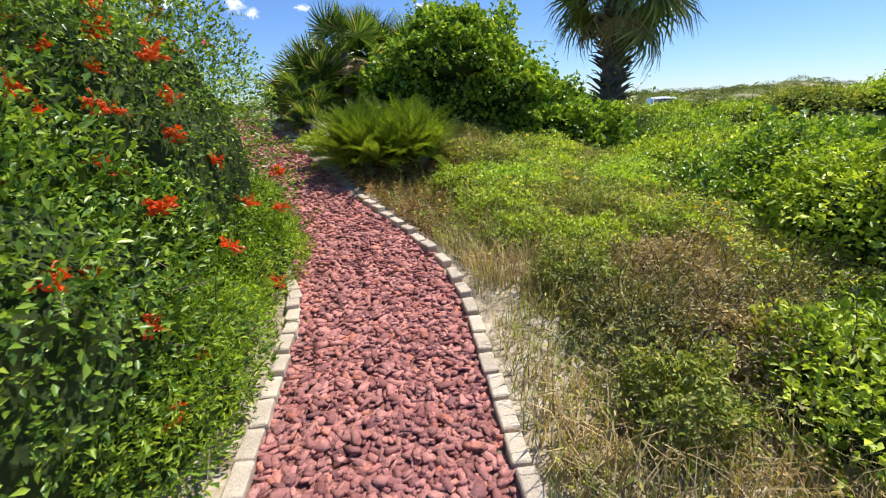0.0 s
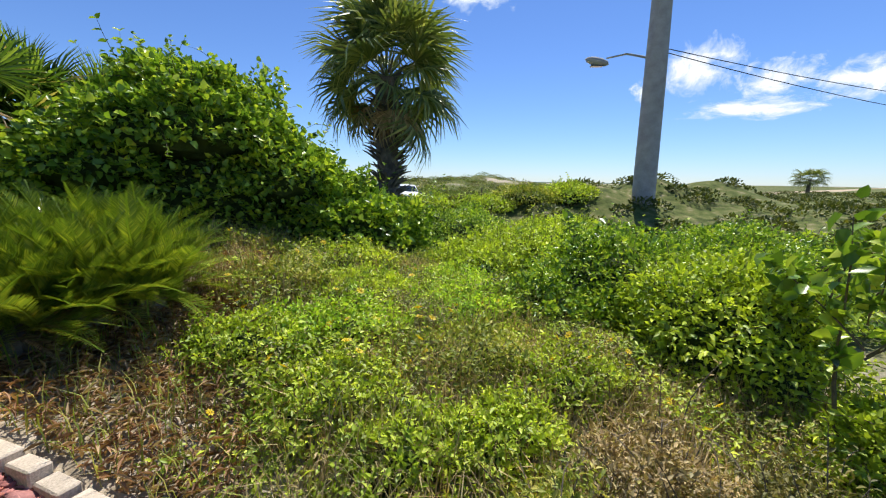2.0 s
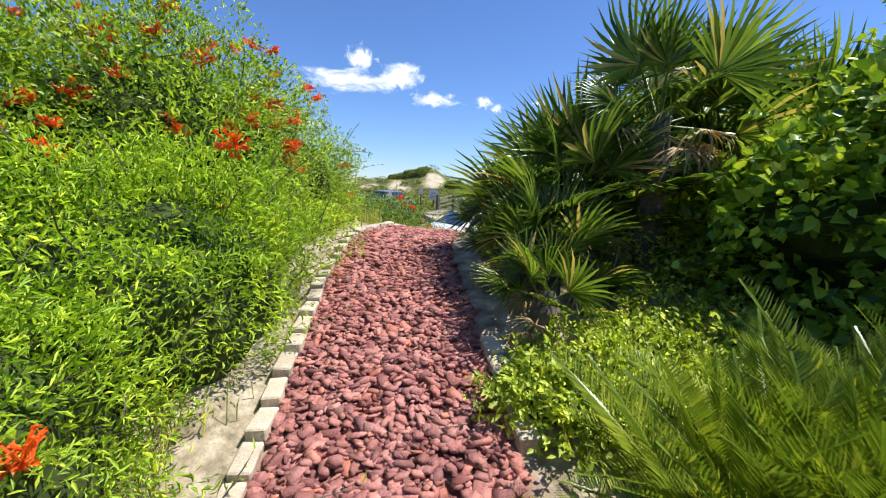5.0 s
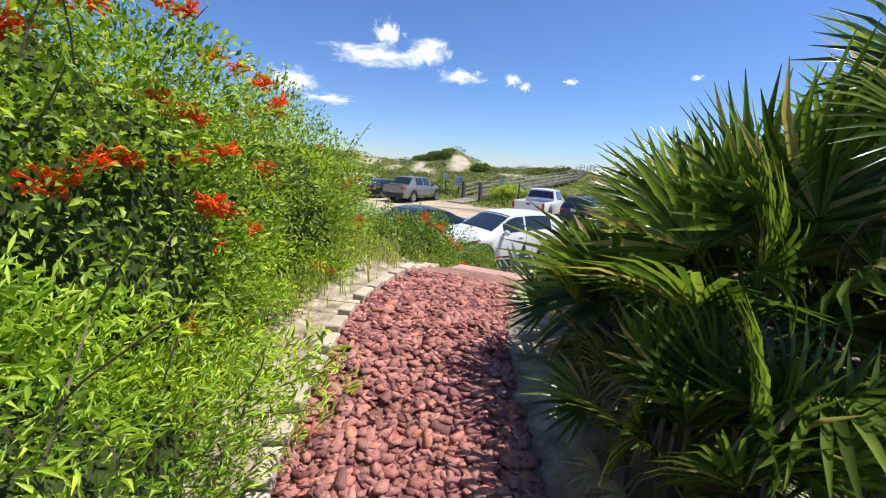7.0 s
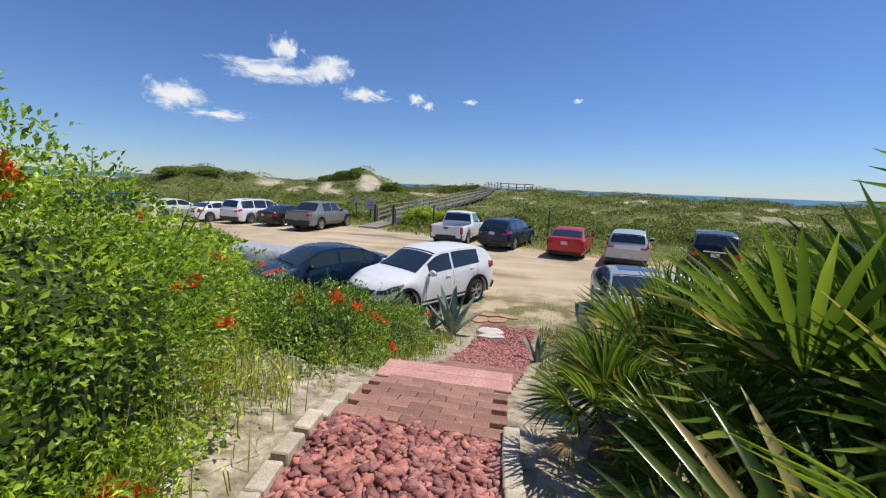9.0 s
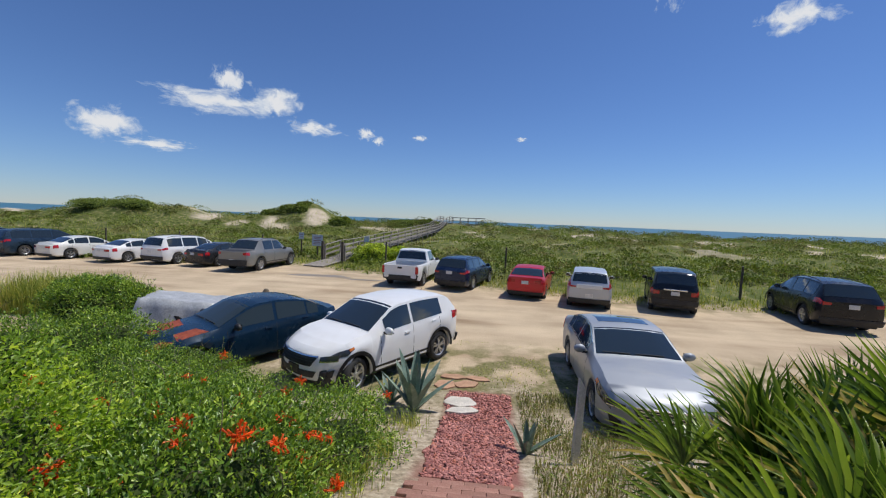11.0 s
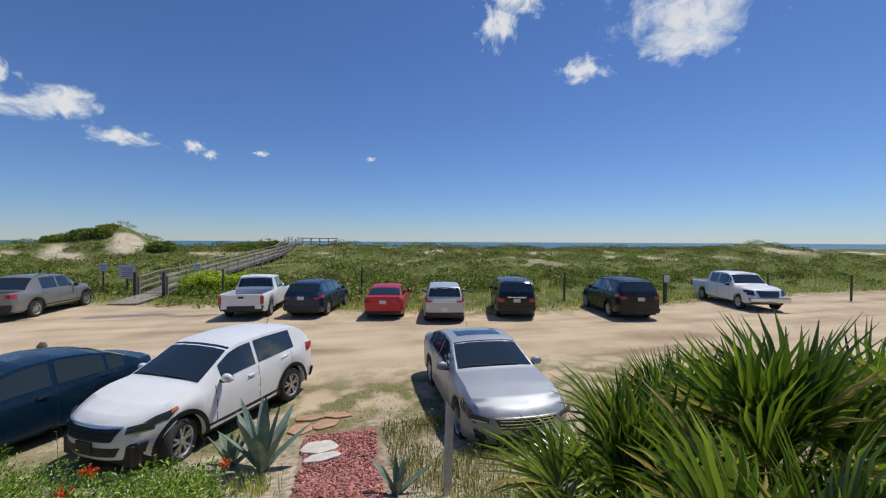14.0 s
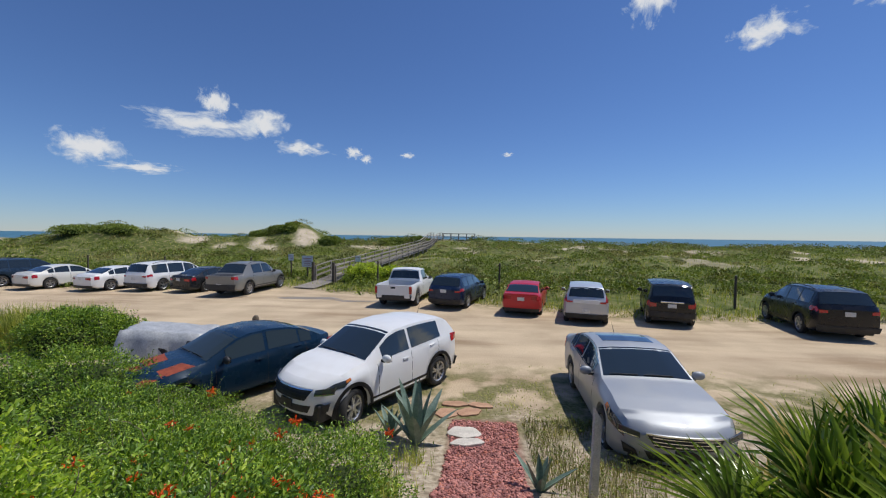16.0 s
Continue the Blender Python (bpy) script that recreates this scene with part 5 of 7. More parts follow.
def sprigs(P, N, rng, count, length, leaf, up=0.6):
    """Thin shoots that stand out from the crown, each with leaves in pairs. Returns leaf places, axes, faces and the stems."""
    pick = rng.choice(len(P), min(count, len(P)), replace=False)
    LP, LA, LN, stems = [], [], [], []
    for i in pick:
        d = unit(N[i] + np.array([0, 0, up]) + rng.normal(size=3) * 0.45)
        l = length * rng.uniform(0.5, 1.3)
        bend = rng.normal(size=3) * 0.25
        pts = [P[i] + d * l * t + bend * l * t * t - np.array([0, 0, 0.25 * l * t * t]) for t in np.linspace(0, 1, 6)]
        stems.append(pts)
        for j in range(1, 6):
            for s in (-1, 1):
                side = unit(np.cross(d, rng.normal(size=3)))
                LP.append(pts[j])
                LA.append(unit(d * 0.5 + side * s))
                LN.append(unit(np.array([0, 0, 1.0]) + rng.normal(size=3) * 0.5))
    return np.array(LP), np.array(LA), np.array(LN), stems


def shrub(name, blobs, n, leaf, material, label, seed, width=0.45, shoots=60, shoot_len=0.3, category="shrub", core=0.72, flowers=0, droop=0.1, spread=0.5, bump=0.14, group="garden shrubs", flower_low=-9.0, boughs=1.0):
    """A shrub: a dark solid core that paints inner shade, a ragged crown of single leaves, and shoots."""
    rng = np.random.default_rng(seed)
    cx, cy = blobs[0][0], blobs[0][1]
    base = np.array([cx, cy, land1(cx, cy)])
    e = thing(name, pose(*base), label, category, group)
    P, N = shell_points(blobs, n, rng, bump=bump)
    Pin, Nin = shell_points(blobs, n // 3, rng, shell=(0.7, 0.86), bump=bump)
    reach = float(np.mean([min(b[3:]) for b in blobs]))
    bough = clumping(P, 0.30 * boughs, seed) + 0.6 * clumping(P, 0.13 * boughs, seed + 3.0)
    P = P + N * (bough * 0.075 * min(reach, 1.3))[:, None]
    full = bough > rng.uniform(-1.5, 0.15, len(P))
    P, N = P[full], N[full]
    P, N = np.concatenate([P, Pin]), np.concatenate([N, Nin])
    A = unit(N * 0.55 + rng.normal(size=P.shape) * spread + np.array([0, 0, 0.15 - droop]))
    F = unit(N * 0.8 + rng.normal(size=P.shape) * 0.45 + np.array([0.25, 0.1, 0.6]))
    size = leaf * rng.uniform(0.55, 1.25, len(P))
    SP, SA, SN, stems = sprigs(P, N, rng, shoots, shoot_len, leaf)
    V, T = leaf_cloud(np.concatenate([P, SP]) - base, np.concatenate([A, SA]), np.concatenate([F, SN]), np.concatenate([size, leaf * rng.uniform(0.5, 1.0, len(SP))]), width)
    link_mesh("foliage", raw("foliage", V, T), material, e)
    bm = bmesh.new()
    for pts in stems:
        tube(bm, [Vector(p - base) for p in pts[::2] + [pts[-1]]], [0.004, 0.0035, 0.003, 0.0015], 3)
    part("shoot_layer", bm, TWIG, e, "thin brown shoots")["kind"] = "stuff"
    # One solid lump per blob; its dark colour stands for shade within the crown.
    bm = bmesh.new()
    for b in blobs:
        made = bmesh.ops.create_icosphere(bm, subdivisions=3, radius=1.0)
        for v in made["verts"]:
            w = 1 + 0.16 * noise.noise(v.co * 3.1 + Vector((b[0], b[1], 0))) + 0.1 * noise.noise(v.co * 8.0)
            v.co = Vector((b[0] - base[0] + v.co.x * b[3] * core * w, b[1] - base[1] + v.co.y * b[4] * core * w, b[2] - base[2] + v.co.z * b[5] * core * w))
    part("inner_mass", bm, SHADE, e, "dark solid core standing in for inner shade")
    if flowers:
        ok = np.where((N[:, 2] > -0.2) & (P[:, 2] > flower_low))[0]
        for i in rng.choice(ok, flowers, replace=False):
            p = P[i] + N[i] * 0.03 - base
            o = link_mesh("flower", FLOWERS[rng.integers(len(FLOWERS))], None, e, "orange-red tubular flower")
            o.matrix_local = pose(*p, *rng.uniform(-40, 40, 2), rng.uniform(0, 360)) @ Matrix.Scale(rng.uniform(0.7, 1.35), 4)
    return e


def flower_mesh(seed):
    """A cluster of narrow flaring trumpets."""
    rng = np.random.default_rng(seed)
    bm = bmesh.new()
    for k in range(26):
        d = Vector(unit(np.array([rng.normal(), rng.normal(), rng.uniform(0.1, 1.2)])))
        l = rng.uniform(0.04, 0.075)
        u = d.orthogonal().normalized()
        w = d.cross(u)
        root = Vector(rng.normal(size=3) * 0.012)
        prev = None
        for t, r in ((0, 0.0025), (0.6, 0.005), (0.85, 0.007), (1.0, 0.014)):
            ring = [bm.verts.new(root + d * l * t - Vector((0, 0, 0.012 * t * t)) + (u * math.cos(a) + w * math.sin(a)) * r * (1 if t < 1 or i % 2 else 0.5)) for i, a in enumerate([2 * math.pi * j / 6 for j in range(6)])]
            if prev:
                for j in range(6):
                    bm.faces.new((prev[j], prev[(j + 1) % 6], ring[(j + 1) % 6], ring[j]))
            prev = ring
    mesh = bpy.data.meshes.new("flower_cluster")
    bm.to_mesh(mesh)
    bm.free()
    mesh.materials.append(PETAL)
    return mesh


FLOWERS = [flower_mesh(k) for k in range(4)]
HONEY = "cape honeysuckle shrub with orange-red flower clusters beside the path"
shrub("honeysuckle_bush", [(1.25, -9.2, 1.5, 1.2, 1.5, 1.75), (0.0, -10.2, 1.9, 1.6, 1.8, 2.2), (0.5, -8.1, 1.35, 0.7, 0.9, 1.0)], 60000, 0.047, L_HONEY, HONEY, 1, flowers=110, shoots=120)
shrub("honeysuckle_bush", [(1.5, -11.1, 0.85, 1.05, 1.2, 1.25), (0.6, -12.5, 0.9, 1.2, 1.2, 1.6)], 32000, 0.052, L_HONEY, HONEY, 2, flowers=60, shoots=90)
shrub("honeysuckle_bush", [(-1.2, -5.35, 2.35, 1.15, 1.25, 1.42), (-1.2, -6.8, 2.0, 1.1, 1.1, 1.4)], 50000, 0.043, L_SUNNY, HONEY, 3, flowers=140, shoots=110)
shrub("honeysuckle_bush", [(-1.9, -3.5, 2.1, 1.05, 1.4, 1.3), (-2.9, -1.9, 1.65, 1.2, 1.4, 1.15)], 48000, 0.043, L_SUNNY, HONEY, 4, flowers=45, shoots=110)
shrub("honeysuckle_bush", [(-1.7, -1.0, 1.3, 0.95, 1.2, 0.85), (-3.0, 0.3, 0.85, 1.3, 1.3, 0.75)], 32000, 0.048, L_HONEY, HONEY, 5, flowers=32, shoots=90)
shrub("honeysuckle_bush", [(-2.4, 1.45, 0.5, 1.5, 0.85, 0.7), (-1.35, 0.75, 0.8, 0.65, 1.0, 0.72), (-4.2, 1.6, 0.5, 1.4, 1.2, 0.75), (-5.0, 3.4, 0.25, 1.3, 0.7, 0.62), (-3.6, 2.6, 0.2, 0.9, 0.6, 0.6)], 56000, 0.04, L_HONEY, HONEY, 6, flowers=26, shoots=160, bump=0.3, core=0.62)
shrub("feathery_bush", [(-0.25, -6.1, 1.65, 0.85, 1.25, 0.9), (0.2, -7.2, 1.3, 0.75, 0.8, 0.8), (0.75, -7.75, 0.95, 0.6, 0.75, 0.6)], 50000, 0.055, L_BRIGHT, "bright green feathery bush beside the path edge", 7, width=0.16, shoots=180, shoot_len=0.3, flowers=9, bump=0.3, category="bush")
shrub("feathery_bush", [(2.05, -10.7, 0.5, 0.5, 1.0, 0.55), (2.1, -9.2, 0.65, 0.42, 0.9, 0.55), (1.75, -8.3, 0.9, 0.4, 0.6, 0.5)], 30000, 0.05, L_SUNNY, "bright green feathery bush overhanging the pavers", 17, width=0.2, shoots=120, shoot_len=0.25, flowers=10, category="bush")
shrub("feathery_bush", [(-0.98, -4.95, 1.7, 0.46, 0.9, 0.6), (-1.25, -4.6, 1.85, 0.5, 0.95, 0.75), (-1.25, -3.5, 1.55, 0.45, 0.8, 0.5)], 36000, 0.055, L_BRIGHT, "bright green feathery bush with thin shoots", 8, width=0.18, shoots=150, shoot_len=0.3, flowers=8, bump=0.3, category="bush")
shrub("leafy_bush", [(-7.3, 3.8, 0.45, 1.3, 1.0, 0.95), (-5.8, 2.6, 0.45, 1.1, 0.9, 0.75), (-8.6, 3.4, 0.4, 1.0, 1.0, 0.9)], 20000, 0.06, L_HONEY, "dense dark green bush at the edge of the car park", 9, category="bush")
shrub("leafy_bush", [(-11.8, 7.9, 0.35, 1.5, 1.1, 0.95), (-10.6, 8.2, 0.25, 0.9, 0.8, 0.7)], 13000, 0.08, L_HONEY, "dense dark green bush beside the covered trailer", 19, category="bush")
for k, (x, y, q) in enumerate(((2.3, -5.35, 0.42), (2.75, -5.0, 0.45), (2.1, -5.7, 0.3), (2.5, -5.75, 0.35))):
    shrub("low_bush", [(x, y, land1(x, y), q, q * 0.9, 0.19), (x + 0.2, y + 0.15, land1(x, y), q * 0.8, q * 0.8, 0.24)], 3800, 0.045, L_COVER, "low bright green groundcover bush beside the path", 230 + k, width=0.5, shoots=60, shoot_len=0.12, category="bush", core=0.4, group="low bushes", bump=0.45, spread=0.8)
VINE = "vine-covered mound of broad bright green leaves"
shrub("vine_thicket", [(4.95, -3.95, 1.9, 1.6, 1.15, 1.75), (3.75, -3.85, 1.75, 1.0, 1.0, 1.25), (6.2, -4.3, 1.4, 1.15, 1.1, 1.15), (7.3, -4.5, 0.95, 1.1, 1.2, 1.0), (4.6, -4.65, 2.8, 1.15, 0.75, 0.5), (5.7, -4.75, 2.25, 0.8, 0.7, 0.5), (4.6, -4.2, 3.2, 0.7, 0.8, 0.5), (6.6, -5.1, 1.5, 0.8, 0.7, 0.5), (3.7, -4.5, 2.35, 0.8, 0.6, 0.4)], 50000, 0.09, L_VINE, VINE, 10, width=0.8, shoots=260, shoot_len=0.5, category="thicket", spread=0.35, bump=0.22)
for k, bl in enumerate(([(8.0, -9.7, 0.55, 1.0, 1.0, 1.0), (7.0, -11.2, 0.35, 0.7, 0.8, 0.6)], [(8.7, -8.4, 0.65, 1.2, 1.2, 0.95), (7.4, -8.0, 0.5, 0.8, 0.9, 0.7)], [(9.3, -6.6, 0.6, 1.3, 1.2, 0.85), (8.0, -6.4, 0.6, 0.9, 0.9, 0.75)], [(11.0, -9.2, 0.6, 1.6, 1.5, 1.0)], [(11.6, -5.6, 0.6, 1.7, 1.5, 0.8)], [(9.9, -3.9, 0.7, 1.4, 1.2, 0.9), (11.4, -2.8, 0.6, 1.2, 1.2, 0.9)])):
    shrub("leafy_bush", bl, 15000, 0.066, L_VINE if k % 2 else L_COVER, "broad-leaved green bush among low garden scrub", 20 + k, width=0.6, shoots=80, shoot_len=0.45, category="bush")
shrub("leafy_bush", [(5.95, -11.35, 0.35, 0.65, 0.7, 0.5)], 4500, 0.06, L_COVER, "low bright green bush in dry grass", 30, category="bush", shoots=60, shoot_len=0.25)


LOW = ((4.55, -8.3, 0.42), (5.0, -7.6, 0.5), (4.3, -7.5, 0.38), (5.7, -8.4, 0.5), (5.5, -7.0, 0.5), (6.3, -7.7, 0.55), (6.2, -9.1, 0.45), (4.9, -6.6, 0.42), (5.9, -6.1, 0.5), (6.9, -6.9, 0.55), (4.7, -9.0, 0.35), (7.1, -5.9, 0.55), (5.3, -9.2, 0.35))
for k, (x, y, q) in enumerate(LOW):
    shrub("low_bush", [(x, y, land1(x, y) + 0.03, q * 1.1, q, 0.2 + 0.14 * q), (x + q * 0.7, y - 0.1, land1(x, y) + 0.02, q * 0.8, q * 0.7, 0.2)], 3600, 0.05, (L_COVER, L_BRIGHT, L_COVER, L_GRASS)[k % 4], "low bright green bush in the groundcover", 130 + k, width=0.5, shoots=26, shoot_len=0.16, category="bush", core=0.5, group="low bushes", bump=0.35, spread=0.7)

for k, (x, y, q) in enumerate(((5.0, -10.6, 0.45), (5.6, -10.0, 0.5), (4.9, -9.9, 0.35), (6.0, -10.6, 0.4), (5.5, -11.0, 0.35), (4.85, -11.3, 0.3))):
    shrub("dry_bush", [(x, y, land1(x, y) + 0.05, q, q * 0.9, 0.34)], 3200, 0.045, (L_OLIVE, L_DRY, L_GRASS)[k % 3], "sparse olive-brown bush in the dry patch", 170 + k, width=0.4, shoots=45, shoot_len=0.25, category="bush", core=0.12, group="dry bushes", spread=0.9, bump=0.45)


def sapling(x, y, h, seed):
    rng = np.random.default_rng(seed)
    g = land1(x, y)
    e = thing("sapling", pose(x, y, g), "slender sapling with sparse broad green leaves", "sapling", "saplings")
    LP, LA, LN = [], [], []
    for k in range(7):
        a = rng.uniform(0, 6.28)
        z0 = 0 if k == 0 else h * rng.uniform(0.25, 0.75)
        l = h if k == 0 else h * rng.uniform(0.25, 0.45)
        d = np.array([0.12 * math.cos(a), 0.12 * math.sin(a), 1]) if k == 0 else np.array([math.cos(a) * 0.7, math.sin(a) * 0.7, 0.7])
        pts = [np.array([0, 0, z0]) + d * l * t + 0.04 * l * np.sin(5 * t + k) * np.array([1, 0.6, 0]) for t in np.linspace(0, 1, 7)]
        part("branch" if k else "stem", tube(bmesh.new(), [Vector(p) for p in pts], list(np.linspace(0.018 if k == 0 else 0.008, 0.003, 7)), 5), TWIG, e)
        for _ in range(46 if k == 0 else 34):
            t = rng.uniform(0.35, 1.05)
            i = min(int(t * 6), 5)
            LP.append(pts[i] + (pts[i + 1] - pts[i]) * (t * 6 - i) + rng.normal(size=3) * 0.03)
            LA.append(unit(rng.normal(size=3) + np.array([0, 0, 0.3])))
            LN.append(unit(np.array([0, 0, 1.0]) + rng.normal(size=3) * 0.5))
    V, T = leaf_cloud(np.array(LP), np.array(LA), np.array(LN), rng.uniform(0.07, 0.15, len(LP)), 0.75)
    link_mesh("foliage", raw("foliage", V, T), L_VINE, e)


for x, y, h in ((7.1, -10.65, 1.7), (7.9, -10.3, 1.6), (6.7, -11.3, 1.5), (8.6, -7.9, 1.15)):
    sapling(x, y, h, int(x * 100))


def fan_mesh(seed, blades, reach, spread, stalk, droop=0.12, wide=0.031):
    """One fan leaf: a stalk along +x and stiff pleated blades fanning from its end."""
    rng = np.random.default_rng(seed)
    V, F = [], []

    def quad(a, b, c, d):
        F.append((a, b, c, d))
    w = 0.012
    for x, z in ((0, 0), (stalk * 0.5, 0.05 * stalk), (stalk, 0.06 * stalk)):
        V.extend([(x, -w, z), (x, w, z), (x, 0, z - w * 1.4)])
    for k in range(2):
        a = 3 * k
        for i, j in ((0, 1), (1, 2), (2, 0)):
            quad(a + i, a + j, a + 3 + j, a + 3 + i)
    z0 = 0.06 * stalk
    for k in range(blades):
        f = k / (blades - 1) * 2 - 1
        ang = f * spread + rng.normal() * 0.025
        ln = reach * (1 - 0.22 * f * f) * rng.uniform(0.88, 1.06)
        dx, dy = math.cos(ang), math.sin(ang)
        tip = -rng.uniform(0.3, 1.6) * droop * reach
        n0 = len(V)
        bw = reach * wide
        for t, ww, dz in ((0.03, 0.25, 0.0), (0.35, 1.0, 0.05 * reach), (0.7, 0.72, 0.05 * reach + tip * 0.3), (1.0, 0.06, tip)):
            px, py = stalk + dx * ln * t, dy * ln * t
            lift = dz + 0.10 * reach * (1 - abs(f)) * t
            V.extend([(px + dy * bw * ww, py - dx * bw * ww, z0 + lift + bw * 0.55 * ww), (px, py, z0 + lift), (px - dy * bw * ww, py + dx * bw * ww, z0 + lift + bw * 0.55 * ww)])
        for r in range(3):
            a = n0 + 3 * r
            quad(a, a + 1, a + 4, a + 3)
            quad(a + 1, a + 2, a + 5, a + 4)
    return V, F


FANS = [raw("fan_leaf", *fan_mesh(k, 20 + 4 * (k % 2), 0.68, 1.5, 0.60, 0.05, 0.034 - 0.008 * (k % 2))) for k in range(6)]
DEAD_FANS = [raw("dead_fan_leaf", *fan_mesh(40 + k, 18, 0.5, 1.5, 0.5, 0.5)) for k in range(2)]
for mm in FANS:
    mm.materials.append(L_PALM)
for mm in DEAD_FANS:
    mm.materials.append(L_DEAD)


def palmetto(x, y, size, count, seed, lift=0.0, label="saw palmetto with stiff green fan leaves and dry brown tips"):
    rng = np.random.default_rng(seed)
    g = land1(x, y)
    e = thing("saw_palmetto", pose(x, y, g), label, "palmetto", "saw palmettos")
    part("trunk", tube(bmesh.new(), [(0, 0, -0.1), (0.03, 0, 0.25 + lift * 0.6), (0.02, 0.02, 0.45 + lift)], [0.11, 0.10, 0.06], 9), BARK, e, "fibrous brown trunk")
    for k in range(count):
        az = k * 2.399 * 57.2958 + rng.uniform(-18, 18)
        el = -8 + 94 * (k / count) ** 0.85 + rng.uniform(-7, 7)
        o = link_mesh("fan_leaf", FANS[rng.integers(len(FANS))], None, e)
        sc = size * rng.uniform(0.82, 1.12)
        o.matrix_local = pose(0, 0, 0.35 + lift, 0, 0, az) @ pose(0, 0, 0, rng.uniform(-75, 75), -el, 0) @ Matrix.Scale(sc, 4)
    for k in range(count // 2):
        o = link_mesh("dead_fan_leaf", DEAD_FANS[rng.integers(2)], None, e, "dry brown dead leaf")
        o.matrix_local = pose(0, 0, 0.3 + lift, 0, 0, rng.uniform(0, 360)) @ pose(0, 0, 0, rng.uniform(-30, 30), rng.uniform(5, 35), 0) @ Matrix.Scale(size * 0.85, 4)
    return e


PALMETTOS = ((1.62, -1.9, 0.72, 22, 0.0), (1.95, -3.95, 0.92, 22, 0.1), (3.05, -2.75, 1.0, 24, 0.7), (1.95, -0.75, 0.82, 24, 0.0), (2.75, -1.05, 0.95, 22, 0.0), (2.4, -2.9, 0.85, 20, 0.2),
             (3.5, -2.1, 1.0, 20, 0.25), (3.0, 0.2, 0.95, 20, 0.05), (1.85, -2.95, 0.88, 18, 0.05), (3.9, -3.0, 1.05, 20, 0.6), (4.1, -0.9, 1.0, 20, 0.15), (1.9, -4.6, 0.62, 14, -0.15), (1.42, -3.0, 0.55, 14, -0.15), (2.6, -3.9, 0.8, 14, 0.85), (1.62, -4.4, 0.5, 16, -0.15), (1.3, -3.65, 0.46, 14, -0.15), (1.12, -2.35, 0.46, 14, -0.12), (1.95, -5.05, 0.45, 12, -0.2))
for k, (x, y, s, c, l) in enumerate(PALMETTOS):
    palmetto(x, y, s, c, 60 + k, l)

CROWN = [raw("palm_frond", *fan_mesh(80 + k, 30, 1.05, 1.9, 0.95, 0.35)) for k in range(4)]
for mm in CROWN:
    mm.materials.append(L_CROWN)


def cabbage_palm():
    x, y = 9.05, -2.45
    g = land1(x, y)
    rng = np.random.default_rng(5)
    e = thing("cabbage_palm", pose(x, y, g), "cabbage palm with a rough booted trunk and a round fan-leaf crown", "palm tree")
    top = 4.55 - g
    part("trunk", tube(bmesh.new(), [(0, 0, -0.2), (0.02, 0, top * 0.5), (0, 0, top)], [0.26, 0.25, 0.27], 14), BARK, e, "rough dark trunk")
    bm = bmesh.new()
    for k in range(260):
        a, z = rng.uniform(0, 6.28), rng.uniform(0.9, top + 0.1)
        d = Vector((math.cos(a), math.sin(a), rng.uniform(0.3, 0.9)))
        p = Vector((math.cos(a) * 0.22, math.sin(a) * 0.22, z))
        l = rng.uniform(0.18, 0.42)
        tube(bm, [p, p + d * l * 0.6, p + d * l + Vector((0, 0, -0.03))], [0.04, 0.025, 0.008], 4)
    part("boot_layer", bm, BARK, e, "dry split leaf bases on the trunk")["kind"] = "stuff"
    for k in range(46):
        az = k * 137.5 + rng.uniform(-15, 15)
        el = -42 + 126 * (k / 46) ** 0.85 + rng.uniform(-8, 8)
        o = link_mesh("palm_frond", CROWN[rng.integers(4)], None, e)
        o.matrix_local = pose(0, 0, top, 0, 0, az) @ pose(0, 0, 0, rng.uniform(-40, 40), -el, 0) @ Matrix.Scale(rng.uniform(0.95, 1.15), 4)
    for az, el, sc in ((-38, -62, 1.15), (-30, -70, 1.0), (150, -58, 0.9)):
        o = link_mesh("hanging_frond", CROWN[1], None, e, "drooping fan frond")
        o.matrix_local = pose(0, 0, top - 0.1, 0, 0, az) @ pose(0, 0, 0, 15, -el, 0) @ Matrix.Scale(sc, 4)
    for k in range(7):
        o = link_mesh("dead_frond", DEAD_FANS[k % 2], None, e, "hanging brown dead frond")
        o.matrix_local = pose(0, 0, top - 0.1, 0, 0, rng.uniform(0, 360)) @ pose(0, 0, 0, 20, rng.uniform(45, 75), 0) @ Matrix.Scale(1.6, 4)


cabbage_palm()
x, y = 63.2, -4.3
e = thing("palm_tree", pose(x, y, land1(x, y) - 0.3), "small distant palm tree above the scrub", "palm tree")
part("trunk", tube(bmesh.new(), [(0, 0, 0), (0, 0, 2.2)], [0.2, 0.18], 8), BARK, e)
rng = np.random.default_rng(8)
for k in range(22):
    o = link_mesh("palm_frond", CROWN[k % 4], None, e)
    o.matrix_local = pose(0, 0, 2.2, 0, 0, k * 137.5) @ pose(0, 0, 0, 0, 30 - 80 * k / 22, 0) @ Matrix.Scale(1.0, 4)


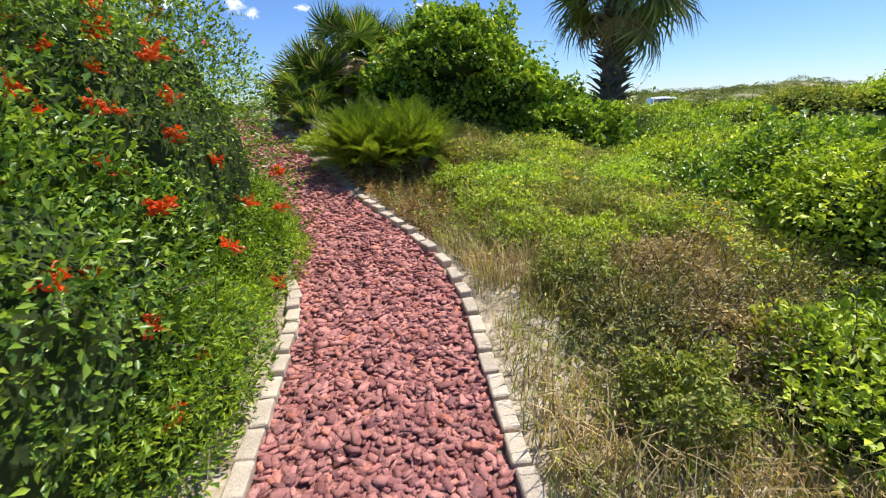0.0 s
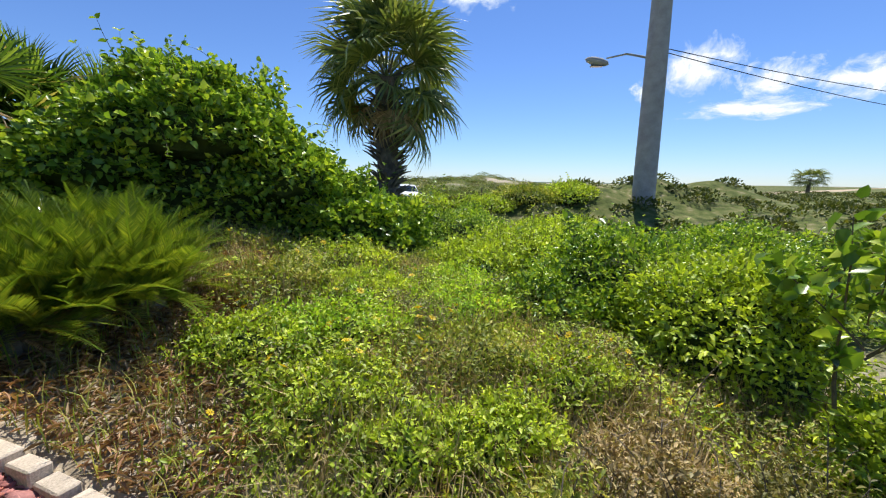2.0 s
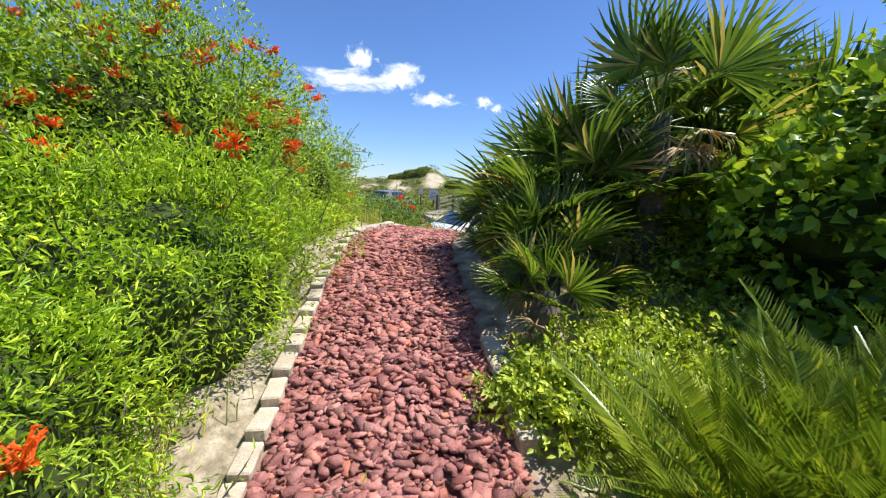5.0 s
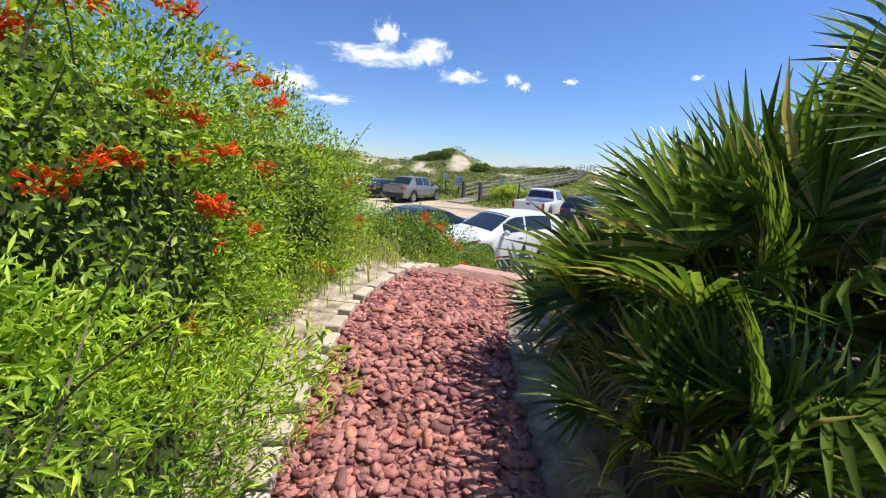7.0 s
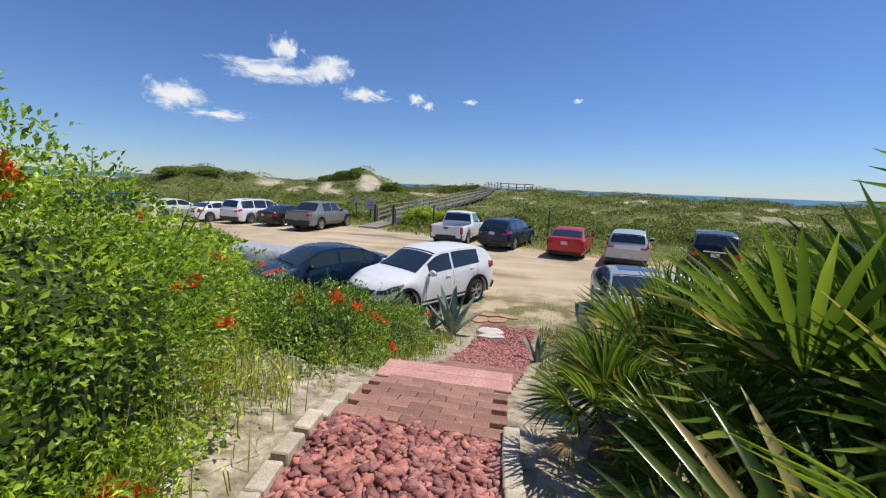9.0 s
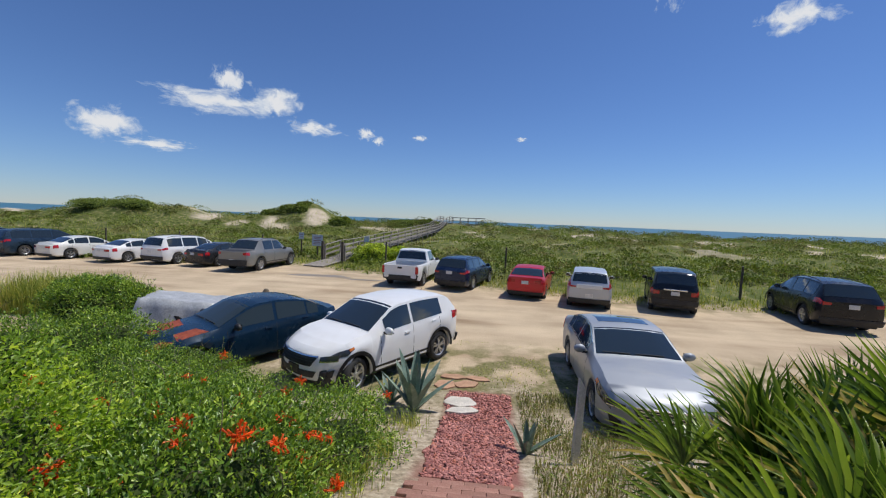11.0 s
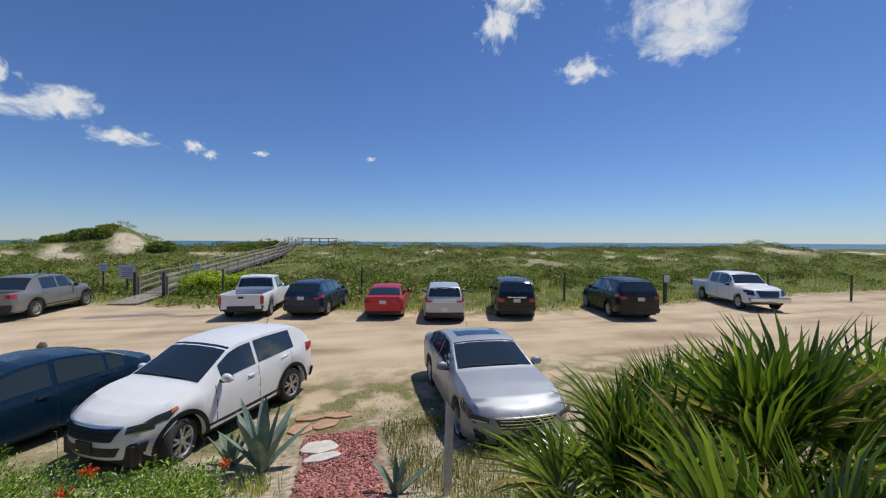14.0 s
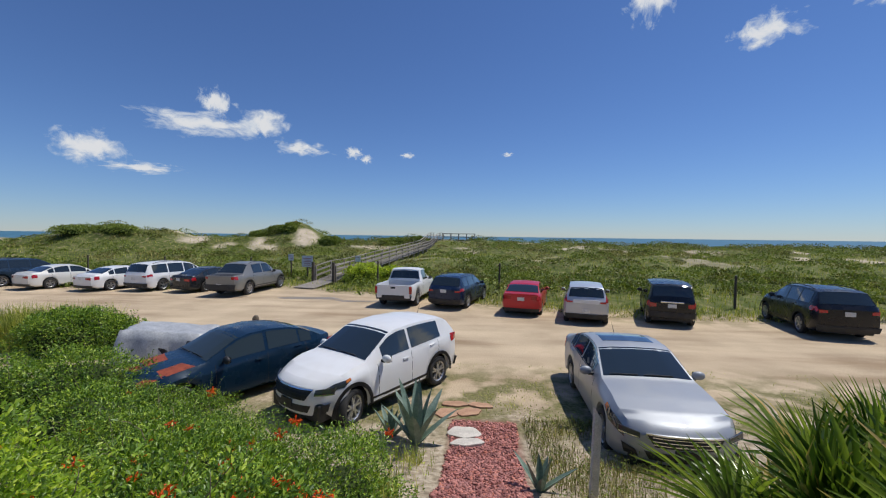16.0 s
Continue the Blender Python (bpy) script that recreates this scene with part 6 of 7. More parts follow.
def frond_mesh(seed):
    """A feather leaf: an arching rib with many narrow leaflets."""
    rng = np.random.default_rng(seed)
    P, A, N = [], [], []
    n = 58
    for k in range(n):
        t = (k + 4) / (n + 4)
        x, z = t * 0.95, 0.34 * t - 0.42 * t * t
        for s in (-1, 1):
            P.append((x, 0, z))
            A.append((1.0, s * 0.8, 0.22 + rng.normal() * 0.06))
            N.append((-0.2, -s * 0.25, 1))
    ln = 0.15 * np.sin(np.pi * np.clip((np.repeat(np.arange(n), 2) + 5) / (n + 6), 0, 1)) ** 0.6
    V, F = leaf_cloud(np.array(P, float), np.array(A, float), np.array(N, float), ln  , 0.085, 0.02)
    rib = []
    for t in np.linspace(0, 1, 8):
        rib.append((t * 0.95, 0, 0.34 * t - 0.42 * t * t))
    k0 = len(V)
    RV = [(x, w, z) for x, _, z in rib for w in (-0.006, 0.006)]
    RF = []
    for k in range(7):
        a = k0 + 2 * k
        RF += [(a, a + 1, a + 3), (a, a + 3, a + 2)]
    return np.concatenate([V, np.array(RV)]), np.concatenate([F, np.array(RF)])


FRONDS = [raw("frond", *frond_mesh(k)) for k in range(4)]
for mm in FRONDS:
    mm.materials.append(L_FERN)
TAN_FROND = raw("dry_frond", *frond_mesh(9))
TAN_FROND.materials.append(L_DEAD)


def cycad(x, y, size, count, seed):
    rng = np.random.default_rng(seed)
    g = land1(x, y)
    e = thing("cycad_bush", pose(x, y, g), "dark green coontie cycad with arching feathery fronds", "cycad", "cycads")
    part("crown", tube(bmesh.new(), [(0, 0, -0.05), (0, 0, 0.12), (0, 0, 0.2)], [0.2, 0.18, 0.08], 10), BARK, e, "short brown stem")
    for k in range(count):
        el = -6 + 94 * (k / count) ** 0.75 + rng.uniform(-6, 6)
        o = link_mesh("frond", FRONDS[rng.integers(4)], None, e)
        r = rng.uniform(0, 0.3)
        a = rng.uniform(0, 6.28)
        o.matrix_local = pose(r * math.cos(a), r * math.sin(a), 0.12, 0, 0, k * 137.5 + rng.uniform(-12, 12)) @ pose(0, 0, 0, rng.uniform(-25, 25), -el, 0) @ Matrix.Scale(size * rng.uniform(0.8, 1.12), 4)
    for k in range(9):
        o = link_mesh("dry_frond", TAN_FROND, None, e, "dry tan frond")
        o.matrix_local = pose(0, 0, 0.12, 0, 0, rng.uniform(0, 360)) @ pose(0, 0, 0, 0, rng.uniform(-12, 10), 0) @ Matrix.Scale(size * 0.75, 4)


for k, (x, y) in enumerate(((3.05, -6.8), (3.45, -6.65), (3.2, -6.25), (3.7, -6.25), (3.8, -6.6), (2.85, -6.45))):
    cycad(x, y, 0.86, 105, 3 + k)


def agave(x, y, size, count, seed):
    rng = np.random.default_rng(seed)
    e = thing("agave", pose(x, y, land1(x, y)), "blue-green agave with thick upright pointed leaves", "agave", "agaves")
    for k in range(count):
        el = radians(46 + 42 * k / count + rng.uniform(-5, 5))
        az = k * 2.399 + rng.uniform(-0.2, 0.2)
        ln = size * rng.uniform(0.8, 1.1)
        bm = bmesh.new()
        rows = []
        for t, w, th in ((0, 0.06, 0.03), (0.3, 0.088, 0.024), (0.6, 0.08, 0.016), (0.85, 0.042, 0.009), (1.0, 0.003, 0.002)):
            r, z = ln * t * math.cos(el) * (1 + 0.15 * t), ln * t * math.sin(el) - 0.05 * t * t * size
            row = []
            for s, up in ((-1, 0.5), (0, -0.3), (1, 0.5), (0, -1.5)):
                lx = r - math.sin(el) * th * up
                row.append(bm.verts.new(Matrix.Rotation(az, 3, "Z") @ Vector((lx, s * w * size, z + math.cos(el) * th * up))))
            rows.append(row)
        for a, b in zip(rows, rows[1:]):
            for j in range(4):
                bm.faces.new((a[j], a[(j + 1) % 4], b[(j + 1) % 4], b[j]))
        part("leaf", bm, L_AGAVE, e)


agave(-0.92, 3.55, 1.05, 13, 1)
agave(0.86, 2.0, 0.52, 7, 2)
agave(-1.4, 3.8, 0.6, 9, 3)


def scatter(name, pts, leaf, material, label, seed, width=0.45, upright=0.3, kind="stuff", category="plants"):
    rng = np.random.default_rng(seed)
    A = unit(rng.normal(size=pts.shape) * np.array([1, 1, 0.45]) + np.array([0, 0, upright]))
    N = unit(np.array([0, 0, 1.0]) + rng.normal(size=pts.shape) * 0.45)
    V, T = leaf_cloud(pts, A, N, leaf * rng.uniform(0.5, 1.25, len(pts)), width)
    return tagged(link_mesh(name, raw(name, V, T), material), label, category, kind=kind)


def blades(name, X, Y, h, material, label, seed, w=0.006, lean=0.4, base=0.0):
    """Grass: one bent blade of two triangles and a tip for each root."""
    rng = np.random.default_rng(seed)
    n = len(X)
    Z = land(X, Y) - 0.01 + base
    H = h * rng.uniform(0.4, 1.2, n)
    a = rng.uniform(0, 6.28, n)
    dx, dy = np.cos(a), np.sin(a)
    k = lean * rng.uniform(0.2, 1.3, n)
    W = w * rng.uniform(0.6, 1.3, n)
    b = np.stack([X, Y, Z], 1)
    s = np.stack([-dy * W, dx * W, 0 * W], 1)
    m = b + np.stack([dx * H * k * 0.3, dy * H * k * 0.3, H * 0.55], 1)
    t = b + np.stack([dx * H * k, dy * H * k, H * (1 - 0.35 * k)], 1)
    V = np.stack([b - s, b + s, m + s * 0.8, m - s * 0.8, t], 1).reshape(-1, 3)
    i = np.arange(n)[:, None] * 5
    F = np.concatenate([i + [[0, 1, 2]], i + [[0, 2, 3]], i + [[3, 2, 4]]], 1).reshape(-1, 3)
    return tagged(link_mesh(name, raw(name, V, F), material), label, "grass", kind="stuff")


rng = np.random.default_rng(77)


def garden_patch(n, x0, x1, y0, y1, d0, d1, thresh, seed, s=1.2):
    X, Y = rng.uniform(x0, x1, n), rng.uniform(y0, y1, n)
    d = off_line(X, Y)
    keep = (d > d0) & (d < d1) & (lumps(X, Y, s, seed) + rng.normal(size=n) * 0.25 > thresh)
    return X[keep], Y[keep]


X, Y = garden_patch(95000, 2.4, 8.5, -11.6, -3.6, 0.85, 5.6, -0.2, 3.0)
far = np.hypot(X - 5.2, Y + 10.4)
keep = (far > 1.25 + 0.3 * lumps(X, Y, 0.5)) & (np.hypot(X - 3.65, (Y + 7.45) * 0.85) > 0.85 + 0.25 * lumps(X, Y, 0.4)) & (np.hypot(X - 4.7, (Y + 6.1) * 1.3) > 0.55)
X, Y = X[keep], Y[keep]
mound = 0.08 + 0.38 * np.clip(0.5 + 0.6 * lumps(X, Y, 0.55, 7.0), 0, 1) * smooth_step(0.8, 1.6, off_line(X, Y))
Z = land(X, Y) + mound * np.sqrt(rng.uniform(0.05, 1, len(X)))
tone = lumps(X, Y, 0.4, 21.0) + 0.5 * rng.normal(size=len(X)) > -0.15
scatter("groundcover", np.stack([X, Y, Z], 1)[tone], 0.048, L_COVER, "low yellow-green groundcover with small leaves", 1, 0.5, category="groundcover")
scatter("groundcover", np.stack([X, Y, Z], 1)[~tone], 0.042, L_OLIVE, "olive-brown groundcover with small leaves", 19, 0.42, category="groundcover")
flower = bmesh.new()
for k in range(8):
    a = 2 * math.pi * k / 8
    v = [flower.verts.new(Matrix.Rotation(a, 3, "Z") @ Vector(p)) for p in ((0.004, 0, 0), (0.016, -0.006, 0.003), (0.026, 0, 0.002), (0.016, 0.006, 0.003))]
    flower.faces.new(v)
bmesh.ops.create_icosphere(flower, subdivisions=1, radius=0.007)
fm = bpy.data.meshes.new("yellow_flower")
flower.to_mesh(fm)
flower.free()
fm.materials.append(YELLOW)
for i in rng.choice(np.where((Z - land(X, Y) > 0.12) & (X < 6.8) & (Y < -5.6))[0], 90, replace=False):
    o = link_mesh("yellow_flower", fm, None)
    o.matrix_world = pose(X[i], Y[i], Z[i] + 0.035, rng.uniform(-40, 40), rng.uniform(-40, 40), rng.uniform(0, 360)) @ Matrix.Scale(rng.uniform(1.1, 1.8), 4)
    tagged(o, "small yellow daisy-like flower in the groundcover", "flower", "yellow flowers")
X, Y = garden_patch(26000, 3.8, 8.0, -12.8, -6.5, 0.8, 4.5, -0.1, 11.0, 0.8)
keep = np.hypot((X - 5.3) * 0.8, Y + 10.2) < 1.9 + 0.5 * lumps(X, Y, 0.6)
blades("dry_grass", X[keep], Y[keep], 0.34, L_DRY, "dry tan grass and dead weeds", 2, 0.004, 0.7)
scatter("dry_weeds", np.stack([X[keep], Y[keep], land(X[keep], Y[keep]) + 0.28 * rng.uniform(0, 1, keep.sum()) ** 2], 1)[::2], 0.045, L_DRY, "withered brown weeds in the dry patch", 4, 0.3, category="weeds")
X, Y = rng.uniform(2.7, 5.2, 16000), rng.uniform(-8.9, -5.6, 16000)
keep = (np.minimum(np.hypot(X - 3.7, (Y + 7.5) * 0.85) - 1.0, np.hypot(X - 4.7, Y + 6.1) - 0.6) + 0.2 * lumps(X, Y, 0.4) < 0) & (off_line(X, Y) > 0.75)
scatter("leaf_litter", np.stack([X[keep], Y[keep], land(X[keep], Y[keep]) + 0.03 + 0.1 * rng.uniform(0, 1, keep.sum()) ** 3], 1), 0.085, L_LITTER, "red-brown dead fern litter under the cycads", 21, 0.16, 0.1, category="leaf litter")
X, Y = garden_patch(30000, 3.6, 8.5, -11.2, -5.2, 0.9, 5.0, 0.1, 13.0, 0.5)
keep = np.hypot(X - 3.7, Y + 7.6) > 1.0
blades("dry_grass", X[keep], Y[keep], 0.42, L_DRY, "dry brown stems standing among the groundcover", 22, 0.0035, 0.55)
X, Y = garden_patch(60000, 4.0, 9.0, -12.8, -4.5, 0.95, 5.5, 0.0, 5.0, 0.7)
scatter("green_weeds", np.stack([X, Y, land(X, Y) + 0.3 * rng.uniform(0, 1, len(X)) ** 1.5], 1)[::2], 0.05, L_GRASS, "green and tan mixed weeds", 5, 0.3, 0.8, category="weeds")
X, Y = garden_patch(26000, 2.2, 9.0, -12.8, -3.5, 0.75, 5.5, -0.5, 9.0, 0.9)
blades("garden_grass", X, Y, 0.26, L_GRASS, "thin green grass between the garden plants", 6, 0.004, 0.6)
X, Y = garden_patch(30000, -2.2, 1.6, -7.6, 3.0, -1.75, -0.72, -0.35, 2.0, 0.6)
keep = (off_line(X, Y) < -1.0 - 0.15 * lumps(X, Y, 0.4, 1.0)) | (rng.uniform(size=len(X)) < 0.12)
X, Y = X[keep], Y[keep]
blades("garden_grass", X, Y, 0.34, L_GRASS, "thin green grass along the path edge", 7, 0.004, 0.6)
scatter("edge_weeds", np.stack([X, Y, land(X, Y) + 0.3 * rng.uniform(0, 1, len(X)) ** 1.6], 1)[::2], 0.045, L_COVER, "small green weeds along the sandy path edge", 8, 0.4, 0.6, category="weeds")
X, Y = garden_patch(16000, 0.6, 5.0, 0.2, 4.8, 0.72, 3.6, -0.3, 6.0, 0.6)
blades("garden_grass", X, Y, 0.17, L_OLIVE, "grass and weeds around the wooden stake", 9, 0.005, 0.6)
scatter("edge_weeds", np.stack([X, Y, land(X, Y) + 0.28 * rng.uniform(0, 1, len(X)) ** 1.3], 1)[::2], 0.042, L_SCRUB, "yellow-green weeds beside the silver car", 10, 0.45, 0.6, category="weeds")
X, Y = rng.uniform(-15.5, -11.6, 6000), rng.uniform(7.6, 9.6, 6000)
blades("tall_grass", X, Y, 1.25, L_GRASS, "tall reedy grass at the edge of the car park", 11, 0.009, 0.35)
X, Y = rng.uniform(-7, 9, 16000), rng.uniform(4.3, 8.2, 16000)
keep = lumps(X, Y, 0.9, 3.0) + 0.25 * rng.normal(size=len(X)) > 0.35
blades("verge_grass", X[keep], Y[keep], 0.07, L_GRASS, "sparse short grass on the sandy verge", 12, 0.006, 0.9)


def scrub(name, n, x0, x1, material, seed, leaves, label, zone):
    """Low dune shrubs: many small domes of leaves."""
    r = np.random.default_rng(seed)
    X, Y = r.uniform(x0, x1, n), zone(r, n)
    t = Y - np.interp(X, EDGE_X, EDGE_Y)
    R = r.uniform(0.35, 1.25, n) * (0.8 + 0.5 * np.clip(t, 0, 40) / 40)
    keep = lumps(X, Y, 4.0, 9.0) + 0.6 * lumps(X, Y, 1.6, 2.0) < 0.55
    for px, py, q in ((-25.6, 57, 2.0), (-41, 53, 2.2), (45, 46, 3.0), (-32, 54, 1.2), (-36, 52, 1.2)):
        keep &= np.hypot(X - px, (Y - py) * 0.7) > q
    keep &= np.hypot(X + 10.4 - (Y - 24) * 0.108, 0) > 1.5 + R * 0.6
    X, Y, R = X[keep], Y[keep], R[keep]
    k = np.repeat(np.arange(len(X)), leaves)
    D = unit(r.normal(size=(len(k), 3)))
    D[:, 2] = np.abs(D[:, 2])
    rr = R[k] * r.uniform(0.8, 1.05, len(k))
    P = np.stack([X[k], Y[k], land(X, Y)[k] - 0.08], 1) + D * rr[:, None] * np.array([1.15, 1.15, 0.62])
    A = unit(D + r.normal(size=D.shape) * 0.6)
    V, T = leaf_cloud(P, A, unit(D + r.normal(size=D.shape) * 0.3 + np.array([0, 0, 0.4])), (0.11 + 0.07 * R[k]) * r.uniform(0.6, 1.3, len(k)), 0.58)
    tagged(link_mesh(name, raw(name, V, T), material), label, "dune scrub", kind="stuff")


scrub("dune_scrub", 330, -75, 85, L_DUNE, 21, 170, "low dark green scrub covering the dunes", lambda r, n: r.uniform(23, 78, n))
scrub("dune_scrub", 850, -75, 85, L_SCRUB, 23, 170, "low bright green scrub covering the dunes", lambda r, n: r.uniform(23, 78, n))
scrub("dune_scrub", 520, -75, 85, L_OLIVE, 24, 170, "low olive and tan scrub covering the dunes", lambda r, n: r.uniform(23, 78, n))
scrub("dune_scrub", 260, -40, 45, L_SCRUB, 22, 170, "low green scrub at the car park edge", lambda r, n: r.uniform(20.5, 32, n))
scrub("dune_scrub", 160, -40, 45, L_DUNE, 25, 170, "dark green scrub at the car park edge", lambda r, n: r.uniform(20.5, 32, n))
bl = [(-7.9, 25.6, 0.5, 1.5, 1.1, 1.0), (-6.1, 26.2, 0.45, 1.2, 1.0, 0.8)]
shrub("boardwalk_bush", bl, 6000, 0.13, L_COVER, "bright green bush beside the boardwalk entrance", 50, category="bush", width=0.6, group="dune bushes")
for spots, sd in (([(-31.2, 58.5, 1.7, 1.0), (-33.6, 58.0, 1.9, 0.9)], 51), ([(-28.9, 57.6, 1.3, 0.9), (-29.2, 60.2, 1.6, 0.7)], 52), ([(-22.4, 57.8, 1.7, 1.0)], 53), ([(-12.5, 60.0, 2.6, 0.8), (-9.0, 60.5, 1.8, 0.6)], 54), ([(-56.0, 50.0, 3.5, 0.9), (-51.0, 50.5, 2.8, 0.8)], 55)):
    bl = [(px, py, land1(px, py) + 0.1, q, q * 0.85, h) for px, py, q, h in spots]
    shrub("dune_bush", bl, 5200, 0.2, L_SCRUB, "rounded green bush on a sand dune", sd, category="bush", width=0.6, shoots=20, shoot_len=0.4, group="dune bushes")
r = np.random.default_rng(31)
X = r.uniform(-70, 80, 60000)
Y = np.interp(X, EDGE_X, EDGE_Y) + 55 * r.uniform(0, 1, 60000) ** 1.5 - 0.3
blades("dune_grass", X, Y, 0.42, L_GRASS, "yellow-green dune grass", 13, 0.018, 0.6)
r = np.random.default_rng(33)
X, Y = r.uniform(-20, 30, 9000), None
Y = np.interp(X, EDGE_X, EDGE_Y) + r.uniform(-1.2, 1.5, 9000)
blades("dune_grass", X, Y, 0.2, L_GRASS, "short grass at the car park edge", 14, 0.01, 0.8)


def field_scrub(n, seed):
    r = np.random.default_rng(seed)
    X, Y = 11 + 70 * r.uniform(0, 1, n) ** 1.6, r.uniform(-24, 14, n)
    keep = (Y < 3 + 0.12 * X) & ((X > 13) | (Y < -7))
    X, Y = X[keep], Y[keep]
    R = r.uniform(0.3, 0.75, len(X))
    k = np.repeat(np.arange(len(X)), 130)
    D = unit(r.normal(size=(len(k), 3)))
    D[:, 2] = np.abs(D[:, 2])
    P = np.stack([X[k], Y[k], land(X, Y)[k] - 0.05], 1) + D * (R[k] * r.uniform(0.78, 1.05, len(k)))[:, None] * np.array([1.2, 1.2, 0.6])
    V, T = leaf_cloud(P, unit(D + r.normal(size=D.shape) * 0.6), unit(D + np.array([0, 0, 0.4])), 0.15 * r.uniform(0.6, 1.3, len(k)), 0.6)
    tagged(link_mesh("field_scrub", raw("field_scrub", V, T), L_DUNE), "wide field of low green scrub behind the garden", "scrub", kind="stuff")


field_scrub(650, 41)
for k, (px, py) in enumerate(((8.6, 0.4), (10.3, 0.3), (12.2, 0.0), (14.2, -0.6), (16.4, -1.0), (18.8, -1.6))):
    shrub("ridge_bush", [(px, py, land1(px, py) - 0.05, 1.5, 1.1, 0.36 + 0.08 * (k % 3)), (px + 0.8, py + 0.5, land1(px + 0.8, py + 0.5) - 0.05, 0.8, 0.8, 0.4)], 5200, 0.10, (L_COVER, L_GRASS, L_COVER)[k % 3], "dense green bush on the low ridge behind the palm", 150 + k, width=0.6, shoots=40, shoot_len=0.35, category="bush", group="ridge bushes")


# ---- the path and its pieces ----
def path_frame(y):
    x = float(line_x(y))
    d = Vector((float(line_x(y + 0.2) - line_x(y - 0.2)), 0.4, 0)).normalized()
    return Vector((x, y, 0)), d, Vector((d.y, -d.x, 0))


HALF_Y, HALF_W = [-13, -9.5, -8, -5, -2, 0.7, 3, 5], [0.64, 0.64, 0.57, 0.55, 0.55, 0.55, 0.64, 0.62]
path = thing("garden_path", pose(0, 0, 0), "garden path of loose red lava rock edged with tan pavers", "path", kind="structure")
prng = random.Random(3)
paver = bpy.data.meshes.new("paver")
bm = boxed((0.10, 0.196, 0.09), bevel=0.008)
bm.to_mesh(paver)
bm.free()
paver.materials.append(PAVER)
for side, y0, y1 in ((-1, -13.6, -1.75), (1, -13.6, -7.9), (1, -6.2, -5.6), (1, -3.0, -2.2)):
    y = y0
    while y < y1:
        c, d, s = path_frame(y)
        p = c + s * side * (float(np.interp(c.y, HALF_Y, HALF_W)) + 0.05 + prng.uniform(-0.008, 0.008))
        o = link_mesh("paver", paver, None, path)
        o.matrix_local = pose(p.x, p.y, land1(p.x, p.y) + 0.022 + prng.uniform(-0.008, 0.008), prng.uniform(-3, 6), prng.uniform(-4, 4), math.degrees(math.atan2(-d.x, d.y)) + prng.uniform(-3, 3))
        y += 0.207 * d.y
brick = bpy.data.meshes.new("brick")
bm = boxed((0.226, 0.113, 0.06), bevel=0.005)
bm.to_mesh(brick)
bm.free()
brick.materials.append(CLAY)
for y0, y1, half in ((-2.3, -1.32, 0.50), (-0.72, 0.75, 0.52)):
    rows = int((y1 - y0) / 0.118)
    for k in range(rows):
        y = y0 + k * 0.118
        n = 5 - k % 2
        for j in range(n):
            x = float(line_x(y)) + (j - (n - 1) / 2) * 0.231
            o = link_mesh("brick", brick, None, path)
            o.matrix_local = pose(x, y, land1(x, y) + 0.012 + prng.uniform(-0.004, 0.004), -8 if y < 0 and y > -2 else -14 if y > 0 else -4, prng.uniform(-2, 2), prng.uniform(-2, 2))
for k, y in enumerate((-1.26, -1.06)):
    e = thing("step_plank", pose(-0.06, y, 1.555 - 0.015 * k, -2, 0.6, 3), "pink painted wooden step plank across the path", "plank", "step planks")
    part("board", boxed((1.22, 0.19, 0.05), bevel=0.008), PLANK, e)
e = thing("step_riser", pose(-0.06, -0.93, 1.42, 0, 0, 3), "pink painted riser board under the step planks", "board")
part("board", boxed((1.2, 0.04, 0.22), bevel=0.006), PLANK, e)


def stone_slab(name, x, y, rx, ry, h, material, seed, label, group):
    r = random.Random(seed)
    e = thing(name, pose(x, y, land1(x, y) + 0.012, 0, 0, r.uniform(-15, 15)), label, "stone", group)
    bm = bmesh.new()
    k = 18
    f = [1 + 0.12 * math.sin(2 * a + seed) + 0.09 * math.sin(5 * a + 2 * seed) for a in [2 * math.pi * i / k for i in range(k)]]
    rings = []
    for z, q in ((-0.03, 1.0), (h - 0.008, 1.0), (h, 0.95)):
        rings.append([bm.verts.new((rx * f[i] * q * math.cos(2 * math.pi * i / k), ry * f[i] * q * math.sin(2 * math.pi * i / k), z)) for i in range(k)])
    for a, b in zip(rings, rings[1:]):
        for i in range(k):
            bm.faces.new((a[i], a[(i + 1) % k], b[(i + 1) % k], b[i]))
    bm.faces.new(rings[-1])
    part("slab", bm, material, e)


stone_slab("stepping_stone", -0.13, 4.03, 0.27, 0.23, 0.04, PALE, 1, "round pale stepping stone set in red rock", "stepping stones")
stone_slab("stepping_stone", -0.07, 3.64, 0.26, 0.13, 0.04, PALE, 2, "pale half-round stepping stone set in red rock", "stepping stones")
for k, (x, y, a, b) in enumerate(((-0.50, 4.92, 0.24, 0.2), (-0.06, 5.02, 0.26, 0.17), (-0.36, 5.4, 0.26, 0.14), (0.18, 5.38, 0.24, 0.13))):
    stone_slab("flagstone", x, y, a, b, 0.025, FLAG, 5 + k, "reddish-tan flagstone at the foot of the path", "flagstones")


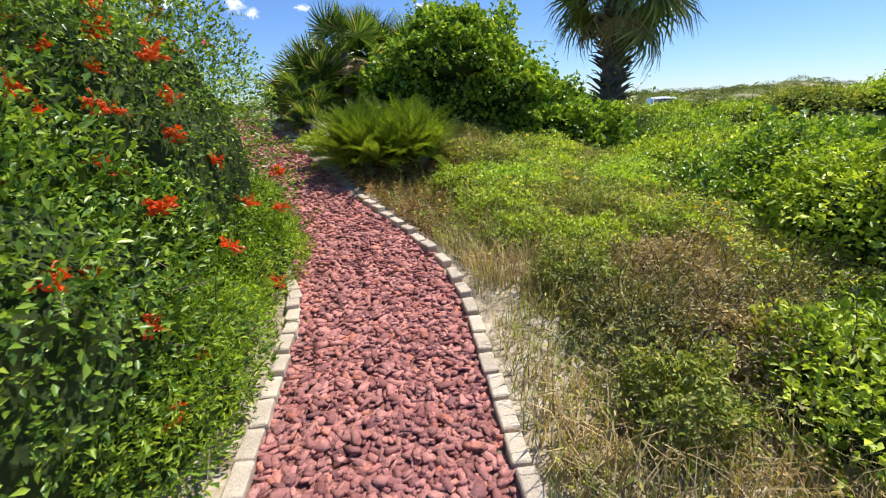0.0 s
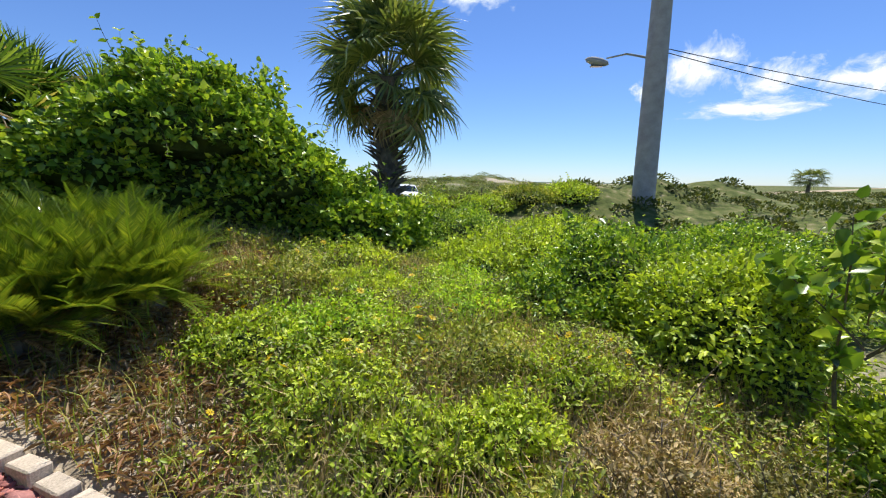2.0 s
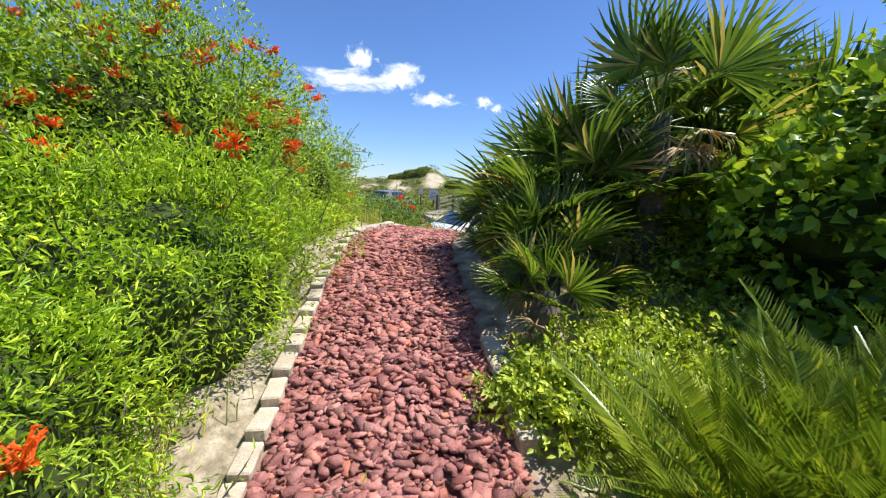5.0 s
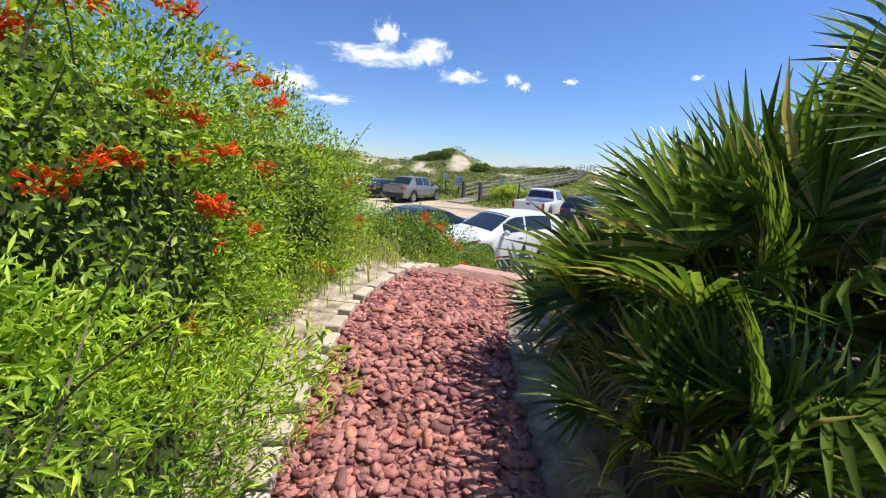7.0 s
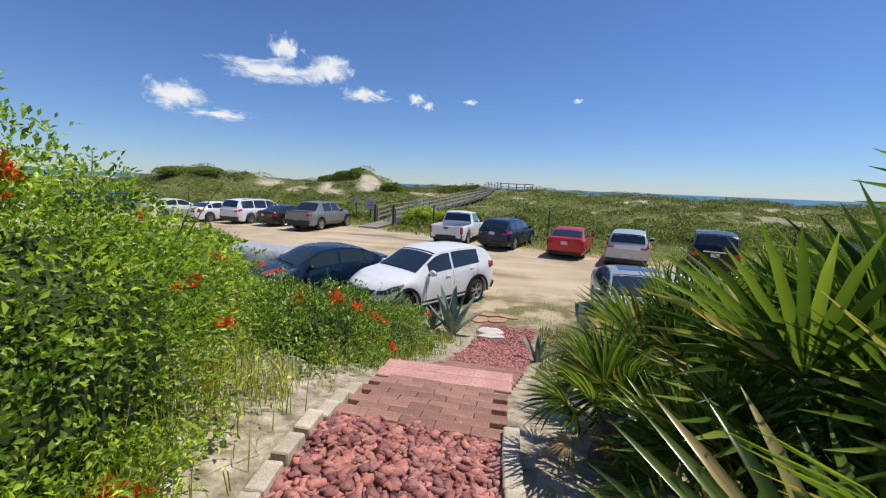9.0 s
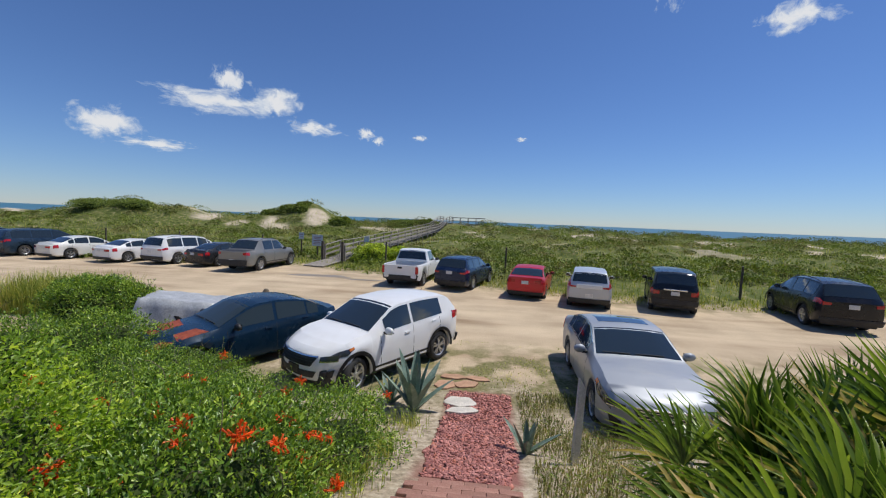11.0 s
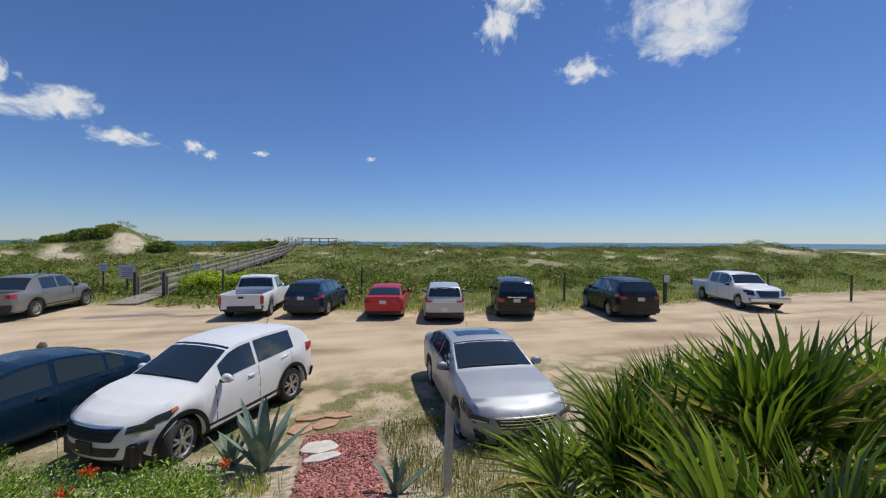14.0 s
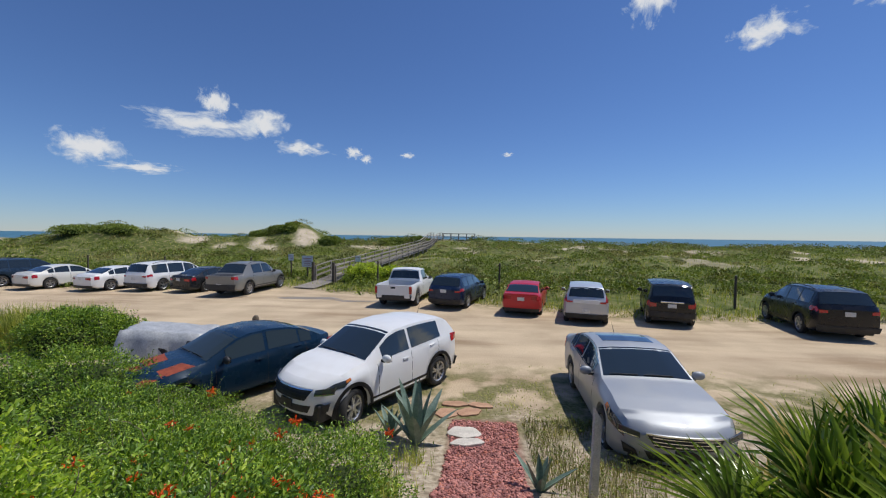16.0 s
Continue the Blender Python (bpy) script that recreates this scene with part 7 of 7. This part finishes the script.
def rock_hulls(count):
    out = []
    for k in range(count):
        r = random.Random(100 + k)
        bm = bmesh.new()
        for sx in (-1, 1):
            for sy in (-1, 1):
                for sz in (-1, 1):
                    bm.verts.new((sx * 0.5 * r.uniform(0.45, 1.0), sy * 0.34 * r.uniform(0.25, 1.0), sz * 0.17 * r.uniform(0.2, 1.0)))
        bm.verts.new((r.choice((-0.55, 0.55)), r.uniform(-0.15, 0.15), r.uniform(-0.05, 0.05)))
        res = bmesh.ops.convex_hull(bm, input=bm.verts)
        for v in [v for v in bm.verts if not v.link_faces]:
            bm.verts.remove(v)
        bmesh.ops.triangulate(bm, faces=bm.faces)
        bm.verts.index_update()
        out.append((np.array([v.co for v in bm.verts]), np.array([[v.index for v in f.verts] for f in bm.faces])))
        bm.free()
    return out


HULLS = rock_hulls(14)
PIECES = [raw("rock", v, f) for v, f in HULLS]
for mm in PIECES:
    mm.materials.append(ROCK_ONE)
r = np.random.default_rng(12)
spots = []
for y0, y1, half, dens in ((-13.6, -2.25, 1.0, 1700), (0.72, 4.62, 1.0, 1700)):
    n = int((y1 - y0) * 1.15 * dens)
    y = r.uniform(y0, y1, n)
    s = r.uniform(-1, 1, n) * np.interp(y, HALF_Y, HALF_W)
    s = s * np.where(y > 0, 0.92 + 0.14 * lumps(y, np.sign(s) * 3.0, 0.35), 1.0)
    slope = (line_x(y + 0.2) - line_x(y - 0.2)) / 0.4
    q = np.sqrt(1 + slope ** 2)
    spots.append(np.stack([line_x(y) + s / q, y - s * slope / q], 1))
spots = np.concatenate(spots)
clear = (np.hypot(spots[:, 0] + 0.13, spots[:, 1] - 4.03) > 0.25) & (np.hypot(spots[:, 0] + 0.07, (spots[:, 1] - 3.64) * 1.7) > 0.25)
spots = spots[clear]
n = len(spots)
Zs = land(spots[:, 0], spots[:, 1]) + r.uniform(-0.004, 0.026, n)
sizes = np.clip(r.lognormal(-2.72, 0.3, n), 0.035, 0.125) * np.where(spots[:, 1] > 0, 0.75, 1.0)
near = np.where((spots[:, 1] > -11.35) & (spots[:, 1] < -11.0))[0][:300]
single = np.zeros(n, bool)
single[near] = True
AV, AF, base_i = [], [], 0
for i in range(n):
    e = Euler((r.uniform(-0.5, 0.5), r.uniform(-0.4, 0.4), r.uniform(0, 6.28)))
    k = int(r.integers(len(HULLS)))
    if single[i]:
        o = link_mesh("rock", PIECES[k], None, path)
        o.matrix_local = Matrix.LocRotScale((*spots[i], Zs[i]), e, (sizes[i],) * 3)
        continue
    v, f = HULLS[k]
    m = np.array(e.to_matrix())
    AV.append((v * sizes[i]) @ m.T + np.array([*spots[i], Zs[i]]))
    AF.append(f + base_i)
    base_i += len(v)
bed = link_mesh("rock_bed", raw("rock_bed", np.concatenate(AV), np.concatenate(AF)), ROCK, path, "bed of loose red lava rock")
bed["kind"] = "stuff"
